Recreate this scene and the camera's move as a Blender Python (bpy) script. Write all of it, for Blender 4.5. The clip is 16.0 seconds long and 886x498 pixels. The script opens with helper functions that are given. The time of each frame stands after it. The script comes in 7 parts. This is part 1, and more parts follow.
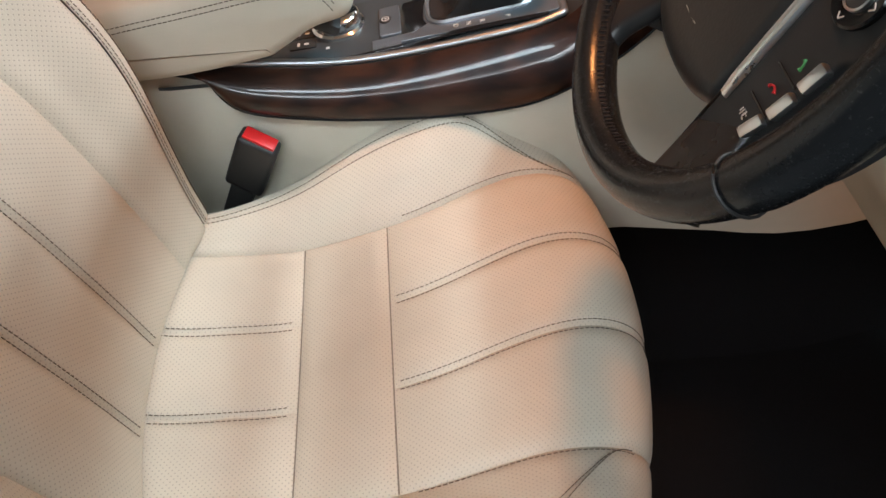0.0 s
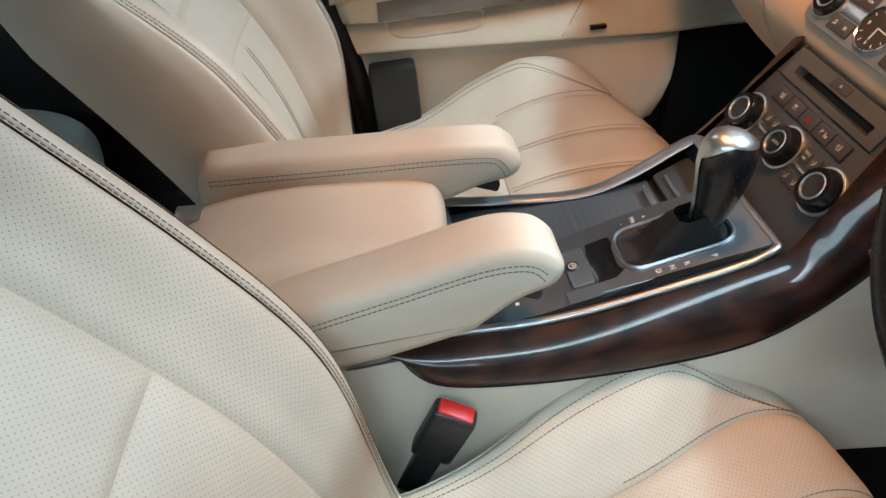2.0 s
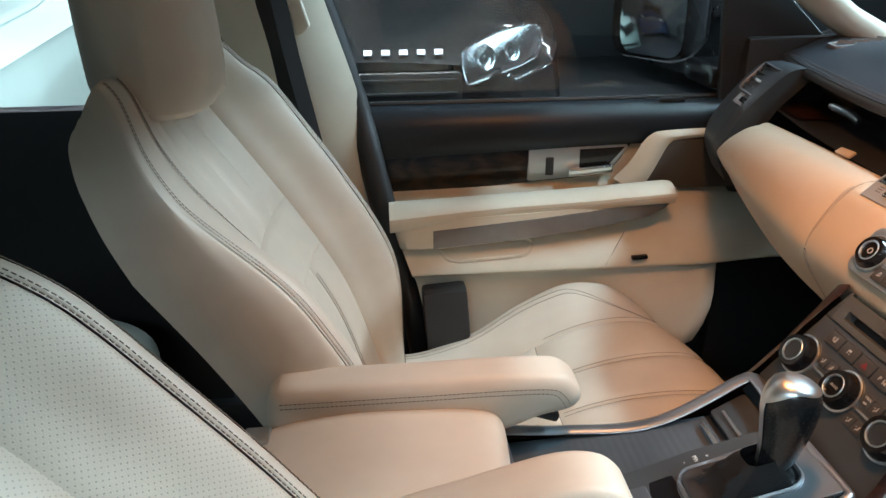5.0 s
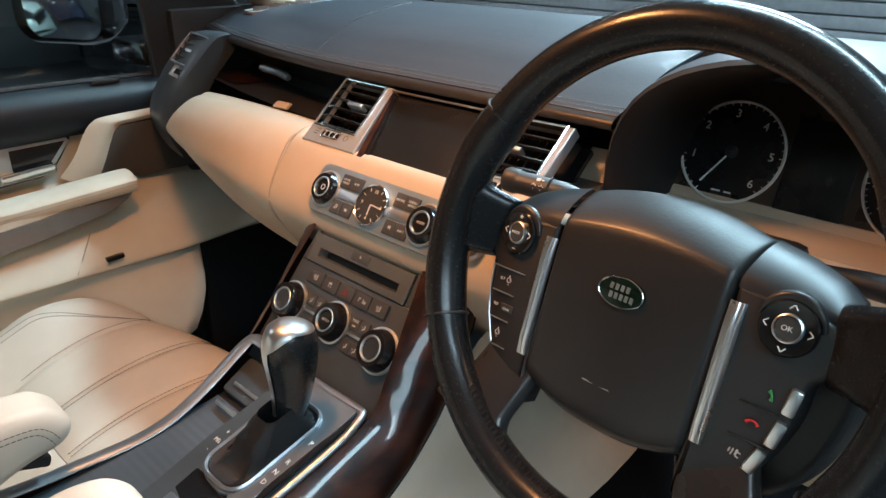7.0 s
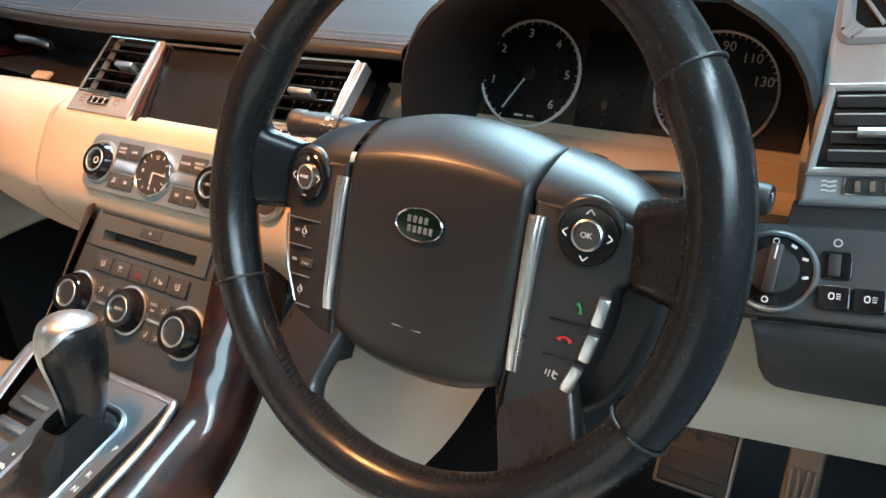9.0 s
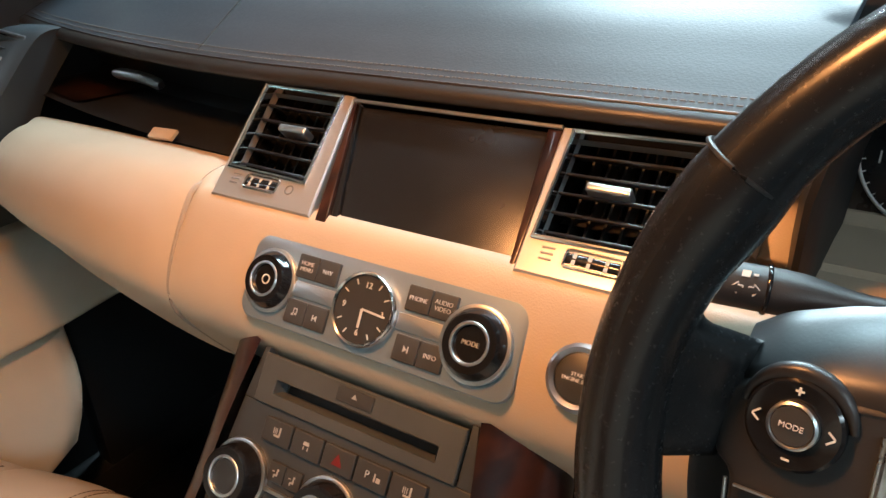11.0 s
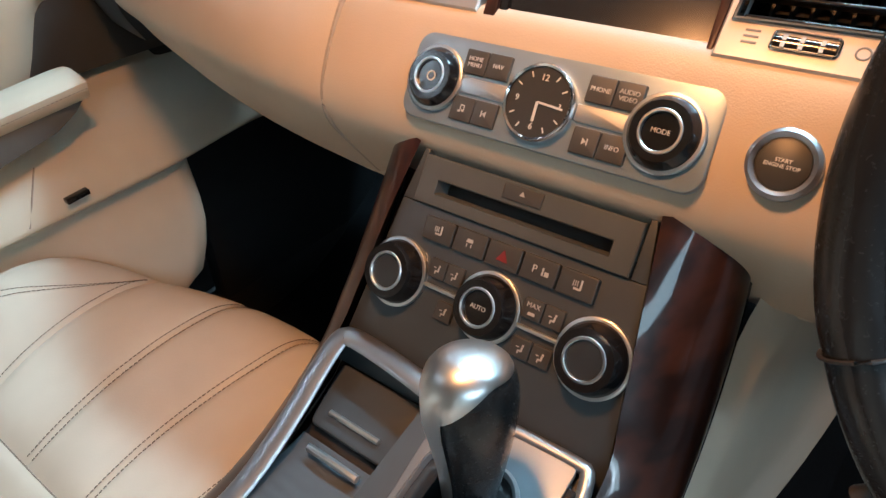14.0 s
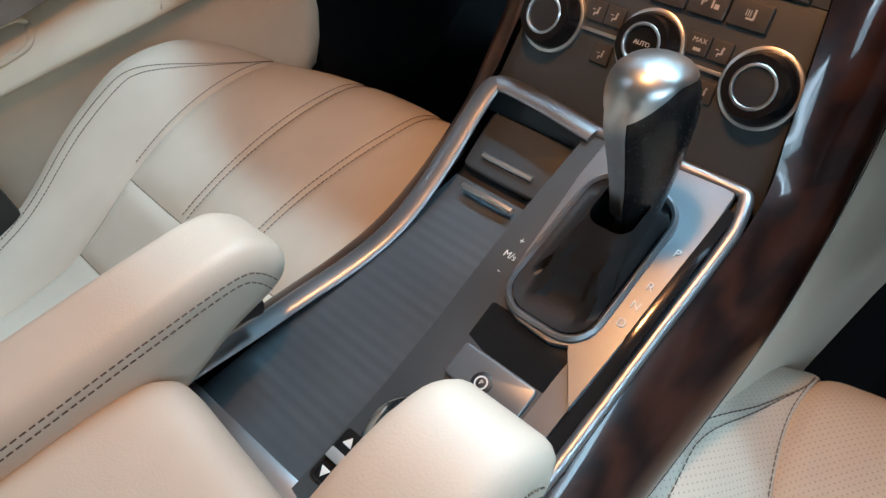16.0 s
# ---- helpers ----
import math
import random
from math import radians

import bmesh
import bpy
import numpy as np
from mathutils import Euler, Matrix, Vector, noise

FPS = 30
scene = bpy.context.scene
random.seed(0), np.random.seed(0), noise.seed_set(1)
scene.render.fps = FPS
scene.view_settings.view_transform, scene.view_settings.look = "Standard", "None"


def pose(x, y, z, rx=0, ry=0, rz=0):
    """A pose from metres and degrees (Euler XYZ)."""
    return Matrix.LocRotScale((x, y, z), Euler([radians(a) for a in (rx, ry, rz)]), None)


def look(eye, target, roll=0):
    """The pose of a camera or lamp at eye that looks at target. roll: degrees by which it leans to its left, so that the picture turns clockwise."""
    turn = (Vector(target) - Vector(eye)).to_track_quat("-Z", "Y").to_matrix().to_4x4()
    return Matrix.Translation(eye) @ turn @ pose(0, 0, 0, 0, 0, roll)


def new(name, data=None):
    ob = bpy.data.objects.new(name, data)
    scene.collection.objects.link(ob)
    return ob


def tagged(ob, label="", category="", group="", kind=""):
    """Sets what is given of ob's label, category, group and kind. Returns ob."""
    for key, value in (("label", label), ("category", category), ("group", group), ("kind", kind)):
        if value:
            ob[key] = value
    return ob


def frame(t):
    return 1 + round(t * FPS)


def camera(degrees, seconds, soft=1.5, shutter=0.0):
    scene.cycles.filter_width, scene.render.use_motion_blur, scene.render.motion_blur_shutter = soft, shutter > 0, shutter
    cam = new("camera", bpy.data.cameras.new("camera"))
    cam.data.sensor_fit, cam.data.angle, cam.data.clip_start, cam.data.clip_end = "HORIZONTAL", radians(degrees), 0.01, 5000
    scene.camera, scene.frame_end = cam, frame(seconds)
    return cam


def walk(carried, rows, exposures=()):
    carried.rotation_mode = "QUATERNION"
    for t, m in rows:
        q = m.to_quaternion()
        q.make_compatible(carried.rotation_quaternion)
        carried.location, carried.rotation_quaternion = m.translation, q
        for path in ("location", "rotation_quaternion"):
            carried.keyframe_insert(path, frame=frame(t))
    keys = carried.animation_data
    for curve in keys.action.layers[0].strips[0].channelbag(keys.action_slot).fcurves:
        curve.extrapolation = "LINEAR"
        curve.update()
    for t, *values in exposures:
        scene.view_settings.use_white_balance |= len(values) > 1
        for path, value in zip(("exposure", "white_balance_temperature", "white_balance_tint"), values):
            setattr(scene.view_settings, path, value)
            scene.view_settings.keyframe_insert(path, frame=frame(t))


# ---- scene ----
cam = camera(62.4, 16.0)
PATH = [
    (0, (-0.26, -0.765, 0.927), (-0.03, 0.532, -0.578), 7.0),
    (0.5, (-0.316, -0.776, 0.931), (-0.073, 0.517, -0.575), 5.0),
    (1, (-0.365, -0.742, 0.96), (-0.165, 0.573, -0.534), 1.6),
    (1.5, (-0.37, -0.652, 0.955), (-0.252, 0.803, -0.413), -2.4),
    (2, (-0.425, -0.605, 0.974), (-0.255, 0.944, -0.28), -1.5),
    (2.5, (-0.456, -0.598, 1.014), (-0.259, 1.093, -0.036), -0.3),
    (3, (-0.46, -0.607, 1.022), (-0.264, 1.17, 0.127), 0.5),
    (3.2, (-0.463, -0.612, 1.024), (-0.273, 1.187, 0.173), 0.7),
    (5.3, (-0.473, -0.614, 1.021), (-0.33, 1.219, 0.234), -0.7),
    (5.5, (-0.469, -0.609, 1.01), (-0.242, 1.203, 0.195), -0.4),
    (6, (-0.424, -0.589, 0.977), (0.118, 1.139, 0.128), 1.7),
    (6.5, (-0.424, -0.582, 0.983), (0.529, 0.966, 0.15), 1.4),
    (7, (-0.423, -0.581, 0.965), (0.889, 0.71, 0.182), 0.5),
    (7.5, (-0.411, -0.59, 0.948), (1.038, 0.533, 0.149), -0.7),
    (8, (-0.407, -0.592, 0.936), (1.071, 0.448, 0.079), -1.4),
    (8.5, (-0.396, -0.598, 0.932), (1.105, 0.389, 0.053), -1.6),
    (9, (-0.368, -0.586, 0.928), (1.165, 0.362, 0.061), -1.9),
    (9.5, (-0.319, -0.478, 0.93), (1.194, 0.505, 0.067), -2.2),
    (10, (-0.262, -0.361, 0.926), (1.208, 0.661, 0.032), -3.2),
    (10.2, (-0.245, -0.322, 0.928), (1.23, 0.686, 0.028), -3.1),
    (12.3, (-0.238, -0.25, 0.932), (1.21, 0.835, 0.078), -4.2),
    (12.5, (-0.247, -0.247, 0.924), (1.18, 0.843, 0.042), -4.3),
    (13, (-0.272, -0.232, 0.907), (1.105, 0.848, -0.061), -4.2),
    (13.5, (-0.291, -0.226, 0.89), (1.012, 0.862, -0.168), -4.4),
    (14, (-0.297, -0.226, 0.885), (0.927, 0.861, -0.264), -4.8),
    (14.5, (-0.323, -0.227, 0.878), (0.802, 0.855, -0.372), -5.9),
    (15, (-0.346, -0.223, 0.863), (0.681, 0.847, -0.479), -7.2),
    (15.5, (-0.371, -0.223, 0.85), (0.584, 0.848, -0.543), -7.9),
    (16, (-0.39, -0.219, 0.849), (0.497, 0.84, -0.597), -8.8),
]
walk(cam, [(t, look(eye, target, roll)) for t, eye, target, roll in PATH],
     [(0, -0.24, 6950, 20), (1.0, -0.24, 6900, 18), (2.0, -0.25, 6250, 11), (5.5, -0.2, 6100, 10), (6.5, -0.08, 5850, 8), (7.0, -0.05, 6050, 9), (8.0, 0.58, 6100, 9),
      (9.5, 0.68, 6050, 8), (10.2, 0.14, 6200, 9), (12.3, -0.15, 6500, 10), (13.0, -0.13, 6050, 7), (14.5, -0.07, 5700, 7), (16.0, -0.38, 5600, 7)])

# ---------- light ----------
world = bpy.data.worlds.new("showroom_air")
scene.world = world
world.use_nodes = True
world.node_tree.nodes["Background"].inputs[0].default_value = (0.80, 0.90, 1.0, 1)
world.node_tree.nodes["Background"].inputs[1].default_value = 0.009


def area_lamp(name, eye, target, sx, sy, watts, colour, spread=180):
    lamp = bpy.data.lights.new(name, "AREA")
    lamp.shape, lamp.size, lamp.size_y, lamp.energy, lamp.color = "RECTANGLE", sx, sy, watts, colour
    lamp.spread = radians(spread)
    ob = new(name, lamp)
    ob.matrix_world = look(eye, target)
    return ob


# strip lights of the showroom ceiling, in front of the windscreen and over the open driver's door
area_lamp("strip_lamp_front", (2.02, -0.20, 4.0), (0.0, -0.10, 0.4), 3.2, 0.22, 260, (0.60, 0.90, 1.0))
area_lamp("strip_lamp_ahead", (4.9, 1.3, 3.5), (-0.5, 0.3, 0.7), 2.0, 0.30, 380, (0.68, 0.91, 1.0))
area_lamp("strip_lamp_side", (-0.5, -3.0, 3.95), (-0.45, -0.4, 0.5), 2.6, 0.30, 78, (0.66, 0.91, 1.0))
# unseen lamp added to brighten the cars behind and the mirror's view
area_lamp("fill_lamp_lane_rear", (-3.4, 4.4, 4.1), (-3.2, 3.6, 0.0), 2.6, 0.20, 55, (0.9, 0.96, 1.0), 100)
area_lamp("strip_lamp_far", (2.4, 4.6, 4.1), (2.4, 4.6, -0.5), 2.4, 0.12, 130, (0.9, 0.96, 1.0), 90)
# unseen lamp added to light the noses of the parked cars
area_lamp("fill_lamp_lane", (-0.1, 1.5, 4.1), (-0.1, 3.3, 0.0), 2.2, 0.12, 200, (0.9, 0.96, 1.0), 70)
# unseen lamp added to brighten the driver's dash, wheel and dials
area_lamp("fill_lamp_rear", (-1.9, -2.8, 2.5), (0.1, -0.4, 0.75), 2.4, 0.40, 40, (0.69, 0.92, 1.0))
# unseen lamp added for brighter reflections and fill from the driver's side
area_lamp("fill_lamp_back", (-2.2, -5.6, 4.2), (-1.6, -4.6, 0.0), 4.0, 0.30, 76, (0.80, 0.92, 1.0))
# warm courtesy lamp in the roof console, tilted forward
area_lamp("courtesy_lamp", (-0.14, 0.0, 1.235), (0.10, 0.02, 0.58), 0.05, 0.10, 4.6, (1.0, 0.40, 0.125), 150)


area_lamp("footwell_lamp", (0.33, -0.40, 0.50), (0.36, -0.45, 0.1), 0.05, 0.03, 0.35, (1.0, 0.46, 0.17))


# ---------- materials ----------
class Nodes:
    """A small helper that chains shader nodes of one material."""

    def __init__(self, name):
        self.mat = bpy.data.materials.new(name)
        self.mat.use_nodes = True
        self.tree = self.mat.node_tree
        self.bsdf = self.tree.nodes["Principled BSDF"]

    def add(self, kind, **inputs):
        n = self.tree.nodes.new(kind)
        for k, v in inputs.items():
            self.put(n.inputs[k.replace("_", " ")], v)
        return n

    def put(self, socket, v):
        if isinstance(v, bpy.types.NodeSocket):
            self.tree.links.new(v, socket)
        else:
            socket.default_value = v

    def coords(self, scale=(1, 1, 1), rot=(0, 0, 0)):
        c = self.add("ShaderNodeTexCoord")
        m = self.add("ShaderNodeMapping")
        self.put(m.inputs["Vector"], c.outputs["Object"])
        m.inputs["Scale"].default_value = scale
        m.inputs["Rotation"].default_value = rot
        return m.outputs[0]

    def noise(self, vec, scale, detail=4, rough=0.6):
        n = self.add("ShaderNodeTexNoise", Scale=scale, Detail=detail, Roughness=rough)
        self.put(n.inputs["Vector"], vec)
        return n.outputs["Fac"]

    def ramp(self, fac, *stops):
        r = self.add("ShaderNodeValToRGB")
        self.put(r.inputs[0], fac)
        e = r.color_ramp.elements
        while len(e) < len(stops):
            e.new(0.5)
        for el, (p, c) in zip(e, stops):
            el.position, el.color = p, (*c, 1) if len(c) == 3 else c
        return r.outputs[0]

    def math(self, op, a, b=0.0, c=0.0):
        m = self.tree.nodes.new("ShaderNodeMath")
        m.operation = op
        for s, v in zip(m.inputs, (a, b, c)):
            self.put(s, v)
        return m.outputs[0]

    def bump(self, height, strength, distance, normal=None):
        b = self.add("ShaderNodeBump", Strength=strength, Distance=distance)
        self.put(b.inputs["Height"], height)
        if normal is not None:
            self.put(b.inputs["Normal"], normal)
        return b.outputs[0]

    def set(self, **kw):
        for k, v in kw.items():
            self.put(self.bsdf.inputs[k.replace("_", " ")], v)
        return self


def tone(c, k):
    return tuple(min(1, x * k) for x in c)


def leather(name, colour, rough=0.5, dots=False, grain=420.0, relief=1.0):
    """Fine-grained hide with slight soiling; dots adds the punched holes."""
    n = Nodes(name)
    v = n.coords()
    stain = n.noise(v, 7.0, 3)
    fine = n.noise(v, grain, 3, 0.7)
    col = n.ramp(stain, (0.3, tone(colour, 0.90)), (0.7, tone(colour, 1.06)))
    cell = n.add("ShaderNodeTexVoronoi", Scale=grain * 1.6)
    n.put(cell.inputs["Vector"], v)
    crease = n.noise(n.coords((1, 1, 1)), 28.0, 4, 0.65)
    nb = n.bump(crease, 0.05, 0.003)
    nb = n.bump(cell.outputs["Distance"], 0.14 * relief, 0.0006, nb)
    nb = n.bump(fine, 0.10 * relief, 0.0005, nb)
    if dots:
        uv = n.add("ShaderNodeUVMap")
        sp = n.add("ShaderNodeSeparateXYZ")
        n.put(sp.inputs[0], uv.outputs[0])
        pitch = 0.0056
        a = n.math("DIVIDE", sp.outputs[0], pitch)
        b = n.math("DIVIDE", sp.outputs[1], pitch)
        p = n.math("ADD", a, b)
        q = n.math("SUBTRACT", a, b)
        fp = n.math("SUBTRACT", n.math("FRACT", p), 0.5)
        fq = n.math("SUBTRACT", n.math("FRACT", q), 0.5)
        d = n.math("SQRT", n.math("ADD", n.math("MULTIPLY", fp, fp), n.math("MULTIPLY", fq, fq)))
        hole = n.math("SMOOTH_MIN", n.math("MULTIPLY", n.math("SUBTRACT", d, 0.10), 9.0), 1.0, 0.1)
        hole = n.math("MAXIMUM", hole, 0.0)
        mix = n.add("ShaderNodeMix")
        mix.data_type = "RGBA"
        n.put(mix.inputs[0], hole)
        mix.inputs[6].default_value = (*tone(colour, 0.68), 1)
        n.put(mix.inputs[7], col)
        col = mix.outputs[2]
        nb = n.bump(hole, 0.28, 0.0012, nb)
    n.set(Base_Color=col, Roughness=n.math("ADD", n.math("MULTIPLY", fine, 0.18), rough - 0.09), Normal=nb)
    n.bsdf.inputs["Specular IOR Level"].default_value = 0.42
    return n.mat


def plastic(name, colour, rough=0.5, grain=900.0, relief=0.12, metal=0.0, wear=0.12):
    n = Nodes(name)
    v = n.coords()
    f = n.noise(v, grain, 2, 0.6)
    w = n.noise(v, 18.0, 4, 0.6)
    n.set(Base_Color=n.ramp(w, (0.3, tone(colour, 1 - wear)), (0.75, tone(colour, 1 + wear))), Metallic=metal,
          Roughness=n.math("ADD", n.math("MULTIPLY", w, 0.16), rough - 0.08), Normal=n.bump(f, relief, 0.0005))
    return n.mat


def chrome(name, colour=(0.82, 0.83, 0.84), rough=0.12):
    n = Nodes(name)
    w = n.noise(n.coords(), 60.0, 3)
    n.set(Base_Color=(*colour, 1), Metallic=1.0, Roughness=n.math("ADD", n.math("MULTIPLY", w, 0.1), rough - 0.04))
    return n.mat


def burl(name, red=1.0):
    n = Nodes(name)
    v = n.coords((1.0, 3.2, 3.2))
    warp = n.noise(v, 6.0, 5, 0.65)
    w = n.add("ShaderNodeTexWave", Scale=5.0, Distortion=9.0, Detail=3.0)
    w.inputs["Detail Scale"].default_value = 2.0
    n.put(w.inputs["Vector"], v)
    mixf = n.math("MULTIPLY_ADD", warp, 0.6, n.math("MULTIPLY", w.outputs["Fac"], 0.4))
    col = n.ramp(mixf, (0.25, (0.011, 0.0050 * red, 0.0042 * red)), (0.55, (0.028, 0.0105 * red, 0.0068 * red)), (0.85, (0.052, 0.019 * red, 0.0105 * red)))
    n.set(Base_Color=col, Roughness=0.30)
    n.bsdf.inputs["Specular IOR Level"].default_value = 0.2
    n.bsdf.inputs["Coat Weight"].default_value = 0.5
    n.bsdf.inputs["Coat Roughness"].default_value = 0.05
    return n.mat


def carpet(name, colour):
    n = Nodes(name)
    f = n.noise(n.coords(), 700.0, 3, 0.8)
    n.set(Base_Color=n.ramp(f, (0.3, tone(colour, 0.5)), (0.8, tone(colour, 1.5))), Roughness=0.95, Normal=n.bump(f, 0.7, 0.003))
    n.bsdf.inputs["Specular IOR Level"].default_value = 0.1
    return n.mat


def glass(name, colour=(1, 1, 1), rough=0.0):
    n = Nodes(name)
    n.set(Base_Color=(*colour, 1), Roughness=rough, IOR=1.45)
    n.bsdf.inputs["Transmission Weight"].default_value = 1.0
    return n.mat


IVORY = (0.60, 0.525, 0.43)
M = {
    "hide": leather("ivory_leather", IVORY, 0.48),
    "hide_dots": leather("perforated_ivory_leather", IVORY, 0.50, dots=True),
    "roll": leather("ivory_dash_leather", (0.48, 0.39, 0.29), 0.42, grain=520.0),
    "trim": plastic("ivory_moulded_trim", (0.56, 0.51, 0.42), 0.5, 800.0, 0.15, wear=0.05),
    "thread": plastic("brown_thread", (0.13, 0.10, 0.075), 0.8),
    "groove": plastic("seam_shadow_piping", (0.34, 0.29, 0.235), 0.7),
    "seam": plastic("dark_seam", (0.24, 0.20, 0.16), 0.8),
    "wood": burl("dark_red_burl_veneer"),
    "chrome": chrome("polished_chrome"),
    "satin": chrome("satin_silver", (0.62, 0.63, 0.64), 0.33),
    "silver": plastic("silver_paint", (0.40, 0.425, 0.445), 0.36, 1500.0, 0.05, metal=0.4, wear=0.05),
    "black": plastic("black_soft_plastic", (0.018, 0.018, 0.019), 0.46, 1100.0, 0.2),
    "gloss": plastic("piano_black", (0.010, 0.010, 0.011), 0.12, 300.0, 0.01),
    "grey": plastic("dark_grey_plastic", (0.040, 0.047, 0.052), 0.42, 1300.0, 0.12),
    "button": plastic("grey_brown_button", (0.040, 0.041, 0.040), 0.42, 1300.0, 0.08),
    "rail": plastic("dark_satin_chrome", (0.36, 0.37, 0.39), 0.34, 1500.0, 0.02, metal=0.9, wear=0.04),
    "wheelhide": leather("worn_black_wheel_leather", (0.012, 0.0125, 0.0135), 0.25, grain=380.0, relief=0.28),
    # blue tint stands for the cool sheen reflected by the black dash top
    "padtop": leather("black_dash_top_blue_sheen", (0.040, 0.047, 0.058), 0.46, grain=330.0),
    "carpet": carpet("black_carpet", (0.008, 0.008, 0.009)),
    # shade behind the front seats is put into this dull grey-green
    "rear": leather("shaded_rear_leather", (0.20, 0.205, 0.18), 0.55),
    "red": plastic("red_release_plastic", (0.75, 0.02, 0.02), 0.35),
    "belt": plastic("black_webbing", (0.014, 0.014, 0.016), 0.8, 1600.0, 0.4),
    "white": plastic("white_print", (0.70, 0.70, 0.68), 0.6),
    "glass": glass("clear_glass"),
}


# ---------- mesh helpers ----------
def thing(name, label, category, group="", kind="", at=(0, 0, 0)):
    ob = new(name)
    ob.location = at
    ob.empty_display_size = 0.02
    return tagged(ob, label, category, group, kind)


def link(name, me, material, parent=None, label="", smooth=True):
    me.materials.append(material)
    if smooth:
        me.polygons.foreach_set("use_smooth", [True] * len(me.polygons))
        me.set_sharp_from_angle(angle=radians(42))
    ob = new(name, me)
    if parent is not None:
        ob.parent = parent
        ob.matrix_parent_inverse = parent.matrix_basis.inverted()
    if label:
        ob["label"] = label
    return ob


def part(name, bm, material, parent=None, label="", smooth=True):
    me = bpy.data.meshes.new(name)
    bmesh.ops.recalc_face_normals(bm, faces=bm.faces)
    bm.to_mesh(me)
    bm.free()
    return link(name, me, material, parent, label, smooth)


def raw(name, verts, faces, material, parent=None, label="", smooth=True, uvs=None):
    me = bpy.data.meshes.new(name)
    me.from_pydata([tuple(v) for v in verts], [], faces)
    if uvs is not None:
        layer = me.uv_layers.new(name="UVMap")
        idx = np.zeros(len(me.loops), dtype=np.int32)
        me.loops.foreach_get("vertex_index", idx)
        layer.data.foreach_set("uv", np.asarray(uvs, dtype=np.float32)[idx].ravel())
    me.update()
    return link(name, me, material, parent, label, smooth)


def grid(name, rows, material, parent=None, label="", closed=False, caps=False, uv=False, smooth=True):
    """A skin over rows of points; closed joins each row end to start; caps fills the first and last row."""
    nr, nc = len(rows), len(rows[0])
    verts = [Vector(p) for r in rows for p in r]
    faces = []
    for i in range(nr - 1):
        for j in range(nc if closed else nc - 1):
            k = (j + 1) % nc
            faces.append((i * nc + j, i * nc + k, (i + 1) * nc + k, (i + 1) * nc + j))
    if caps:
        faces.append(tuple(range(nc))[::-1])
        faces.append(tuple((nr - 1) * nc + j for j in range(nc)))
    uvs = None
    if uv:
        a = np.array([[tuple(p) for p in r] for r in rows])
        du = np.concatenate([np.zeros((1, nc)), np.cumsum(np.linalg.norm(np.diff(a, axis=0), axis=2), axis=0)])
        dv = np.concatenate([np.zeros((nr, 1)), np.cumsum(np.linalg.norm(np.diff(a, axis=1), axis=2), axis=1)], axis=1)
        mid = nc // 2
        uvs = np.stack([np.repeat(du[:, mid:mid + 1], nc, axis=1), dv - dv[:, mid:mid + 1]], axis=2).reshape(-1, 2)
    return raw(name, verts, faces, material, parent, label, smooth, uvs)


def spline(points, n):
    """n points along a smooth curve through the given ones, evenly by parameter."""
    p = [Vector(q) for q in points]
    out = []
    m = len(p) - 1
    for i in range(n):
        t = i / (n - 1) * m
        k = min(int(t), m - 1)
        f = t - k
        a, b, c, d = p[max(k - 1, 0)], p[k], p[k + 1], p[min(k + 2, m)]
        out.append(0.5 * ((2 * b) + (c - a) * f + (2 * a - 5 * b + 4 * c - d) * f * f + (3 * b - a - 3 * c + d) * f ** 3))
    return out


def interp(x, pts):
    return float(np.interp(x, [p[0] for p in pts], [p[1] for p in pts]))


def tube(name, path, radius, material, parent=None, label="", n=10, closed=False, flat=1.0, up=(0, 0, 1)):
    """A round (or flattened) bar along a path; radius may be a list."""
    rows = []
    m = len(path)
    for i, p in enumerate(path):
        a = path[(i - 1) % m] if closed or i > 0 else p
        b = path[(i + 1) % m] if closed or i < m - 1 else p
        t = (Vector(b) - Vector(a)).normalized()
        side = t.cross(Vector(up)).normalized()
        nn = side.cross(t).normalized()
        r = radius[i] if isinstance(radius, (list, tuple)) else radius
        rows.append([Vector(p) + side * math.cos(q) * r + nn * math.sin(q) * r * flat for q in (2 * math.pi * k / n for k in range(n))])
    if closed:
        rows.append(rows[0])
    return grid(name, rows, material, parent, label, closed=True, caps=not closed)


def rbox(bm, m, size, bevel=0.003, seg=2):
    """Adds a bevelled box of the given size at the pose m."""
    r = bmesh.ops.create_cube(bm, size=1.0, matrix=m @ Matrix.Diagonal((*size, 1)))
    if bevel > 0:
        edges = {e for v in r["verts"] for e in v.link_edges}
        bmesh.ops.bevel(bm, geom=list(edges), offset=bevel, segments=seg, profile=0.6, affect="EDGES", clamp_overlap=True)


def box(name, m, size, material, parent=None, label="", bevel=0.003, seg=2):
    bm = bmesh.new()
    rbox(bm, m, size, bevel, seg)
    return part(name, bm, material, parent, label)


def outline(w, h, r, n=6):
    """A rounded rectangle, anticlockwise, centred on 0, 0."""
    pts = []
    for cx, cy, a0 in ((w / 2 - r, h / 2 - r, 0), (-w / 2 + r, h / 2 - r, 90), (-w / 2 + r, -h / 2 + r, 180), (w / 2 - r, -h / 2 + r, 270)):
        for k in range(n + 1):
            a = radians(a0 + 90 * k / n)
            pts.append((cx + r * math.cos(a), cy + r * math.sin(a)))
    return pts


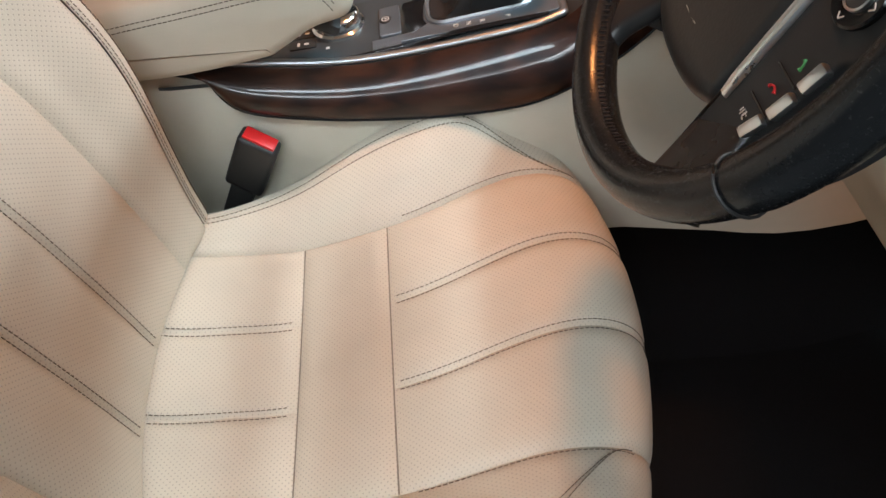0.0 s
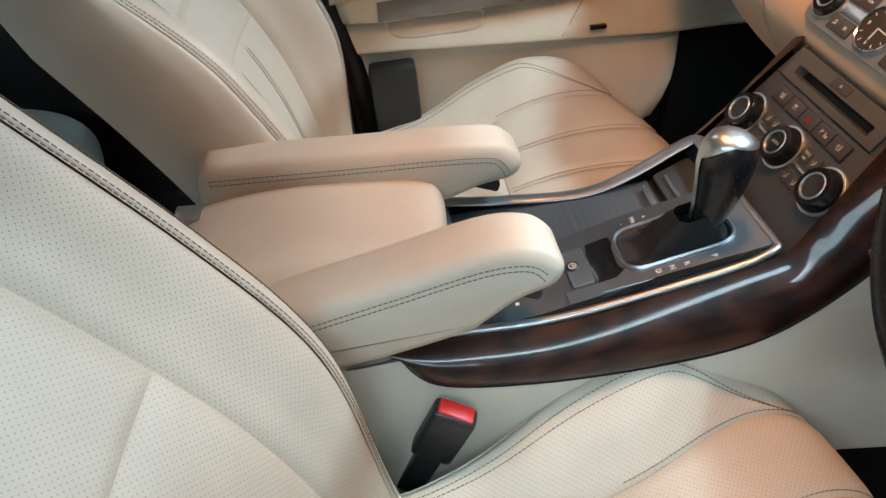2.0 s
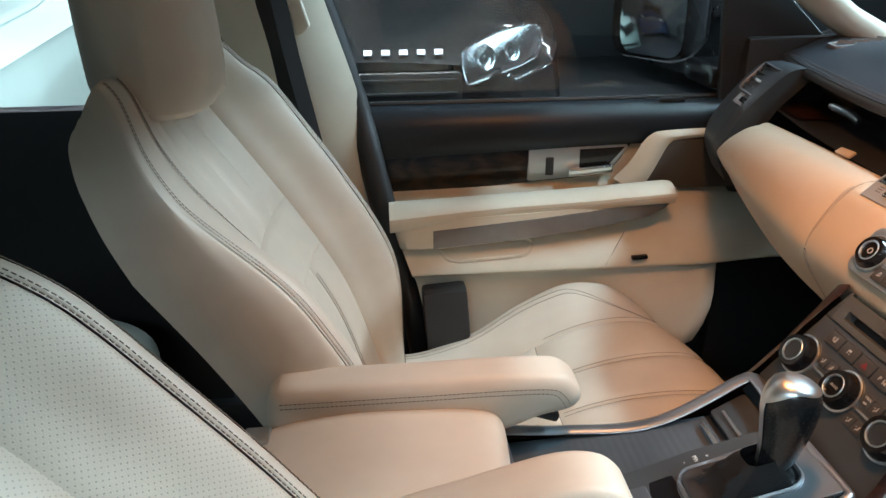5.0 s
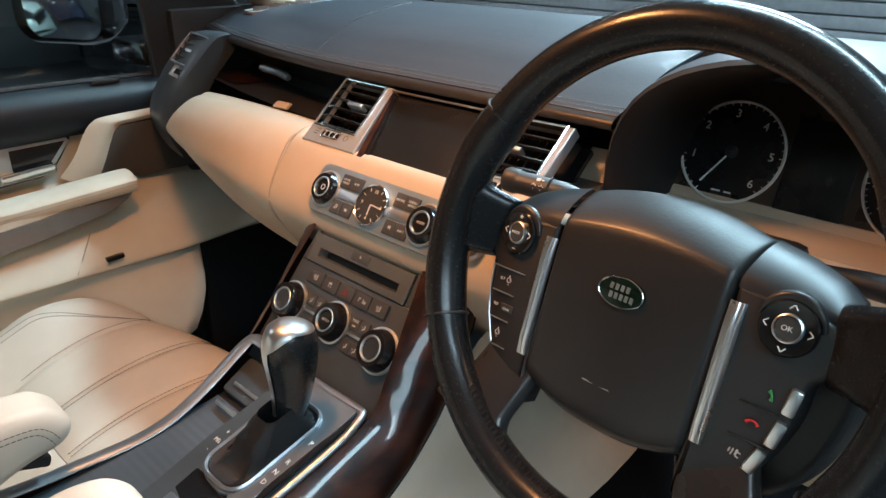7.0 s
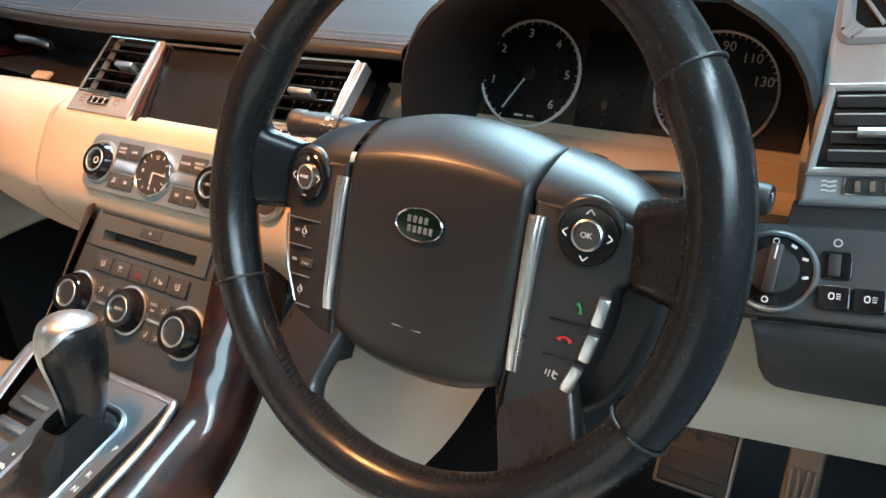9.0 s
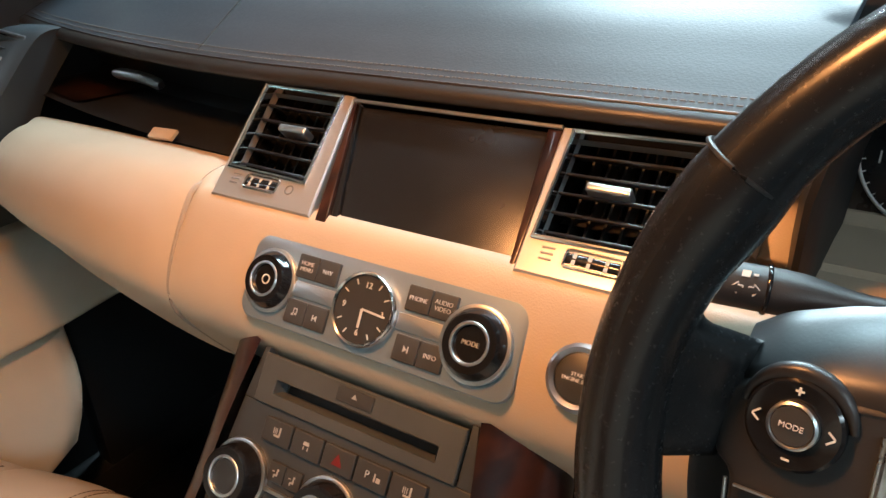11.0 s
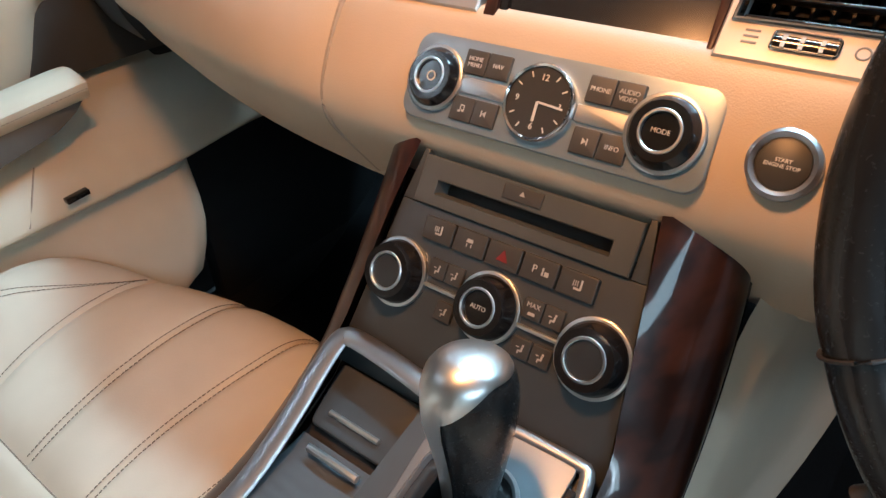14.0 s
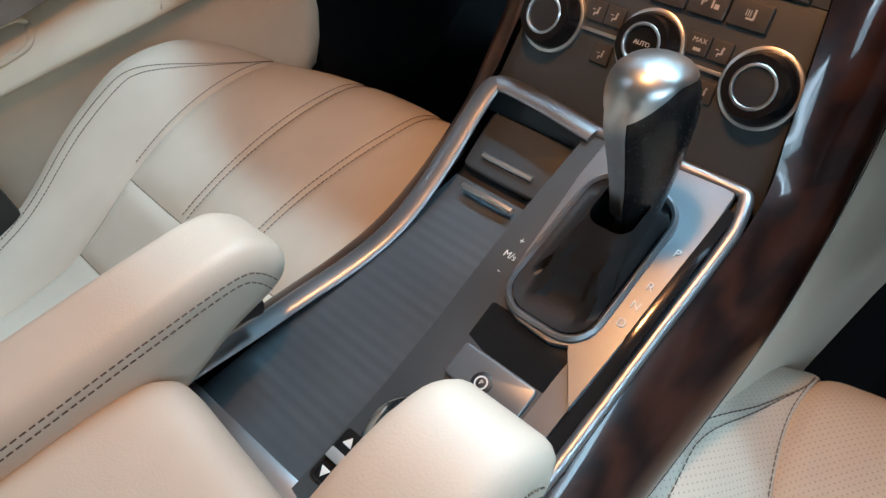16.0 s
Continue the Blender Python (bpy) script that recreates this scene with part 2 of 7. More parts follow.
def inset(pts, d):
    """Moves a closed outline inwards by d."""
    n = len(pts)
    out = []
    for i in range(n):
        a, b, c = Vector(pts[i - 1]), Vector(pts[i]), Vector(pts[(i + 1) % n])
        e1, e2 = (b - a), (c - b)
        if e1.length < 1e-7:
            e1 = e2
        if e2.length < 1e-7:
            e2 = e1
        e1.normalize(), e2.normalize()
        nn = Vector((-e1.y, e1.x)) + Vector((-e2.y, e2.x))
        nn = nn.normalized() / max(0.4, nn.length / 2)
        out.append(tuple(b + nn * d))
    return out


def slab(name, m, pts, z0, z1, material, parent=None, label="", bevel=0.0015):
    """A plate of the given outline between z0 and z1 with a rounded upper edge, at the pose m."""
    rows = [[m @ Vector((x, y, z0)) for x, y in pts]]
    if bevel > 0:
        for k in range(4):
            a = radians(90 * k / 3)
            q = inset(pts, bevel * (1 - math.cos(a)))
            rows.append([m @ Vector((x, y, z1 - bevel + bevel * math.sin(a))) for x, y in q])
    else:
        rows.append([m @ Vector((x, y, z1)) for x, y in pts])
    return grid(name, rows, material, parent, label, closed=True, caps=True)


def ring(name, m, outer, inner, z0, z1, material, parent=None, label="", bevel=0.001):
    """A frame between two outlines of equally many points."""
    rows = []
    b = bevel
    for pts, z in ((outer, z0), (outer, z1 - b), (inset(outer, b), z1), (inset(inner, -b), z1), (inner, z1 - b), (inner, z0)):
        rows.append([m @ Vector((x, y, z)) for x, y in pts])
    rows.append(rows[0])
    return grid(name, rows, material, parent, label, closed=True)


def lathe(name, m, profile, material, parent=None, label="", n=40):
    """Turns a profile of (radius, height) round the local z of m."""
    rows = [[m @ Vector((r * math.cos(a), r * math.sin(a), z)) for a in (2 * math.pi * k / n for k in range(n))] for r, z in profile]
    return grid(name, rows, material, parent, label, closed=True)


def prism(name, m, pts, z0, z1, material, parent=None, label="", bevel=0.0):
    """A polygon pushed from z0 to z1, at the pose m, with bevelled edges."""
    bm = bmesh.new()
    a = [bm.verts.new(m @ Vector((x, y, z0))) for x, y in pts]
    b = [bm.verts.new(m @ Vector((x, y, z1))) for x, y in pts]
    n = len(pts)
    bm.faces.new(a[::-1]), bm.faces.new(b)
    for i in range(n):
        bm.faces.new((a[i], a[(i + 1) % n], b[(i + 1) % n], b[i]))
    if bevel > 0:
        bmesh.ops.bevel(bm, geom=list(bm.edges), offset=bevel, segments=3, profile=0.6, affect="EDGES", clamp_overlap=True)
    return part(name, bm, material, parent, label)


def lettering(name, body, m, size, material, parent=None, label="", depth=0.0003, squeeze=1.0):
    cu = bpy.data.curves.new(name, "FONT")
    cu.body, cu.size, cu.align_x, cu.align_y, cu.extrude, cu.resolution_u = body, size, "CENTER", "CENTER", depth, 3
    tmp = new("tmp_text", cu)
    me = bpy.data.meshes.new_from_object(tmp)
    bpy.data.objects.remove(tmp)
    bpy.data.curves.remove(cu)
    me.name = name
    me.materials.clear()
    me.transform(m @ Matrix.Diagonal((squeeze, 1, 1, 1)))
    return link(name, me, material, parent, label, smooth=False)


def bars(name, m, rects, material, parent=None, label="", t=0.0004):
    """Small printed bars: rectangles of centre, width and height on the plane of m."""
    bm = bmesh.new()
    for x, y, w, h in rects:
        rbox(bm, m @ Matrix.Translation((x, y, 0)), (w, h, t), 0)
    return part(name, bm, material, parent, label, smooth=False)


def stitches(name, rows, material, parent=None, length=0.0036, gap=0.0016, r=0.0005):
    """Dashes of thread along polylines."""
    verts, faces = [], []
    for path in rows:
        pos = [0.0]
        for a, b in zip(path, path[1:]):
            pos.append(pos[-1] + (Vector(b) - Vector(a)).length)
        arr = np.array([tuple(p) for p in path])
        total = pos[-1]
        s = 0.0
        while s + length < total:
            a, b = (Vector([np.interp(q, pos, arr[:, i]) for i in range(3)]) for q in (s, s + length))
            t = (b - a).normalized()
            u = t.orthogonal().normalized()
            w = t.cross(u)
            k = len(verts)
            for p in (a, b):
                verts += [p + u * r, p + w * r, p - u * r, p - w * r]
            faces += [(k + i, k + (i + 1) % 4, k + 4 + (i + 1) % 4, k + 4 + i) for i in range(4)] + [(k + 3, k + 2, k + 1, k), (k + 4, k + 5, k + 6, k + 7)]
            s += length + gap
    ob = raw(name, verts, faces, material, parent, smooth=False)
    return tagged(ob, kind="stuff")


def smooth01(a, b, x):
    t = min(1.0, max(0.0, (x - a) / (b - a)))
    return t * t * (3 - 2 * t)


# ---------- the car's shell ----------
def shell():
    # floor pan with a raised tunnel
    rows = []
    for x in np.linspace(-1.7, 0.85, 30):
        rise = 0.0 if x < 0.35 else 0.35 * ((x - 0.35) / 0.5) ** 1.3
        rows.append([(x, y, rise + 0.10 * smooth01(0.2, 0.12, abs(y)) + 0.015 * math.sin(9 * x + 7 * y)) for y in np.linspace(-0.80, 0.80, 33)])
    ob = grid("floor", rows, M["carpet"])
    tagged(ob, "black carpeted car floor with raised tunnel", "floor", kind="structure")
    # roof lining with a front header, resting on the pillars
    rows = []
    # unseen header edge is drawn further forward to keep the armrests shaded
    for x in np.linspace(-1.8, 0.14, 15):
        rows.append([(x, y, 1.27 - 0.10 * (y / 0.7) ** 2 - 0.02 * ((x + 0.9) / 0.8) ** 2) for y in np.linspace(-0.62, 0.62, 15)])
    top = [[(p[0], p[1], p[2] + 0.05) for p in r] for r in rows]
    nr, nc = len(rows), len(rows[0])
    verts = [p for r in rows for p in r] + [p for r in top for p in r]
    k = nr * nc
    faces = []
    for i in range(nr - 1):
        for j in range(nc - 1):
            a, b, c, d = i * nc + j, i * nc + j + 1, (i + 1) * nc + j + 1, (i + 1) * nc + j
            faces += [(a, b, c, d), (d + k, c + k, b + k, a + k)]
    loop = [(0, j) for j in range(nc)] + [(i, nc - 1) for i in range(1, nr)] + [(nr - 1, j) for j in range(nc - 2, -1, -1)] + [(i, 0) for i in range(nr - 2, 0, -1)]
    for (a, b), (c, d) in zip(loop, loop[1:] + loop[:1]):
        faces.append((a * nc + b, a * nc + b + k, c * nc + d + k, c * nc + d))
    ob = raw("ceiling", verts, faces, M["trim"])
    tagged(ob, "pale fabric roof lining of the car", "ceiling", kind="structure")
    # A pillars: from the dash corner up to the header
    for s, nm in ((1, "trim_a_pillar"), (-1, "trim_a_pillar_driver")):
        path = spline([(0.52, s * 0.73, 0.80), (0.36, s * 0.72, 0.885), (0.16, s * 0.675, 1.02), (-0.06, s * 0.62, 1.16), (-0.16, s * 0.60, 1.205)], 14)
        ob = tube(nm, path, [0.05, 0.05, 0.048] + [0.042] * 11, M["trim"], flat=0.62, n=14)
        tagged(ob, "ivory moulded windscreen pillar trim", "trim", kind="structure")
    # B pillar, passenger side
    outer = [(-0.45, 0.735, 0.10), (-0.47, 0.735, 0.42), (-0.505, 0.73, 0.70), (-0.565, 0.70, 0.92), (-0.64, 0.64, 1.18)]
    inner = [(-0.64, 0.70, 0.10), (-0.66, 0.70, 0.42), (-0.69, 0.69, 0.70), (-0.75, 0.66, 0.92), (-0.80, 0.60, 1.18)]
    rows = []
    for a, b in zip(spline(outer, 24), spline(inner, 24)):
        mid = (a + b) / 2 + Vector((0, -0.022, 0))
        rows.append([a + Vector((0.0, 0.05, 0)), a, a * 0.85 + b * 0.15 + Vector((0, -0.014, 0)), mid, b * 0.85 + a * 0.15 + Vector((0, -0.014, 0)), b, b + Vector((0, 0.05, 0))])
    ob = grid("trim_b_pillar", rows, M["trim"])
    tagged(ob, "ivory moulded middle pillar trim", "trim", kind="structure")
    # rear closing walls of the body
    for nm, size, at in (("wall_tailgate", (0.04, 1.5, 0.9), (-1.82, 0, 0.45)), ("wall_bulkhead", (0.04, 1.6, 0.75), (0.88, 0, 0.42)),
                         ("wall_rear_door", (0.95, 0.05, 0.75), (-1.30, 0.80, 0.36)), ("wall_rear_door_driver", (0.95, 0.05, 0.75), (-1.30, -0.80, 0.36))):
        ob = box(nm, Matrix.Translation(at), size, M["black"], bevel=0.01)
        tagged(ob, "dark inner body panel", "wall", kind="structure")
    for s, nm in ((1, "wall_cowl"), (-1, "wall_cowl_driver")):
        ob = box(nm, Matrix.Translation((0.56, s * 0.775, 0.42)), (0.68, 0.04, 0.84), M["black"], bevel=0.01)
        tagged(ob, "dark inner body panel", "wall", kind="structure")
    # sill plates under the doors
    for s, nm in ((1, "trim_sill"), (-1, "trim_sill_driver")):
        ob = box(nm, Matrix.Translation((-0.05, s * 0.80, 0.045)), (1.75, 0.10, 0.09), M["black"], bevel=0.02)
        tagged(ob, "black door sill plate", "trim", kind="structure")


shell()


# ---------- front seats ----------
CUSHION = [(-0.52, 0.285), (-0.46, 0.270), (-0.40, 0.270), (-0.33, 0.278), (-0.24, 0.314), (-0.15, 0.340), (-0.060, 0.350), (0.006, 0.340), (0.044, 0.296), (0.050, 0.22), (0.03, 0.12)]
BACK = [(-0.470, 0.265), (-0.500, 0.38), (-0.540, 0.50), (-0.600, 0.61), (-0.672, 0.72), (-0.725, 0.80), (-0.755, 0.865), (-0.785, 0.885), (-0.82, 0.87)]
CUSHION_S = spline([(a, b, 0) for a, b in CUSHION], 161)
BACK_S = spline([(a, b, 0) for a, b in BACK], 161)


def on(curve, t):
    """The point and outward normal (x, z) of a profile at t in 0..1."""
    f = t * (len(curve) - 1)
    k = min(int(f), len(curve) - 2)
    p = curve[k].lerp(curve[k + 1], f - k)
    d = (curve[min(k + 2, len(curve) - 1)] - curve[max(k - 1, 0)]).normalized()
    return p, Vector((-d.y, d.x))


def cushion_t(x):
    """The parameter at which the cushion's top passes x."""
    return min(range(110), key=lambda k: abs(CUSHION_S[k].x - x)) / 160


def back_t(z):
    return min(range(130), key=lambda k: abs(BACK_S[k].y - z)) / 160


BOLSTER = [(0.225, 0.0), (0.205, 0.012), (0.185, 0.030), (0.16, 0.046), (0.138, 0.052), (0.118, 0.046), (0.103, 0.022), (0.094, -0.03), (0.092, -0.17)]
WING = [(0.250, 0.0), (0.232, 0.014), (0.214, 0.034), (0.200, 0.044), (0.186, 0.046), (0.174, 0.036), (0.166, 0.012), (0.160, -0.025), (0.162, -0.050)]
BOLSTER_S = spline([(a, b, 0) for a, b in BOLSTER], 61)
WING_S = spline([(a, b, 0) for a, b in WING], 61)


def cushion_point(t, yy, dz=0.0):
    p, n = on(CUSHION_S, t)
    front = -1.15 * (yy - 0.35) ** 2 * smooth01(-0.25, 0.0, p.x)
    # the seams fan towards the console at the front
    fan = interp(yy, [(0.09, 0.0), (0.14, 0.012), (0.225, 0.050), (0.33, 0.050), (0.43, 0.036), (0.525, 0.020), (0.60, 0.0)]) * smooth01(-0.26, -0.02, p.x)
    wide = yy
    yy = yy - fan
    dip = -0.010 * max(0.0, 1 - ((wide - 0.375) / 0.15) ** 2) * smooth01(-0.02, -0.2, p.x)
    return Vector((p.x + front + n.x * dz, yy, p.y + n.y * dz + dip))


BACK_LEAN = list(BACK_S)


def lean_back(deg):
    """Tips the backrest profile rearwards about its foot."""
    c, s = math.cos(radians(deg)), math.sin(radians(deg))
    for k, p in enumerate(BACK_S):
        dx, dz = p.x + 0.465, p.y - 0.27
        BACK_LEAN[k] = Vector((-0.465 + dx * c - dz * s, 0.27 + dx * s + dz * c, 0))


def back_point(t, yy, dn=0.0):
    p, n = on(BACK_LEAN, t)
    n = -n if n.x < 0 else n
    hollow = -0.016 * max(0.0, 1 - ((yy - 0.375) / 0.125) ** 2)
    taper = 1 - 0.12 * smooth01(0.5, 0.85, t)
    y2 = 0.375 + (yy - 0.375) * taper
    return Vector((p.x + n.x * (dn + hollow), y2, p.y + n.y * (dn + hollow)))



def puffed(fn, t0, t1, v0, v1, nt, nv, lt, lv, h=0.005, w=0.016):
    """Rows of one stitched panel that swells between its seams."""
    rows = []
    for i in range(nt + 1):
        a = i / nt
        row = []
        for j in range(nv + 1):
            b = j / nv
            d = min(min(a, 1 - a) * lt, min(b, 1 - b) * lv)
            swell = h * (1 - max(0.0, 1 - d / w) ** 2) - h
            row.append(fn(t0 + (t1 - t0) * a, v0 + (v1 - v0) * b, swell))
        rows.append(row)
    return rows


def seat(side, name, label, with_head, dots):
    """A stitched leather seat; side -1 is the driver's."""
    hide = M["hide_dots"] if dots else M["hide"]
    lean_back(5.0 if side < 0 else 0.0)
    far = 0.79 if side < 0 else 0.75
    root = thing(name, label, "car seat", "front seats", at=(-0.25, side * 0.375, 0.02))

    def tilt(x):
        """The passenger's cushion is set higher in front."""
        return 0.042 * smooth01(-0.42, -0.06, x) if side > 0 else 0.0

    shift = [0.010, 0.027, 0.022] if side < 0 else [0.022, 0.0, 0.0]

    def moved(p):
        """Sets a point of the pattern at the seat's own reach and height."""
        return Vector((p.x + shift[0] - shift[2] * smooth01(-0.22, 0.05, p.x), side * p.y, p.z + shift[1] + tilt(p.x)))

    def put(nm, rows, mat=hide, lab="", parent=root, **kw):
        rows = [[moved(p) for p in r] for r in rows]
        if side < 0:
            rows = [r[::-1] for r in rows]
        return grid(nm, rows, mat, parent, lab, uv=True, **kw)

    # cushion panels: three at the rear, one across, three in front
    t_mid, t_front, t_end = cushion_t(-0.328), cushion_t(-0.238), 1.0
    cols = [0.225, 0.322, 0.420, 0.525]
    for a, b in zip(cols, cols[1:]):
        put("rear_cushion_panel", puffed(cushion_point, 0.0, t_mid, a, b, 14, 16, 0.19, b - a))
        put("front_cushion_panel", puffed(cushion_point, t_front, t_end, a, b, 40, 16, 0.36, b - a))
    put("cross_panel", puffed(cushion_point, t_mid, t_front, 0.225, 0.525, 14, 40, 0.095, 0.30, 0.005))

    # cushion bolsters, inner and outer
    def bolster(flip):
        def fn(t, v, sw):
            q = BOLSTER_S[min(60, int(v * 60))].lerp(BOLSTER_S[min(60, int(v * 60) + 1)], v * 60 - int(v * 60))
            p, _ = on(CUSHION_S, t)
            if flip and side > 0:
                g, rear = 0.95 - 0.6 * smooth01(-0.35, 0.0, p.x), smooth01(-0.62, -0.20, p.x)
            else:
                g = 1.15 - 0.98 * smooth01(-0.19, 0.035, p.x)
                rear = smooth01(-0.47, -0.20, p.x) if not flip else smooth01(-0.60, -0.28, p.x)
            g *= 0.25 + 0.75 * rear
            qx = 0.225 - (0.225 - q.x) * (0.42 + 0.58 * rear)
            yy = qx if not flip else 0.75 - qx
            c = cushion_point(t, yy)
            dz = q.y * g if q.y > 0 else q.y
            return Vector((c.x, c.y, max(0.10, c.z + dz + sw * 0.7)))
        return fn

    for flip in (False, True):
        fn = bolster(flip)
        put("outer_bolster" if flip else "inner_bolster", [r if not flip else r[::-1] for r in puffed(fn, 0.0, 1.0, 0.0, 0.66, 60, 26, 0.6, 0.1, 0.007)])
        put("outer_side_panel" if flip else "inner_side_panel", [r if not flip else r[::-1] for r in puffed(fn, 0.0, 1.0, 0.66, 1.0, 60, 18, 0.6, 0.2, 0.004)], M["hide"])

    # thread: double rows beside the seams
    def line(fn, pts):
        out = [fn(a, b) for a, b in pts]
        return [moved(p) for p in out]

    def seam(fn, t0, t1, v0, v1, off_t=0.0, off_v=0.0, n=30, lift=0.0):
        return [line(lambda a, b: fn(a, b, lift), [(t0 + (t1 - t0) * i / n + o * off_t, v0 + (v1 - v0) * i / n + o * off_v) for i in range(n + 1)]) for o in (-1, 1)]

    rows = []
    for y in cols[1:-1]:
        rows += seam(cushion_point, 0.02, t_mid - 0.008, y, y, off_v=0.0045, lift=-0.0012)
        rows += seam(cushion_point, t_front + 0.008, 0.93, y, y, off_v=0.0045, lift=-0.0012)
    stitches("cushion_stitching", rows, M["thread"], root)
    for tt in (t_mid, t_front):
        tube("cross_seam", line(lambda a, b: cushion_point(a, b, -0.0048), [(tt, 0.226 + 0.298 * i / 20) for i in range(21)]), 0.0008, M["seam"], root, n=6)
    fnb = bolster(False)
    fno = bolster(True)
    rows = []
    for fn in (fnb, fno):
        rows += [line(lambda a, b: fn(a, b, 0.0012), [(0.05 + 0.66 * i / 60, (0.42 + o) * (1 - smooth01(t_front + 0.10, t_front + 0.30, 0.05 + 0.66 * i / 60)) + 0.02) for i in range(61)]) for o in (-0.035, 0.035)]
        rows += [line(lambda a, b: fn(a, b, -0.0006), [(t_front + 0.02 + 0.3 * i / 30, 0.03) for i in range(31)])]
    stitches("bolster_stitching", rows, M["thread"], root)

    # backrest
    shift[:] = [0.030, 0.036, 0.0] if side < 0 else [-0.006, 0.0, 0.0]
    tmax = 0.0 if side < 0 else 0.055
    tb = [0.0, back_t(0.585 if side < 0 else 0.565), back_t(0.68 if side < 0 else 0.650), back_t(0.872 if side < 0 else 0.845)]
    bcols = [0.250 + (far - 0.50) * k / 3 for k in range(4)]
    for a, b in zip(bcols, bcols[1:]):
        put("lower_back_panel", [r[::-1] for r in puffed(back_point, tb[0], tb[1], a, b, 24, 16, 0.18, b - a, 0.005, 0.016)])
    ucols = [0.250 + (far - 0.50) * k / 4 for k in range(5)]
    for a, b in zip(ucols, ucols[1:]):
        put("upper_back_panel", [r[::-1] for r in puffed(back_point, tb[2], tb[3], a, b, 26, 18, 0.30, b - a, 0.005, 0.018)])
    put("lumbar_panel", [r[::-1] for r in puffed(back_point, tb[1], tb[2], 0.25, far - 0.25, 18, 34, 0.17, 0.25, 0.005)])

    def wing(flip):
        def fn(t, v, sw):
            k = min(59, int(v * 60))
            q = WING_S[k].lerp(WING_S[k + 1], v * 60 - k)
            g = 0.35 + 0.65 * smooth01(0.0, 0.25, t) - 0.45 * smooth01(0.55, 0.8, t)
            deep = 1.0
            if side > 0:
                # a flat inner wing that swells only near the cushion, a full outer one, a deep side
                if not flip:
                    g = 0.12 + 0.80 * (1 - smooth01(0.36, 0.56, t)) * (0.35 + 0.65 * smooth01(0.0, 0.25, t))
                else:
                    g *= 1.7
                deep = interp(t, [(0.2, 1.75), (0.5, 1.75), (0.7, 1.15), (0.82, 0.5)])
            wide = 0.028 * smooth01(0.05, 0.3, t) * (1 - smooth01(0.55, 0.8, t)) * (0.25 - q.x) / 0.09
            yy = q.x - wide
            return back_point(t, yy if not flip else far - yy, (q.y * g if q.y > 0 else q.y * deep) + sw)
        return fn

    for flip in (False, True):
        fn = wing(flip)
        nm = "outer" if flip else "inner"
        va, vb = (0.16, 0.60) if side > 0 and not flip else (0.42, 0.58)
        put(nm + "_back_bolster", [r[::-1] if not flip else r for r in puffed(fn, 0.0, 0.83 - tmax, 0.0, va, 60, 16, 0.66, 0.07, 0.005, 0.012)])
        put(nm + "_piping_strip", [r[::-1] if not flip else r for r in puffed(fn, 0.0, 0.87 - tmax, va, vb, 60, 12, 0.66, 0.03, 0.003, 0.01)], M["hide"])
        put(nm + "_back_side", [r[::-1] if not flip else r for r in puffed(fn, 0.0, 0.87 - tmax, vb, 1.0, 60, 16, 0.66, 0.1, 0.004)], M["hide"])
    # shell behind
    rows = []
    for i in range(31):
        t = 0.02 + (0.86 - tmax) * i / 30
        edge = [fn2(t, 1.0, 0) for fn2 in (wing(False), wing(True))]
        p, n = on(BACK_LEAN, t)
        n = -n if n.x < 0 else n
        bulge = 0.018 * math.sin(math.pi * min(1, i / 28))
        row = []
        for j in range(13):
            b = j / 12
            q = edge[0].lerp(edge[1], b)
            d = (0.006 + (0.022 + bulge) * math.sin(math.pi * b) ** 0.5) * (1.0 if side < 0 else 0.25)
            row.append(Vector((q.x - n.x * d, q.y, q.z - n.y * d)) if 0 < j < 12 else q)
        rows.append(row)
    put("back_shell", rows, M["hide"])
    rows = []
    for flip in (False, True):
        fn = wing(flip)
        marks = (0.160, 0.190, 0.570, 0.605) if side > 0 and not flip else (0.405, 0.435, 0.565, 0.595)
        rows += [line(lambda a, b: fn(a, b, 0.0006), [(0.02 + (0.84 - tmax) * i / 60, v) for i in range(61)]) for v in marks]
    for y in bcols[1:-1]:
        rows += seam(back_point, 0.02, tb[1] - 0.01, y, y, off_v=0.0045, lift=-0.001)
    stitches("back_stitching", rows, M["thread"], root)
    if with_head:
        # headrest: a padded block on two posts
        rows = []
        zc = [0.822, 0.832, 0.865, 0.92, 0.98, 1.03, 1.06, 1.07]
        for k, z in enumerate(zc):
            s = (0.80, 0.93, 1.0, 1.0, 0.98, 0.94, 0.84, 0.55)[k]
            cx = -0.752 - 0.05 * (z - 0.85)
            row = []
            for j in range(28):
                a = 2 * math.pi * j / 28
                ca, sa = math.cos(a), math.sin(a)
                ex = abs(ca) ** 0.5 * math.copysign(1, ca)
                ey = abs(sa) ** 0.5 * math.copysign(1, sa)
                row.append(Vector((cx + 0.074 * s * ex + 0.018 * (ey * ey) * (1 if ca < 0 else -0.6), 0.375 + 0.128 * s * ey, z)))
            rows.append(row)
        put("headrest", rows, M["hide"], closed=True, caps=True)
    # armrest beside the console
    if side < 0:
        arm = [(-0.655, 0.478), (-0.53, 0.520), (-0.42, 0.552), (-0.335, 0.576), (-0.292, 0.576), (-0.270, 0.563), (-0.262, 0.547), (-0.271, 0.530), (-0.302, 0.516), (-0.335, 0.490), (-0.352, 0.480), (-0.43, 0.458), (-0.50, 0.446), (-0.58, 0.438), (-0.64, 0.438), (-0.668, 0.456)]
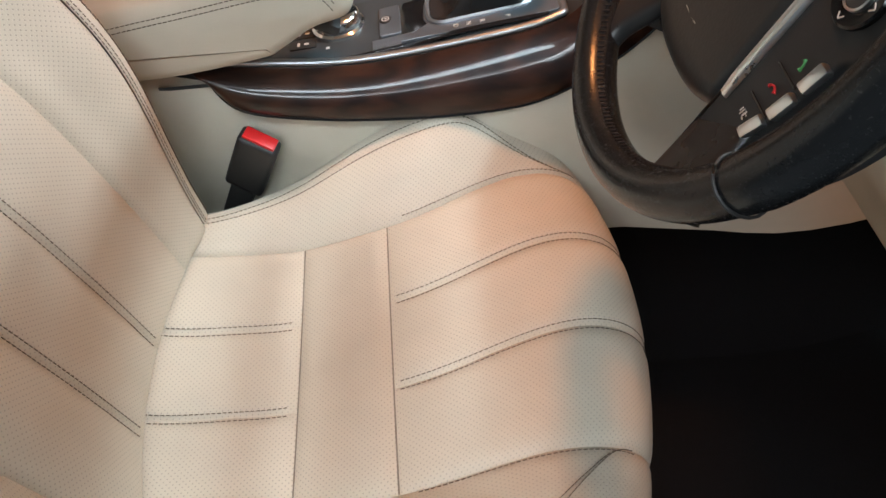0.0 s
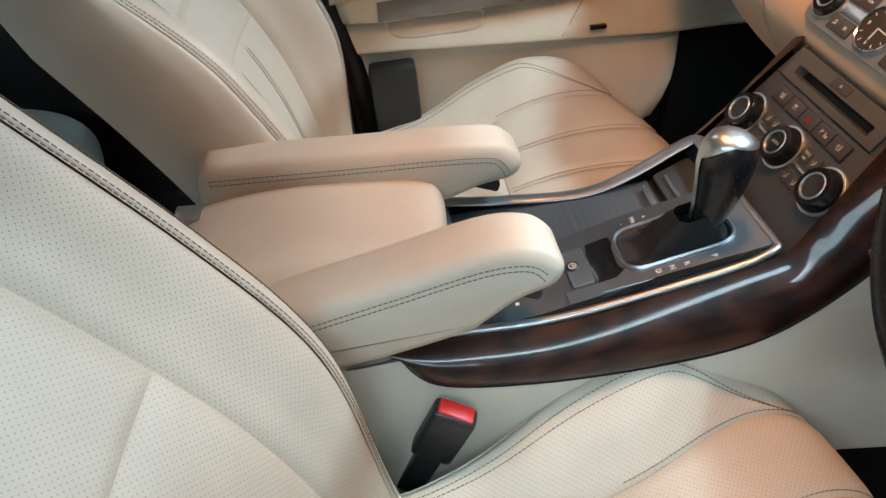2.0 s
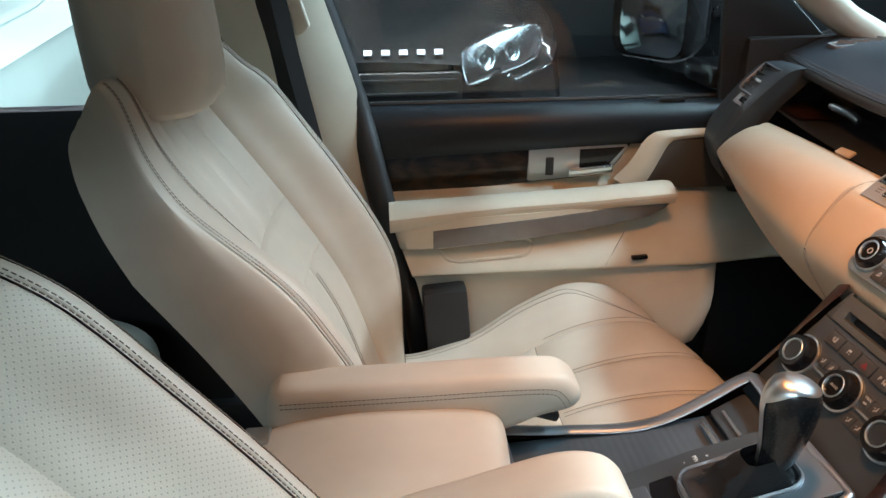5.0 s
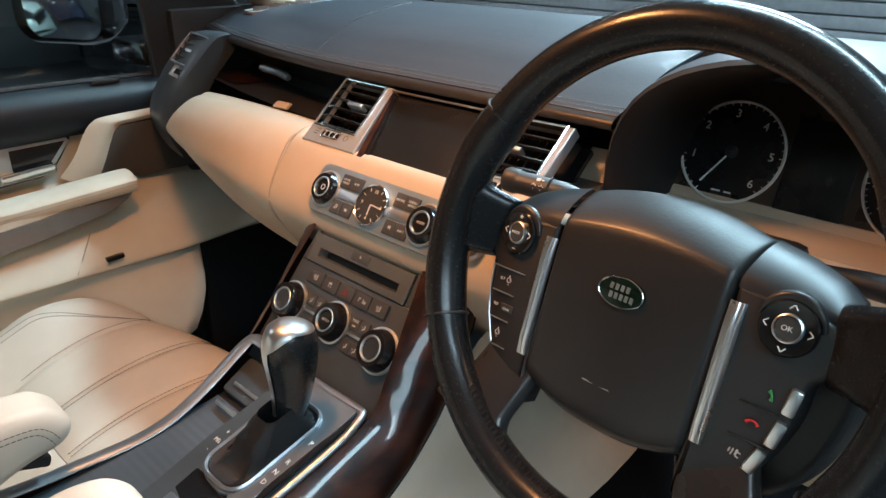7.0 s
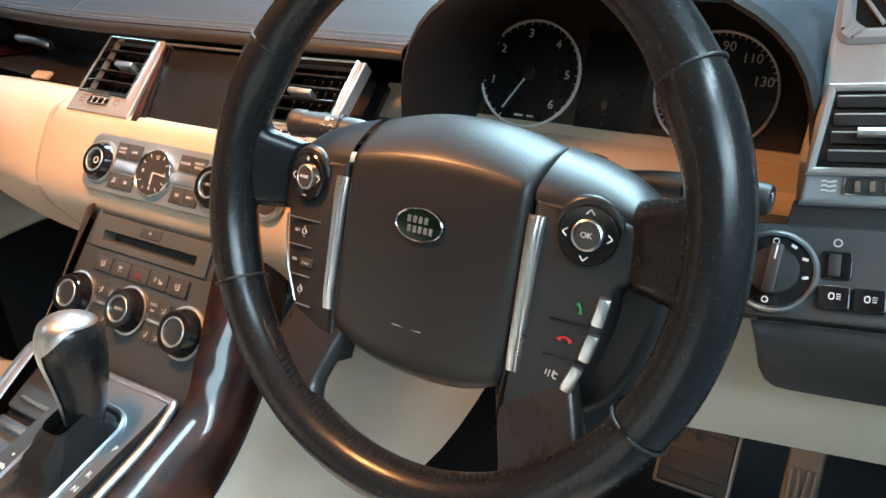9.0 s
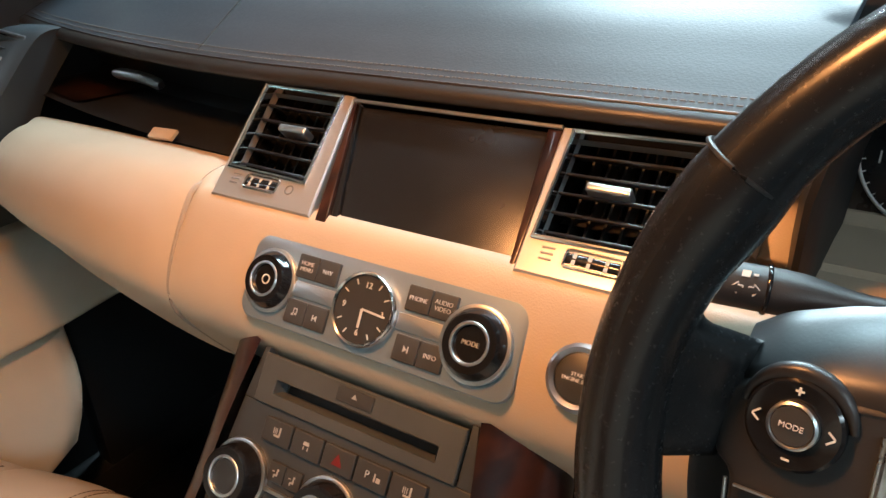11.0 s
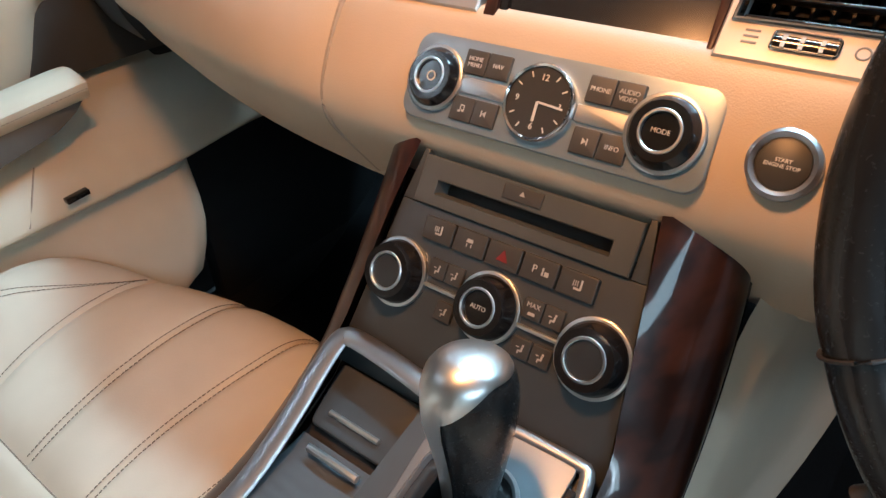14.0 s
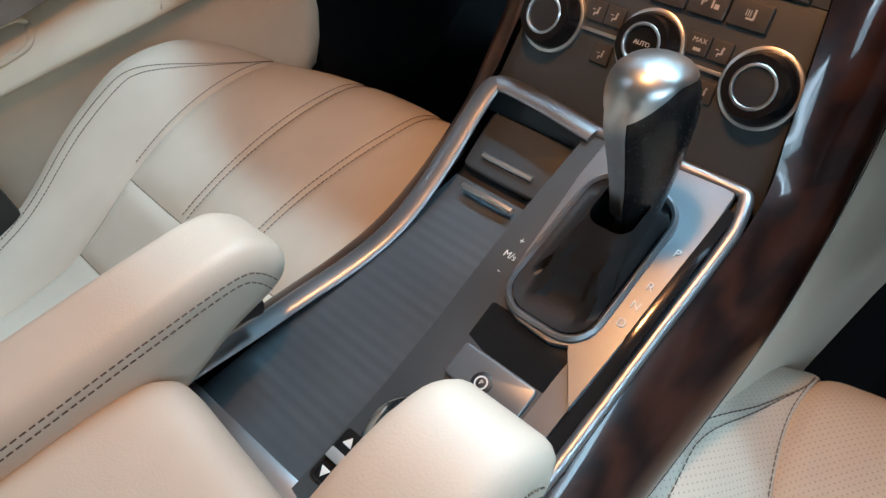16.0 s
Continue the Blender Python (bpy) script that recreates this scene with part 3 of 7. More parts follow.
        y0, y1 = 0.062, 0.130
    else:
        arm = [(-0.605, 0.550), (-0.45, 0.551), (-0.35, 0.552), (-0.287, 0.550), (-0.266, 0.541), (-0.254, 0.526), (-0.255, 0.511), (-0.268, 0.500), (-0.302, 0.492), (-0.340, 0.477), (-0.39, 0.462), (-0.47, 0.452), (-0.56, 0.452), (-0.60, 0.462), (-0.622, 0.490), (-0.620, 0.535)]
        y0, y1 = 0.093, 0.152
    pa = spline([(p[0], 0, p[1]) for p in arm + arm[:1]], 72)[:-1]
    flat = [(p.x, p.z) for p in pa][::-1]
    rows = []
    for k in range(17):
        f = k / 16
        e = min(f, 1 - f) * (y1 - y0)
        d = 0.014 * (1 - math.sqrt(max(0.0, 1 - max(0.0, 1 - e / 0.014) ** 2)))
        rows.append([Vector((x, side * (y0 + (y1 - y0) * f), z)) for x, z in inset(flat, d)])
    arm_ob = grid("armrest", rows, M["hide"], root, "ivory leather armrest with stitched top edge", closed=True, caps=True)
    rows = []
    for yy, dz in ((y0 - 0.0006, -0.016), (y0 - 0.0006, -0.022), (y1 + 0.0006, -0.016), (y1 + 0.0006, -0.022)):
        top = [p for p in spline([(q[0], 0, q[1]) for q in arm[:6]], 40)]
        rows.append([Vector((p.x - max(0, p.x + 0.30) * 0.35 * (-dz / 0.02), side * yy, p.z + dz)) for p in top])
    stitches("armrest_stitching", rows, M["thread"], arm_ob)
    box("adjuster", pose(-0.300, side * (y0 + 0.03), 0.489 if side > 0 else 0.510, 0, 20, 0), (0.05, 0.03, 0.012), M["black"], arm_ob, "black height adjuster", 0.004)
    # base under the cushion
    box("seat_base", Matrix.Translation((-0.26, side * 0.375, 0.10)), (0.46, 0.44, 0.16), M["black"], root, "black plastic seat base", 0.03)
    box("hinge_cover", pose(-0.53, side * 0.375, 0.15, 0, 20, 0), (0.08, 0.46, 0.14), M["black"], root, "", 0.03)
    return root


seat(-1, "car_seat", "ivory perforated leather driver's seat with stitched panels and armrest", False, True)
seat(1, "car_seat", "ivory leather front passenger seat with headrest and armrest", True, False)


def rear_bench():
    root = thing("rear_bench", "leather rear bench behind the front seats, shade put into its grey-green colour", "car seat", at=(-1.35, 0, 0.05))
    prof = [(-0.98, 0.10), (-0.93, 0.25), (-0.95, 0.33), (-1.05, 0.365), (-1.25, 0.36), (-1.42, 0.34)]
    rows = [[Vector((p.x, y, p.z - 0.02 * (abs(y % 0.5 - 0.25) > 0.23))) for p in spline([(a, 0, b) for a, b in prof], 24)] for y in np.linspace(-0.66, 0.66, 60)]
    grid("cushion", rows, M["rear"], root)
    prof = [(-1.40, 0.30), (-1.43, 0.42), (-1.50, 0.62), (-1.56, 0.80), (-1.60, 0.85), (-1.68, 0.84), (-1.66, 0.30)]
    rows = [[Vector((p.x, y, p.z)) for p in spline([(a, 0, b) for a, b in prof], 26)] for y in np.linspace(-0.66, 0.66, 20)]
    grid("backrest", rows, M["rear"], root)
    box("seat_base", Matrix.Translation((-1.2, 0, 0.12)), (0.44, 1.3, 0.2), M["black"], root, "", 0.02)


rear_bench()


# ---------- centre console ----------
CON = [(-0.47, 0.428), (-0.36, 0.443), (-0.265, 0.463), (-0.211, 0.479), (-0.155, 0.500), (-0.102, 0.515), (-0.045, 0.530)]
TRAY = [(-0.37, 0.432), (-0.233, 0.456), (-0.11, 0.482), (-0.10, 0.485), (-0.045, 0.511)]


def con_pose(x, y, lift=0.0):
    """A pose on the console's top: local x forward along the slope, y to the left, z out of it."""
    z = interp(x, CON)
    d = Vector((0.02, 0, interp(x + 0.01, CON) - interp(x - 0.01, CON))).normalized()
    n = Vector((-d.z, 0, d.x))
    m = Matrix((d, (0, 1, 0), n)).transposed().to_4x4()
    m.translation = Vector((x, y, z)) + n * lift
    return m


def tray_pose(x, y, lift=0.0):
    z = interp(x, TRAY)
    d = Vector((0.02, 0, interp(x + 0.01, TRAY) - interp(x - 0.01, TRAY))).normalized()
    n = Vector((-d.z, 0, d.x))
    m = Matrix((d, (0, 1, 0), n)).transposed().to_4x4()
    m.translation = Vector((x, y, z)) + n * lift
    return m


def console():
    root = thing("centre_console", "dark centre console with burl veneer sides and chrome rails", "console", at=(-0.2, 0, 0.1))
    # lower sides
    for s in (-1, 1):
        rows = []
        for x in np.linspace(-0.70, 0.74, 38):
            top = interp(x, [(-0.70, 0.44), (-0.44, 0.44), (-0.40, 0.420), (-0.265, 0.420), (-0.12, 0.438), (-0.02, 0.476), (0.10, 0.60), (0.42, 0.66), (0.75, 0.70)])
            w = interp(x, [(-0.7, 0.120), (-0.44, 0.108), (-0.2, 0.132), (0.05, 0.150), (0.2, 0.165), (0.42, 0.20), (0.75, 0.25)])
            low = interp(x, [(-0.7, 0.06), (-0.2, 0.10), (0.05, 0.256), (0.26, 0.264), (0.33, 0.287), (0.40, 0.33), (0.75, 0.45)])
            rows.append([Vector((x, s * (w + 0.006 * math.sin(math.pi * k / 10) - 0.012 * (k == 10)), low + (top - low) * k / 10)) for k in range(11)])
        grid("side_panel", rows, M["trim"], root, "greyish ivory moulded side panel")
    # veneer flanks that sweep up beside the stack
    for s in (-1, 1):
        inner = [(-0.434, 0.098, 0.452), (-0.36, 0.106, 0.458), (-0.265, 0.110, 0.466), (-0.16, 0.110, 0.490), (-0.055, 0.1125, 0.526), (-0.020, 0.1065, 0.562), (0.012, 0.0990, 0.606), (0.046, 0.0905, 0.652)]
        outer = [(-0.418, 0.106, 0.440), (-0.38, 0.128, 0.417), (-0.279, 0.138, 0.415), (-0.158, 0.142, 0.426), (-0.062, 0.144, 0.450), (0.012, 0.143, 0.508), (0.064, 0.139, 0.580), (0.090, 0.133, 0.640)]
        if s > 0:
            inner = [(x, y + interp(x, [(-0.4, 0.03), (-0.34, 0.026), (-0.16, -0.003), (-0.05, -0.006), (0, 0)]), z + interp(x, [(-0.4, -0.004), (-0.16, -0.022), (-0.055, 0)])) for x, y, z in inner]
            outer = [(x, y + interp(x, [(-0.4, 0.03), (-0.34, 0.026), (-0.16, -0.003), (-0.05, -0.006), (0, 0)]), z) for x, y, z in outer]
        rows = []
        for a, b in zip(spline(inner, 50), spline(outer, 50)):
            row = []
            for k in range(21):
                f = k / 20
                p = a.lerp(b, f)
                bulge = 0.013 * math.sin(math.pi * f ** 1.15) ** 0.75
                row.append(Vector((p.x - 0.3 * bulge * smooth01(-0.1, 0.05, p.x), s * (p.y + bulge), p.z + 0.35 * bulge)))
            row.append(Vector((row[-1].x + 0.004, row[-1].y - s * 0.012, row[-1].z - 0.004)))
            rows.append(row)
        grid("veneer_flank", rows, M["wood"], root, "glossy dark red burl veneer")
        edge = [r[-2] for r in rows]
        tube("veneer_edge", edge, 0.0018, M["gloss"], root, "", n=6)
        # chrome rail on the upper edge
        path = [Vector((p.x, s * (p.y - 0.004), p.z + 0.003)) for p in spline(inner, 60) if p.x < -0.064]
        if s > 0:
            path = [p for p in path if p.x > -0.37]
            front = path[-1]
            path = path[:-1] + spline([front, (-0.050, 0.101, 0.531), (-0.044, 0.091, 0.532), (-0.046, 0.05, 0.531), (-0.051, 0.006, 0.529)], 14)
        else:
            front = path[-1]
            path = path[:-1] + spline([front, (-0.050, -0.103, 0.529), (-0.046, -0.092, 0.530), (-0.047, -0.04, 0.530), (-0.047, 0.01, 0.529)], 14)
        tube("chrome_rail", path, 0.0046 if s < 0 else 0.0090, M["rail"], root, "dark satin chrome rail", n=12, flat=0.8 if s < 0 else 0.4)
    # right-hand deck
    rows = []
    for x in np.linspace(-0.47, -0.045, 36):
        z = interp(x, CON)
        rows.append([(x, y, z + dz) for y, dz in ((0.014, -0.02), (0.012, 0.0), (0.0, 0.0005), (-0.085, 0.0), (-0.092, -0.004), (-0.103, -0.006), (-0.105, 0.0))])
    grid("deck", rows, M["grey"], root, "dark grey console deck")
    # roller shutter tray with fine ribs
    rows = []
    n = 300
    for i in range(n + 1):
        x = -0.362 + 0.262 * i / n
        rib = 0.00013 * math.cos(2 * math.pi * i / 10.3) * (0.7 + 0.3 * math.sin(i * 0.11))
        edge = interp(x, [(-0.34, 0.128), (-0.09, 0.096)])
        rows.append([(x, y, interp(x, TRAY) - 0.004 + rib) for y in (0.013, 0.05, 0.09, edge)])
    shutter = grid("roller_shutter", rows, shutter_mat, root, "ribbed grey roller shutter", smooth=False)
    tube("shutter_pull", [tray_pose(-0.109, y, 0.002) @ Vector((0, 0, 0.0015 * math.sin(math.pi * i / 8))) for i, y in enumerate(np.linspace(0.081, 0.034, 9))], 0.0032, M["satin"], shutter, "satin pull bar", n=8)
    # ashtray lid
    lid = slab("ashtray_lid", tray_pose(-0.073, 0.049, 0.0), [(p[0], p[1] + 0.10 * (p[0] + 0.03)) for p in outline(0.048, 0.090, 0.005)], -0.004, 0.0025, M["grey"], root, "dark lidded ashtray", 0.002)
    tube("lid_pull", [tray_pose(-0.083, y, 0.0040).translation for y in np.linspace(0.082, 0.035, 6)], 0.0022, M["satin"], lid, "", n=8)
    # surround of the tray
    rows = []
    for x in np.linspace(-0.37, -0.045, 20):
        z = interp(x, TRAY)
        rows.append([(x, y, z - 0.008) for y in (0.012, 0.06, interp(x, [(-0.34, 0.132), (-0.09, 0.098), (-0.045, 0.100)]))])
    grid("tray_bed", rows, M["black"], root)
    # satin plate and gate round the lever
    gate = con_pose(-0.127, -0.0465, 0.001)
    o = outline(0.118, 0.068, 0.022)
    plate = [(0.083, -0.050), (0.087, -0.046), (0.087, 0.036), (0.080, 0.0425), (0.02, 0.042), (-0.035, 0.037), (-0.052, 0.028), (-0.061, 0.012), (-0.0625, -0.014), (-0.056, -0.0285), (-0.075, -0.0275), (-0.112, -0.0275), (-0.112, -0.0455), (-0.03, -0.0495), (0.04, -0.0515)]
    outer = []
    for k in range(len(o)):
        # the plate's rim follows the same turn round the gate
        d = Vector(o[k]).normalized()
        best = 9.0
        for p, q in zip(plate, plate[1:] + plate[:1]):
            p, q = Vector(p), Vector(q)
            e = q - p
            den = d.x * e.y - d.y * e.x
            if abs(den) > 1e-9:
                f = (p.x * e.y - p.y * e.x) / den
                g = (p.x * d.y - p.y * d.x) / den
                if f > 0 and -1e-6 <= g <= 1 + 1e-6:
                    best = min(best, f)
        outer.append(tuple(d * max(best, Vector(o[k]).length + 0.0006)))
    base = con_pose(-0.127, -0.0465, 0.0)
    ring("gate_plate", base, outer, inset(o, 0.001), -0.002, 0.0014, M["satin2"], root, "brushed silver gate plate", 0.0005)
    ring("gate_ring", gate, o, inset(o, 0.0042), 0.0, 0.0045, M["rail"], root, "chrome gate ring", 0.002)
    strip = [[con_pose(x, y, 0.0016 - 0.002 * (k in (0, 3))).translation for k, y in enumerate((a1, a1 + 0.0006, b1 - 0.0006, b1))] for x, a1, b1 in ((-0.242, -0.0915, -0.0735), (-0.220, -0.0920, -0.0737), (-0.200, -0.0926, -0.0742), (-0.176, -0.0936, -0.0760))]
    grid("plate_strip", strip, M["satin2"], root, "brushed silver strip beside the gate")
    grid("deck_channel", [[(x, y, interp(x, CON) + dz) for y, dz in ((-0.0925 - 0.03 * max(0, x + 0.23), 0.0021), (-0.0935 - 0.03 * max(0, x + 0.23), 0.0018), (-0.1015 - 0.012 * max(0, x + 0.23), 0.0018), (-0.1025 - 0.012 * max(0, x + 0.23), 0.002))] for x in np.linspace(-0.33, -0.062, 20)], M["gloss"], root, "black gap beside the rail")
    rows = []
    for k in range(22):
        f = k / 21
        w = 0.108 * (1 - f) + 0.034 * f
        h = 0.059 * (1 - f) + 0.029 * f
        pts = outline(w, h, min(w, h) * 0.32)
        up = 0.0025 + 0.003 * math.sin(math.pi * f) - 0.006 * math.sin(math.pi * min(1, f * 1.6)) + 0.034 * f * f
        row = []
        for j, (x, y) in enumerate(pts):
            a = 2 * math.pi * j / len(pts)
            fold = 0.0035 * math.sin(5 * a + 4 * f) * math.sin(math.pi * f) + 0.0014 * math.sin(11 * a - 9 * f) * math.sin(math.pi * f)
            row.append(gate @ Vector((x * (1 + fold * 8) + 0.020 * f, y * (1 + fold * 8) - 0.012 * f, up + fold)))
        rows.append(row)
    grid("boot", rows, M["boothide"], root, "creased black leather lever boot", closed=True)
    # lettering beside the gate
    up = pose(0, 0, 0, 0, 0, -90)
    for ch, x, y in (("P", -0.102, -0.0900), ("R", -0.128, -0.0890), ("N", -0.142, -0.0885), ("D", -0.155, -0.0880)):
        lettering("gate_letter", ch, con_pose(x, y, 0.0020) @ up, 0.0078, M["white"], root)
    for ch, x in (("+", -0.142), ("M/s", -0.154), ("-", -0.165)):
        lettering("gate_letter", ch, con_pose(x, -0.003, 0.0014) @ up, 0.0066, M["white"], root)
    # parking brake switch
    pb = slab("parking_brake_switch", con_pose(-0.2225, -0.0435, 0.0), outline(0.0235, 0.056, 0.003), -0.002, 0.003, M["satin2"], root, "silver parking brake switch", 0.0012)
    b = con_pose(-0.2265, -0.041, 0.003) @ Matrix.Scale(0.82, 4)
    lathe("brake_button", b, [(0.0001, 0.0), (0.0085, 0.0), (0.0085, 0.001), (0.0078, 0.0016), (0.0001, 0.0016)], M["black"], pb, "", 24)
    o = outline(0.0105, 0.0105, 0.005)
    ring("brake_symbol", b, o, inset(o, 0.0012), 0.0016, 0.0019, M["white"], pb, "", 0.0001)
    lettering("brake_letter", "P", b @ pose(0, 0, 0.0018) @ up, 0.0055, M["white"], pb)
    slab("recess", con_pose(-0.1965, -0.0445, 0.0), outline(0.030, 0.064, 0.003), -0.004, 0.0005, M["gloss"], root, "", 0.0003)
    # terrain dial
    t = con_pose(-0.279, -0.030, 0.0)
    dial = lathe("terrain_dial", t, [(0.0001, 0.0), (0.030, 0.0), (0.030, 0.004), (0.027, 0.006), (0.026, 0.016), (0.023, 0.019), (0.017, 0.020), (0.015, 0.017), (0.0001, 0.017)], M["chrome"], root, "chrome rotary terrain dial", 40)
    dm = bars("dial_mark", t, [(0.038, 0.012, 0.004, 0.004), (0.030, 0.028, 0.005, 0.004), (0.038, -0.012, 0.005, 0.003), (0.024, -0.034, 0.004, 0.005), (-0.012, -0.038, 0.004, 0.004)], M["white"], root)
    tagged(dm, kind="stuff")
    m = con_pose(-0.311, 0.002, 0.0)
    rocker = slab("height_rocker", m, outline(0.036, 0.016, 0.003), -0.001, 0.002, M["gloss"], root, "black height rocker switch with white arrows", 0.001)
    box("rocker_bar", m @ pose(0, 0, 0.003), (0.007, 0.012, 0.004), M["silver"], rocker, "silver rocker bar", 0.001)
    for s in (-1, 1):
        slab("rocker_arrow", m @ pose(s * 0.011, 0, 0.002), [(s * 0.0035, 0.0), (-s * 0.0025, 0.0038 * s), (-s * 0.0025, -0.0038 * s)], 0.0, 0.0003, M["white"], rocker, "", 0.00005)
    for k, y in enumerate((-0.016, -0.036, -0.056)):
        m = con_pose(-0.318, y, 0.0)
        btn = slab("console_button", m, outline(0.030, 0.016, 0.003), 0.0, 0.0015, M["black"], root, "", 0.0006)
        bars("button_mark", m @ pose(0, 0, 0.0017), [(-0.005, 0, 0.003, 0.006), (0.004, 0, 0.005, 0.003)], M["white"], btn)
    box("rear_clip", pose(-0.3435, 0.052, 0.436, 0, 0, 1), (0.016, 0.150, 0.022), M["rail"], root, "satin strip in front of the armrest box", 0.003)


def armrest_box():
    root = thing("armrest_box", "ivory leather armrest box behind the console tray", "armrest", at=(-0.52, 0.045, 0.40))
    prof = [(-0.350, 0.40), (-0.346, 0.445), (-0.346, 0.482), (-0.352, 0.503), (-0.370, 0.515), (-0.42, 0.521), (-0.52, 0.523), (-0.60, 0.512), (-0.640, 0.494), (-0.664, 0.462), (-0.670, 0.40)]
    skew = lambda x, y: 0.06 * (y - 0.08) * max(0.0, (x + 0.5) / 0.14)
    rows = []
    for p in spline([(a, 0, b) for a, b in prof], 44):
        row = []
        for k in range(17):
            f = k / 16
            y = -0.066 + 0.163 * f
            e = min(f, 1 - f) * 0.163
            drop = 0.009 * max(0.0, 1 - e / 0.016) ** 2
            c = Vector((-0.50, 0, 0.42))
            d = (Vector((p.x, 0, p.z)) - c).normalized()
            row.append(Vector((p.x + skew(p.x, y), y, p.z)) - d * drop)
        rows.append(row)
    grid("lid", rows, M["hide"], root)
    for y in (-0.064, 0.095):
        prism("lid_side", Matrix(((1, 0, 0, 0), (0, 0, -1, y), (0, 1, 0, 0), (0, 0, 0, 1))), [(p.x * 0.985 - 0.0075 + skew(p.x, y), p.z - 0.008) for p in spline([(a, 0, b) for a, b in prof], 30)], -0.003, 0.003, M["hide"], root, "", 0)
    box("bin", Matrix.Translation((-0.51, 0.015, 0.32)), (0.28, 0.14, 0.22), M["black"], root, "dark storage bin", 0.01)
    box("latch", Matrix.Translation((-0.630, 0.075, 0.502)), (0.03, 0.030, 0.014), M["satin"], root, "satin hinge cap", 0.003)


M["satin2"] = plastic("brushed_silver_plate", (0.20, 0.222, 0.250), 0.34, 1500.0, 0.05, metal=0.75, wear=0.06)
M["boothide"] = leather("black_boot_leather", (0.007, 0.007, 0.008), 0.66, grain=300.0)
shutter_mat = plastic("grey_shutter", (0.062, 0.072, 0.082), 0.36, 900.0, 0.08)
console()
armrest_box()


def lever():
    root = thing("gear_lever", "black leather gear lever with satin silver top", "gear lever", at=(-0.125, -0.04, 0.50))
    base, top = Vector((-0.114, -0.0600, 0.488)), Vector((-0.084, -0.0565, 0.634))
    axis = (top - base).normalized()
    fwd = Vector((1, 0, 0)).cross(axis).cross(axis) * -1
    fwd.normalize()
    left = axis.cross(fwd)
    prof = GRIP
    rows = []
    for h, a, b, off in prof:
        rows.append([base + axis * h + fwd * (off + a * math.cos(q)) + left * b * math.sin(q) for q in (2 * math.pi * k / 26 for k in range(26))])
    grid("grip", rows, M["wheelhide"], root, "", closed=True)
    rows = []
    for s, out in ((0.0, -0.0008), (0.0, 0.0006), (0.12, 0.001), (0.3, 0.001), (0.5, 0.001), (0.7, 0.001), (0.86, 0.001), (0.95, 0.001), (0.995, 0.001)):
        row = []
        for q in (2 * math.pi * k / 36 for k in range(36)):
            low = 0.1395 - 0.024 * max(0.0, math.cos(q - radians(166))) ** 2
            h = low + (0.1478 - low) * (1 - (1 - s) ** 1.6)
            a, b, off = (interp(h, [(p[0], p[i]) for p in GRIP]) for i in (1, 2, 3))
            row.append(base + axis * (h + max(0, out) * 0.8) + fwd * (off + (a + out) * math.cos(q)) + left * (b + out) * math.sin(q))
        rows.append(row)
    grid("knob_cap", rows, M["satin"], root, "satin silver knob cap", closed=True, caps=True)
    rows = []
    for h in np.linspace(0.05, 0.13, 12):
        a, b, off = (interp(h, [(p[0], p[i]) for p in prof0]) for i, prof0 in ((1, GRIP), (2, GRIP), (3, GRIP)))
        rows.append([base + axis * h + fwd * (off + (a + 0.0012) * math.cos(q)) + left * (b + 0.0012) * math.sin(q) for q in np.radians(np.linspace(146, 146 + 40, 6))])
    grid("inlay", rows, M["satin"], root, "satin silver inlay")


GRIP = [(0.00, 0.0135, 0.0125, 0), (0.03, 0.014, 0.013, 0), (0.05, 0.0160, 0.0145, 0.001), (0.07, 0.0195, 0.0175, 0.001), (0.09, 0.0235, 0.0210, -0.001), (0.108, 0.0265, 0.0240, -0.004), (0.120, 0.0272, 0.0248, -0.0055), (0.129, 0.0264, 0.0242, -0.006), (0.135, 0.0248, 0.0228, -0.0065), (0.140, 0.0218, 0.0202, -0.007), (0.144, 0.0172, 0.0162, -0.007), (0.1465, 0.0112, 0.0108, -0.007), (0.148, 0.001, 0.001, -0.007)]
lever()


def buckle(side, name):
    root = thing(name, "black seat belt buckle with red release button", "buckle", "seat belt buckles", at=(-0.44, side * 0.12, 0.2))
    m = Matrix.Translation((-0.378, side * 0.135, 0.350)) @ pose(0, 0, 0, side * -4, 20, side * 16)
    body = box("buckle_body", m, (0.046, 0.024, 0.086), M["black"], root, "", 0.007, 3)
    box("release_button", m @ Matrix.Translation((0.0, 0, 0.0425)), (0.037, 0.017, 0.006), M["red"], root, "glossy red release button", 0.002)
    box("stalk", m @ Matrix.Translation((0, 0, -0.08)), (0.030, 0.016, 0.10), M["black"], root, "", 0.005)


buckle(-1, "driver_buckle")


# ---------- dashboard ----------
UP = Vector((0.566, 0, 0.824))
OUT = Vector((-0.824, 0, 0.566))
FM = Matrix(((0, UP.x, OUT.x, 0.043), (-1, 0, 0, 0), (0, UP.z, OUT.z, 0.647), (0, 0, 0, 1)))


def fas(r, u, n=0.0):
    """A pose on the sloping fascia: r to the right from its middle, u up along it, n out of it."""
    return FM @ Matrix.Translation((r, u, n))


ROLL = [(-0.028, -0.085), (-0.012, -0.040), (0.000, -0.010), (0.014, 0.004), (0.034, 0.0110), (0.058, 0.0135), (0.084, 0.0138), (0.097, 0.0115), (0.104, 0.005), (0.107, -0.008), (0.107, -0.06)]


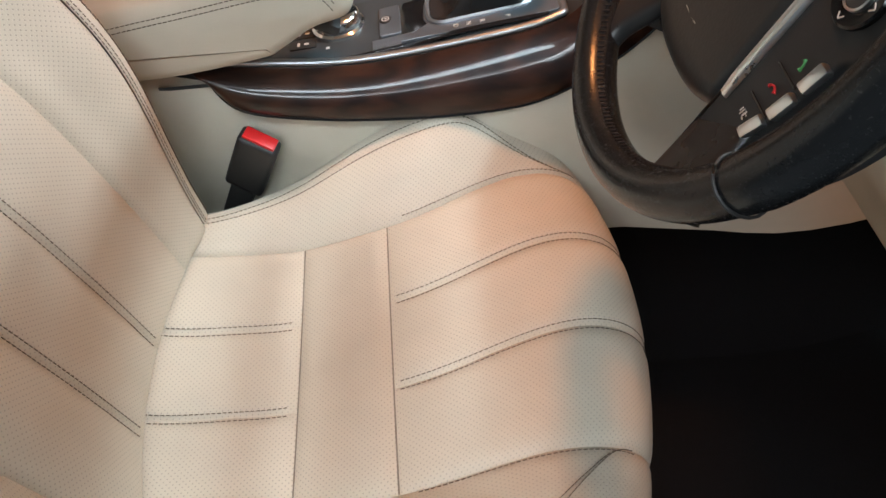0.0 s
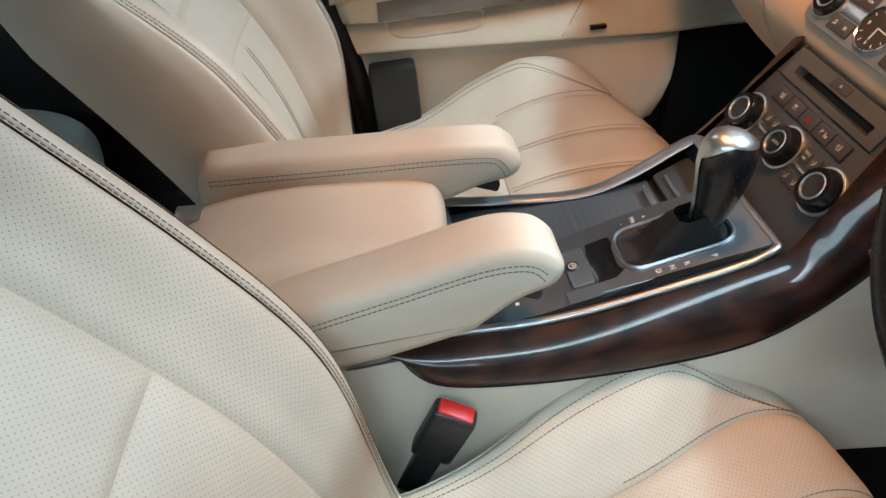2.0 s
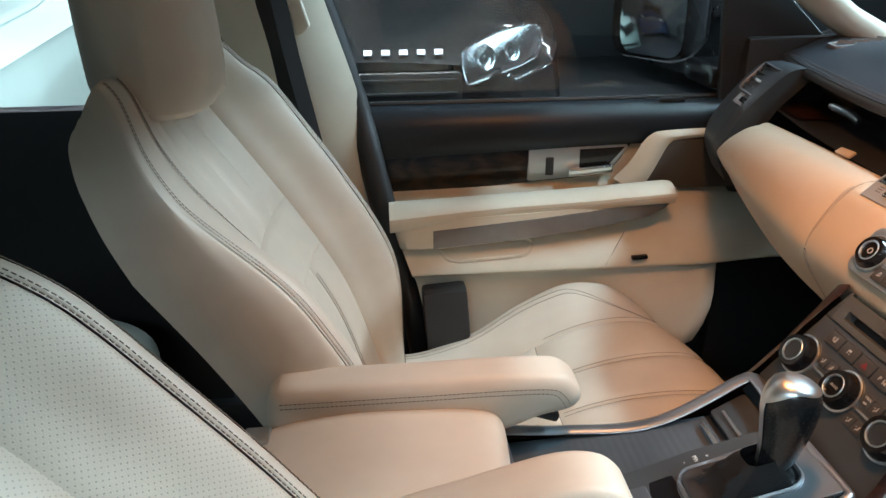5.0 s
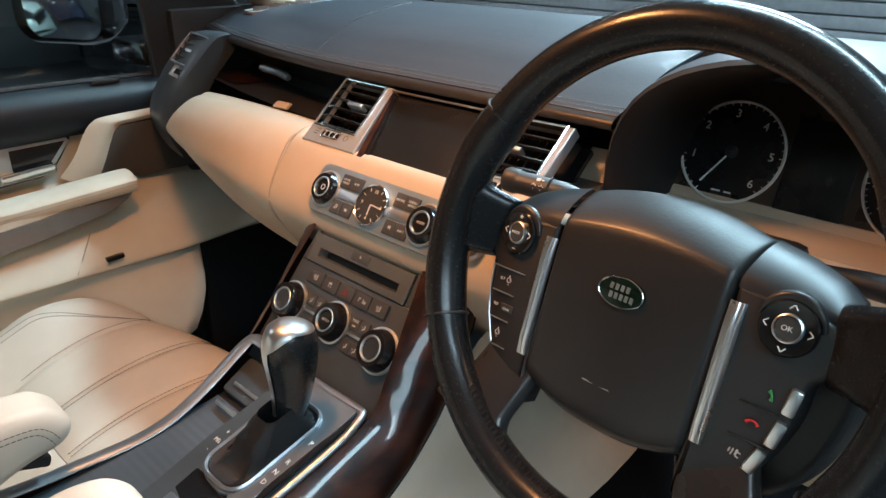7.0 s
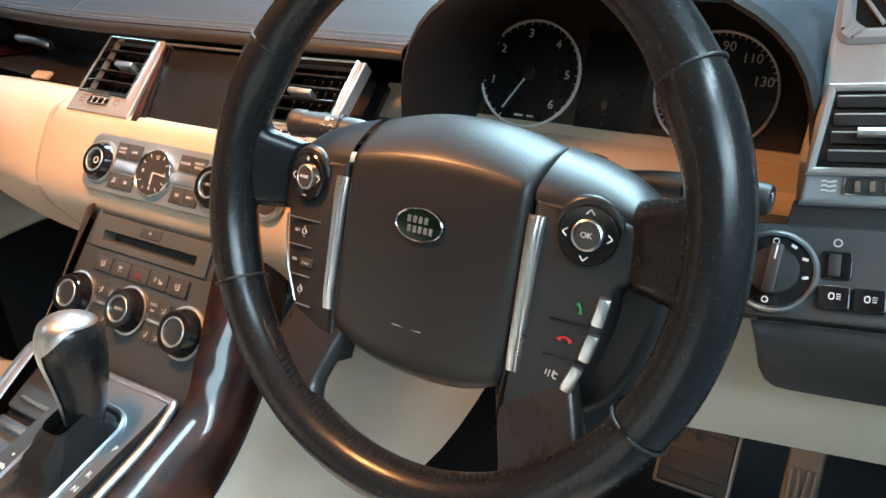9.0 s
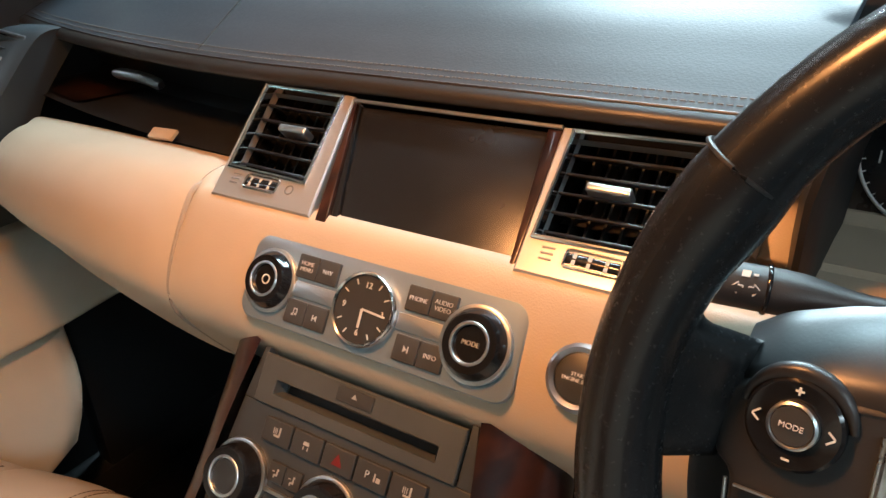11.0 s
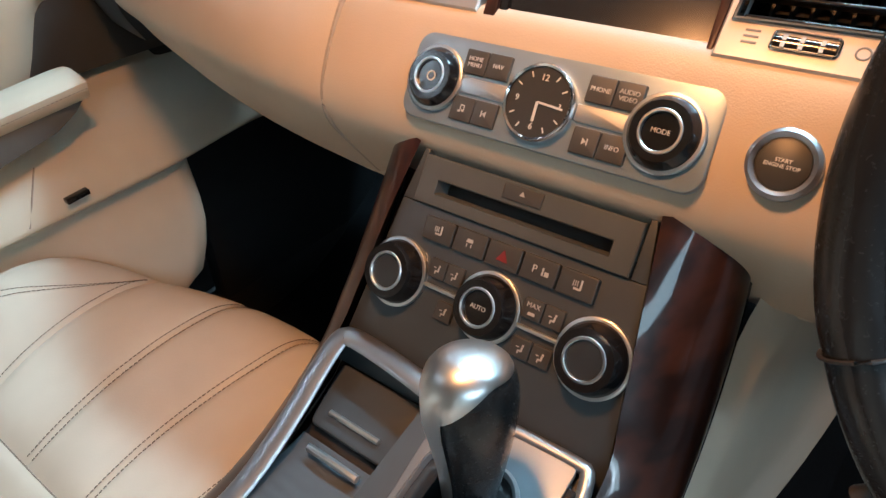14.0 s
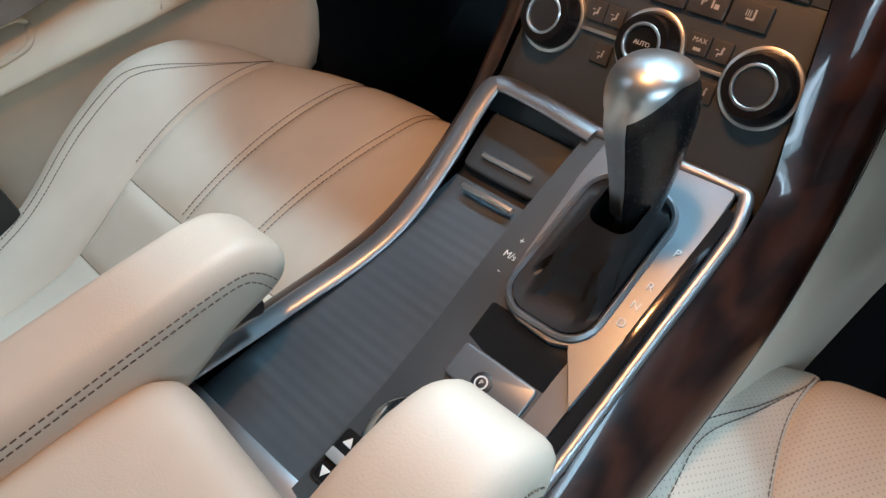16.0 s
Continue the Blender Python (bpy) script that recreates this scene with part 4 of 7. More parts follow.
def roll_row(y):
    """The padded roll's section; beyond y = 0.19 it swells into the glovebox with its ledge, and falls back towards the door."""
    if y < 0.1935:
        return [FM @ Vector((-y, p.x, p.y)) for p in spline([(a, b, 0) for a, b in ROLL], 37)]
    g = (y - 0.195) / 0.405
    back = 0.055 * max(0.0, g) ** 1.8
    low, high = 0.050 * max(0.0, g) ** 1.6, 0.010 * g
    b = 0.016 * math.sin(math.pi * min(1.0, max(0.0, g))) ** 0.8
    pts = [(-0.030 + low, -0.085), (-0.014 + low, -0.040), (0.000 + low, -0.010), (0.016 + 0.8 * low, 0.008 + 0.7 * b), (0.045 + 0.4 * low, 0.014 + b), (0.080 + 0.1 * low, 0.014 + b), (0.104 + 0.6 * high, 0.008 + 0.6 * b), (0.119 + high, -0.004), (0.1325 + high, -0.027), (0.134 + high, -0.060)]
    end = smooth01(0.88, 1.0, g)
    row = []
    for k, p in enumerate(spline([(u, n, 0) for u, n in pts], 37)):
        f = k / 36
        reach = interp(f, [(0, 0.600), (0.35, 0.612), (0.62, 0.592), (0.78, 0.588), (1.0, 0.640)])
        yy = 0.195 + (y - 0.195) * (reach - 0.195) / 0.405
        row.append(FM @ Vector((-yy, p.x + 0.010 * end * (0.5 - f), p.y - back - 0.012 * end * end)))
    return row


# the upper fascia with vents and screen leans back from the roll
VM = Matrix(((0, 0.78, -0.6252, 0.109), (-1, 0, 0, 0), (0, 0.6252, 0.78, 0.7519), (0, 0, 0, 1)))


def vas(r, v, n=0.0):
    """A pose on the upper fascia: r to the right, v up along it, n out of it."""
    return VM @ Matrix.Translation((r, v, n))


def pad_shift(y):
    """How far the dash's edge curves away towards the passenger's door."""
    return 0.028 * (max(0.0, y - 0.16) / 0.256) ** 1.7


def dash_body():
    root = thing("dashboard", "ivory and black leather dashboard with silver vents", "dashboard", at=(0.2, 0, 0.6))
    cuts = [(-0.512, 0.1938), (0.1945, 0.600)]
    for (a, b), nm in zip(cuts, ("fascia_roll", "glovebox_roll")):
        rows = []
        for y in np.linspace(a, b, 60 if b < 0.3 else 36):
            e = min(y - a, b - y)
            k = 0.004 * max(0.0, 1 - e / 0.006) ** 2
            row = roll_row(y)
            rows.append([p - OUT * k for p in row])
        grid(nm, rows, M["roll"], root, "ivory leather padded roll")
    # seam line on the roll
    tube("roll_seam", [p - OUT * 0.003 for p in roll_row(0.1930)[:32]], 0.0024, M["groove"], root, n=6)
    # knee panel and glovebox underside
    rows = []
    for y in np.linspace(-0.505, 0.60, 40):
        edge = roll_row(min(y, 0.58))[3]
        drop = smooth01(-0.30, -0.16, y)
        rows.append([edge + Vector((0.004, 0, 0.004)), edge + Vector((0.05, 0, -0.006 - 0.049 * drop)), edge + Vector((0.12, 0, -0.004 - 0.096 * drop)), edge + Vector((0.25, 0, -0.12 * drop))])
        for p in rows[-1]:
            p.y = y
    grid("knee_panel", rows, M["trim"], root, "greyish ivory lower dash panel")
    # upper pad
    rows = []
    prof = [(0.182, 0.7985), (0.168, 0.7995), (0.1645, 0.803), (0.166, 0.8085), (0.173, 0.8125), (0.190, 0.819), (0.22, 0.831), (0.27, 0.848), (0.35, 0.861), (0.45, 0.865), (0.60, 0.852), (0.80, 0.80)]
    for y in [-0.72, -0.66, -0.60, -0.580, -0.576, -0.574, -0.50, -0.42, -0.34, -0.28, -0.226, -0.224] + list(np.linspace(-0.221, 0.74, 52)):
        start = 0.345 if -0.575 < y < -0.222 else 0.150
        e = smooth01(0.50, 0.70, -y)
        row = []
        for p in spline([(a, b, 0) for a, b in prof], 56):
            p.x = max(p.x, start)
            p.y = p.y if p.x > start or start < 0.2 else 0.8635
            shift = 0.08 * e * smooth01(0.5, 0.1, p.x) + pad_shift(y) * smooth01(0.62, 0.20, p.x)
            row.append((p.x + shift, y, p.y - 0.03 * e * smooth01(0.15, 0.3, p.x) - 0.02 * smooth01(0.45, 0.72, y) * smooth01(0.2, 0.4, p.x)))
        rows.append(row)
    pad = grid("upper_pad", [r[20:] for r in rows], M["padtop"], root, "black leather upper dash pad with stitched edge, blue sheen put into its colour")
    grid("pad_lip", [r[:21] for r in rows if r[0][1] > -0.222], M["lip"], root, "dark padded lip")
    mid = min(rows, key=lambda r: abs(r[0][1] - 0.28))
    tube("pad_seam", [(p[0], 0.28 + 0.30 * (p[0] - 0.19), p[2] + 0.0004) for p in mid[22:46]], 0.0010, M["lip"], pad, n=6)
    front = [r for r in rows if r[0][1] > -0.222]
    stitches("pad_stitching", [[Vector(r[k]) + Vector((0, 0, 0.0008)) for r in front] for k in (22, 24)], M["threadlight"], pad)
    tube("lip_seam", [Vector(r[20]) for r in front], 0.0011, M["lip"], pad, n=6)
    # recess behind the upper fascia, and the open shelf above the glovebox
    rows = []
    for y in np.linspace(-0.205, 0.64, 34):
        d = pad_shift(y) * 0.9
        rows.append([Vector((x + d, y, z)) for x, z in ((0.140, 0.742), (0.185, 0.740), (0.240, 0.737), (0.252, 0.748), (0.240, 0.775), (0.222, 0.7985), (0.178, 0.8000))])
    grid("recess", rows, M["black"], root, "black open shelf")
    rows = []
    for y in np.linspace(0.500, 0.655, 12):
        d = pad_shift(y) * 0.9
        rows.append([Vector((x + d, y, z)) for x, z in ((0.150, 0.7450), (0.236, 0.7410), (0.248, 0.750), (0.237, 0.774), (0.220, 0.7955))])
    grid("veneer_end", rows, M["wood"], root, "dark burl veneer end of the shelf")
    tube("grab_bar", [Vector((0.244 + 0.0065 * math.sin(math.pi * i / 10), y, 0.757 + 0.09 * (y - 0.425))) for i, y in enumerate(np.linspace(0.505, 0.424, 11))], [0.004] + [0.0066] * 9 + [0.004], M["satin"], root, "small satin badge bar", n=12)
    box("latch_tab", Matrix.Translation((0.1455, 0.296, 0.7475)) @ pose(0, 0, 0, 0, -30, 4), (0.012, 0.030, 0.004), M["roll"], root, "ivory glovebox catch", 0.0015)
    return root


M["padtop"].node_tree.nodes["Principled BSDF"].inputs["Specular IOR Level"].default_value = 0.2
M["lip"] = leather("black_lip_leather", (0.024, 0.022, 0.021), 0.40, grain=330.0)
M["threadlight"] = plastic("grey_thread", (0.16, 0.15, 0.14), 0.8)
M["clockface"] = plastic("clock_glass", (0.040, 0.041, 0.042), 0.16, 300.0, 0.01)
M["clockprint"] = plastic("pale_clock_print", (0.5, 0.5, 0.48), 0.6)
M["dimprint"] = plastic("grey_lettering", (0.46, 0.45, 0.43), 0.6)
DASH = dash_body()


def quad(p, n=4):
    """A quadrilateral with each side cut into n pieces."""
    out = []
    for i in range(4):
        a, b = Vector(p[i]), Vector(p[(i + 1) % 4])
        out += [tuple(a.lerp(b, k / n)) for k in range(n)]
    return out


def vent(inner, outer, wheel, tab):
    """A silver-framed air vent on the upper fascia; corners run from lower left anticlockwise."""
    root = thing("air_vent", "silver-framed black air vent with horizontal slats", "air vent", "dash air vents", at=vas(wheel[0], 0.03).translation)
    ring("vent_frame", vas(0, 0, -0.001), quad(outer), quad(inner), -0.012, 0.001, M["silverframe"], root, "satin silver frame", 0.0012)
    o2, i2 = inset(quad(inner), -0.0026), inset(quad(inner), 0.0004)
    ring("vent_lip", vas(0, 0, 0.0), o2, i2, -0.006, 0.0022, M["chrome"], root, "bright chrome lip", 0.0009)
    bl, br, tr, tl = (Vector(p) for p in inner)
    slab("vent_throat", vas(0, 0, 0), inset(quad(inner), -0.010), -0.048, -0.042, M["gloss"], root, "", 0)
    sides = inset(quad(inner), -0.0005)
    ring("vent_duct", vas(0, 0, 0), inset(sides, -0.003), sides, -0.044, -0.004, M["gloss"], root, "", 0.0002)
    for k in range(5):
        f = (k + 0.62) / 5.3
        a, b = bl.lerp(tl, f), br.lerp(tr, f)
        bm = bmesh.new()
        rbox(bm, vas((a.x + b.x) / 2, (a.y + b.y) / 2, -0.0125) @ pose(0, 0, 0, -66, 0, math.degrees(math.atan2(b.y - a.y, b.x - a.x))), (b.x - a.x - 0.001, 0.0150, 0.0020), 0.0008, 1)
        part("slat", bm, M["slat"], root)
    for f in np.linspace(0.10, 0.90, 7):
        a, b = bl.lerp(br, f), tl.lerp(tr, f)
        c = (a + b) / 2
        bm = bmesh.new()
        rbox(bm, vas(c.x, c.y, -0.031) @ pose(0, 0, 0, 0, 0, -math.degrees(math.atan2(b.x - a.x, b.y - a.y))), (0.0016, (b - a).length, 0.014), 0)
        part("upright_vane", bm, M["slotblack"], root)
    m = vas(*tab, -0.001)
    slab("tab", m, outline(0.0275, 0.0058, 0.0018), -0.008, 0.0035, M["satin"], root, "satin slider tab", 0.0018)
    # thumb wheel below
    c = vas(*wheel, 0.0002)
    o = outline(0.0345, 0.0125, 0.003)
    ring("wheel_frame", c, o, inset(o, 0.0016), -0.003, 0.0014, M["chrome"], root, "", 0.0006)
    tube("thumb_wheel", [c @ Vector((x, 0, -0.0045)) for x in (-0.0155, -0.005, 0.005, 0.0155)], 0.0056, M["gloss"], root, n=16)
    bars("wheel_rib", c @ pose(0, 0, 0.0008), [(x, 0, 0.0022, 0.0075) for x in (-0.0105, -0.0015, 0.0085)], M["dimprint"], root)
    s = 0.0275
    bars("airflow_mark", c @ pose(-s, 0, 0.0001), [(0, y, 0.008, 0.0011) for y in (-0.0036, 0, 0.0036)], M["print"], root)
    o = outline(0.0078, 0.0078, 0.0039)
    ring("off_mark", c @ pose(s, 0, -0.0003), o, inset(o, 0.0010), -0.001, 0.0005, M["print"], root, "", 0.0002)


M["slotblack"] = plastic("deep_vane_black", (0.004, 0.004, 0.004), 0.6)
M["slat"] = plastic("satin_black_slat", (0.010, 0.010, 0.011), 0.30, 900.0, 0.03)
M["silverframe"] = plastic("satin_silver_paint", (0.44, 0.435, 0.43), 0.32, 1500.0, 0.04, metal=0.6, wear=0.05)
M["print"] = plastic("grey_print", (0.16, 0.16, 0.16), 0.6)
vent([(-0.1635, -0.0010), (-0.0880, -0.0025), (-0.0950, 0.0702), (-0.1712, 0.0714)], [(-0.1690, -0.0275), (-0.0690, -0.0275), (-0.0840, 0.0735), (-0.1785, 0.0755)], (-0.1250, -0.0113), (-0.1240, 0.0372))
vent([(0.0952, -0.0045), (0.1748, -0.0030), (0.1725, 0.0684), (0.0940, 0.0668)], [(0.0898, -0.0290), (0.1830, -0.0290), (0.1815, 0.0715), (0.0845, 0.0705)], (0.1336, -0.0146), (0.1272, 0.0318))


def screen():
    root = thing("dash_screen", "dark switched-off touch screen in a veneer surround", "screen", at=vas(0.01, 0.02).translation)
    slab("screen_glass", vas(0, 0, -0.006), [(-0.0460, -0.030), (0.0858, -0.030), (0.0738, 0.0690), (-0.0782, 0.0690)], -0.006, 0.0, M["screen"], root, "dark glossy glass", 0.001)
    prism("surround", vas(0, 0, -0.006), [(-0.0640, -0.030), (-0.0535, -0.030), (-0.0805, 0.0690), (-0.0835, 0.0690)], -0.008, 0.0045, M["wood"], root, "dark burl veneer strip", 0.0012)
    prism("surround", vas(0, 0, -0.006), [(-0.0533, -0.030), (-0.0465, -0.030), (-0.0780, 0.0690), (-0.0803, 0.0690)], -0.008, 0.0022, M["gloss"], root, "black inner strip", 0.0008)
    prism("surround", vas(0, 0, -0.006), [(0.0858, -0.030), (0.0893, -0.030), (0.0843, 0.0690), (0.0738, 0.0690)], -0.008, 0.0040, M["wood"], root, "dark burl veneer strip", 0.0012)
    tube("screen_trim", [vas(r, 0.0700, -0.0005).translation for r in (-0.0830, 0.0, 0.0840)], 0.0015, M["satin"], root, "thin satin trim", n=8)


M["screen"] = plastic("screen_glass", (0.011, 0.011, 0.012), 0.26, 900.0, 0.01)
screen()


def knob(parent, name, m, r, h, label, sign="", chrome_ring=True):
    ob = lathe(name, m, [(0.0001, 0), (r, 0), (r, 0.003), (r * 0.93, 0.005), (r * 0.88, h * 0.75), (r * 0.80, h), (r * 0.60, h), (r * 0.56, h - 0.002), (0.0001, h - 0.002)], M["gloss"], parent, label, 44)
    if chrome_ring:
        lathe("knob_base_ring", m, [(r * 0.98, 0), (r + 0.0018, 0.0), (r + 0.0018, 0.003), (r + 0.0006, 0.0036), (r * 0.97, 0.0036)], M["satin"], ob, "", 44)
    o = [(r * 0.60 * math.cos(a), r * 0.60 * math.sin(a)) for a in (2 * math.pi * k / 32 for k in range(32))]
    ring("knob_ring", m, o, [(x * 0.85, y * 0.85) for x, y in o], h - 0.003, h + 0.0006, M["satin"], ob, "", 0.0005)
    if sign:
        lettering("knob_text", sign, m @ pose(0, 0, h - 0.0016), r * 0.19, M["dimprint"], ob)
    return ob


# the silver's bluish cast is a cool reflection put into the colour
M["panelsilver"] = plastic("silver_panel_blue_reflection", (0.26, 0.32, 0.36), 0.34, 1500.0, 0.04, metal=0.55, wear=0.05)


def audio_panel():
    root = thing("audio_panel", "silver audio control panel with clock and two rotary knobs", "control panel", at=fas(0, 0.05, 0.012).translation)
    P = fas(0, 0.0490, 0.0140)
    slab("panel_plate", P @ pose(0.0015, 0.0008, 0), outline(0.216, 0.0595, 0.012, 8), -0.010, 0.0, M["panelsilver"], root, "silver painted plate with a blue reflection put into its colour", 0.0012)
    knob(root, "power_knob", P @ pose(-0.083, 0.0, 0), 0.0205, 0.0095, "glossy black power knob")
    knob(root, "mode_knob", P @ pose(0.081, 0.0, 0), 0.0215, 0.0100, "glossy black mode knob", "MODE")
    ringo = [(0.0035 * math.cos(a), 0.0035 * math.sin(a)) for a in (2 * math.pi * k / 20 for k in range(20))]
    ring("power_mark", P @ pose(-0.082, 0, 0.0078), ringo, [(x * 0.75, y * 0.75) for x, y in ringo], 0, 0.0005, M["white"], root, "", 0.0001)
    # clock
    C = P @ pose(0, 0, 0)
    face = lathe("clock", C, [(0.0001, 0.0), (0.0226, 0.0), (0.0226, 0.0042), (0.0001, 0.0042)], M["clockface"], root, "dark grey round analogue clock", 48)
    lathe("bezel", C, [(0.0220, 0.0), (0.0242, 0.0), (0.0242, 0.005), (0.0232, 0.0062), (0.0220, 0.0054)], M["chrome"], face, "chrome bezel", 48)
    for txt, a in (("12", 90), ("9", 180), ("6", 270), ("3", 0)):
        lettering("numeral", txt, C @ pose(0.0152 * math.cos(radians(a)), 0.0152 * math.sin(radians(a)), 0.0044), 0.0056 if txt != "3" else 0.0045, M["clockprint"], face)
    bm = bmesh.new()
    for k in range(12):
        if k % 3:
            a = radians(30 * k)
            rbox(bm, C @ pose(0.0182 * math.cos(a), 0.0182 * math.sin(a), 0.0045, 0, 0, 30 * k), (0.0035, 0.0008, 0.0004), 0)
    part("hour_mark", bm, M["clockprint"], face, smooth=False)
    for deg, ln, w in ((-4, 0.018, 0.0013), (-88, 0.012, 0.0017)):
        bm = bmesh.new()
        rbox(bm, C @ pose(0, 0, 0.0052, 0, 0, deg) @ Matrix.Translation((ln / 2, 0, 0)), (ln, w, 0.0005), 0)
        part("clock_pointer", bm, M["clockprint"], face, smooth=False)
    # buttons in two rows, silver bars between
    for s, names in ((-1, (("HOME\nMENU", "NAV"), ("", ""))), (1, (("PHONE", "AUDIO\nVIDEO"), ("", "INFO")))):
        for row in (0, 1):
            for k in (0, 1):
                r = s * (0.0365 if k == (1 if s < 0 else 0) else 0.0545)
                m = P @ pose(r, 0.0155 if row == 0 else -0.0155, 0)
                b = slab("button", m, outline(0.0176, 0.0162, 0.0012), -0.002, 0.0022, M["button"], root, "", 0.0008)
                txt = names[row][k]
                if txt:
                    lettering("button_text", txt, m @ pose(0, 0, 0.0024), 0.0040, M["dimprint"], b)
                else:
                    if s < 0 and k == 0:
                        tagged(bars("note_sign", m @ pose(0, 0, 0.0024), [(-0.0016, -0.0018, 0.0018, 0.0014), (-0.0009, 0.0, 0.0005, 0.0040), (0.0012, -0.0012, 0.0018, 0.0014), (0.0019, 0.0006, 0.0005, 0.0040), (0.0005, 0.0023, 0.0032, 0.0008)], M["dimprint"], b), kind="stuff")
                    else:
                        prism("skip_sign", m @ pose(0, 0, 0.0023), [(s * 0.0012, 0.0), (-s * 0.0014, s * 0.0020), (-s * 0.0014, -s * 0.0020)], 0.0, 0.0003, M["dimprint"], b)
                        box("skip_bar", m @ pose(s * 0.0019, 0, 0.0024), (0.0007, 0.0040, 0.0004), M["dimprint"], b, "", 0, 1)
        slab("light_bar", P @ pose(s * 0.043, 0, 0), outline(0.036, 0.0105, 0.001), -0.002, 0.0018, M["satin"], root, "bright satin strip", 0.0006)
    # start button
    st = thing("start_button", "round black start button with satin ring", "push button", at=fas(0.145, 0.05, 0.012).translation)
    S = fas(0.1450, 0.0485, 0.0132)
    lathe("ring", S, [(0.0135, 0), (0.0190, 0), (0.0186, 0.003), (0.0165, 0.0045), (0.0140, 0.003)], M["rail"], st, "satin silver ring", 44)
    b = lathe("button", S, [(0.0001, 0), (0.0138, 0), (0.0136, 0.0025), (0.0115, 0.0035), (0.0001, 0.0038)], M["button"], st, "", 40)
    lettering("button_text", "START\nENGINE STOP", S @ pose(0, 0, 0.0040), 0.0029, M["white"], b)


audio_panel()


def stack():
    root = thing("centre_stack", "dark grey centre stack with disc slot and climate knobs", "control panel", at=fas(0, -0.07, -0.02).translation)
    B = fas(0, 0, -0.004)
    slab("stack_plate", B @ pose(0, -0.078, 0), [(-0.112, -0.090), (0.112, -0.090), (0.0945, 0.0425), (-0.0945, 0.0425)], -0.012, 0.0, M["grey"], root, "", 0.001)
    # disc slot, with cheeks of the plate beside it
    for k in (-1, 1):
        slab("stack_cheek", B @ pose(0, -0.078, 0), [(k * 0.0838, 0.0428), (k * 0.0945, 0.0428), (k * 0.088, 0.080), (k * 0.0838, 0.080)][::k], -0.010, 0.0, M["grey"], root, "", 0.0006)
    hole = [(0.0 + x, -0.0035 + y) for x, y in outline(0.134, 0.0095, 0.0006)]
    face = [(x * 0.166 / 0.134, 0.0 + math.copysign(0.017, y + 0.0035)) for x, y in hole]
    cd = ring("disc_panel", B @ pose(0, -0.018, 0.0), face, hole, -0.0005, 0.0032, M["cdgrey"], root, "grey disc player face", 0.0008)
    for face in cd.data.polygons:
        face.use_smooth = False
    rows = []
    for d, k in ((0.0030, 1.0), (-0.004, 0.985), (-0.0085, 0.965)):
        rows.append([B @ Vector((x * k, -0.0215 + (y + 0.0035) * (0.9 if d < 0 else 1.0) + (0.0010 if d < 0 else 0.0), d)) for x, y in hole])
    grid("slot", rows, M["cdgrey"], cd, "recessed disc slot", closed=True)
    slab("slot_shutter", B @ pose(0, -0.0205, 0), outline(0.129, 0.0090, 0.0005), -0.0096, -0.0088, M["slotin"], cd, "dark disc slot", 0.0002)
    e = slab("eject_button", B @ pose(0, -0.0085, 0), outline(0.030, 0.0105, 0.001), 0.0, 0.0042, M["button"], cd, "", 0.0008)
    prism("eject_mark", B @ pose(0, -0.008, 0.0043), [(-0.0022, -0.0012), (0.0022, -0.0012), (0, 0.002)], 0, 0.0003, M["dimprint"], e)
    # five buttons
    for k in range(5):
        m = B @ pose(-0.0545 + 0.02725 * k, -0.0495, 0)
        b = slab("switch", m, outline(0.0258, 0.0165, 0.0015), -0.001, 0.0035, M["button"], root, "", 0.001)
        if k == 2:
            prism("hazard_mark", m @ pose(0, 0, 0.0036), [(-0.0045, -0.0035), (0.0045, -0.0035), (0, 0.0045)], 0, 0.0003, M["darkred"], b)
        elif k == 3:
            lettering("switch_text", "P", m @ pose(-0.003, 0, 0.0038), 0.007, M["dimprint"], b)
            bars("switch_mark", m @ pose(0.003, 0, 0.0037), [(0, 0, 0.0012, 0.005), (0.003, -0.001, 0.003, 0.003)], M["dimprint"], b)
        else:
            bars("switch_mark", m @ pose(0, 0, 0.0037), [(0.0030, 0.0008, 0.0013, 0.0062), (0.0008, -0.0022, 0.0050, 0.0013), (-0.0024, 0.0010, 0.0005, 0.0038), (-0.0010, 0.0010, 0.0005, 0.0038), (0.0004, 0.0010, 0.0005, 0.0038)] if k != 1 else [(0, 0.0020, 0.0044, 0.0014), (0, 0.0008, 0.0052, 0.0012), (-0.0018, -0.0018, 0.0007, 0.0024), (0.0018, -0.0018, 0.0007, 0.0024)], M["dimprint"], b)
    # climate row
    for r, rad, txt in ((-0.0785, 0.0235, ""), (0.0, 0.0225, "AUTO"), (0.0785, 0.0235, "")):
        kn = knob(root, "climate_knob", B @ pose(r, -0.0875 if r else -0.085, 0), rad, 0.0160, "glossy black climate knob with chrome rings", txt)
        if not txt:
            lathe("knob_display", B @ pose(r, -0.0875, 0), [(0.0001, 0.0135), (rad * 0.50, 0.0135), (rad * 0.5, 0.0146), (0.0001, 0.0148)], M["display"], kn, "blue-grey display", 30)
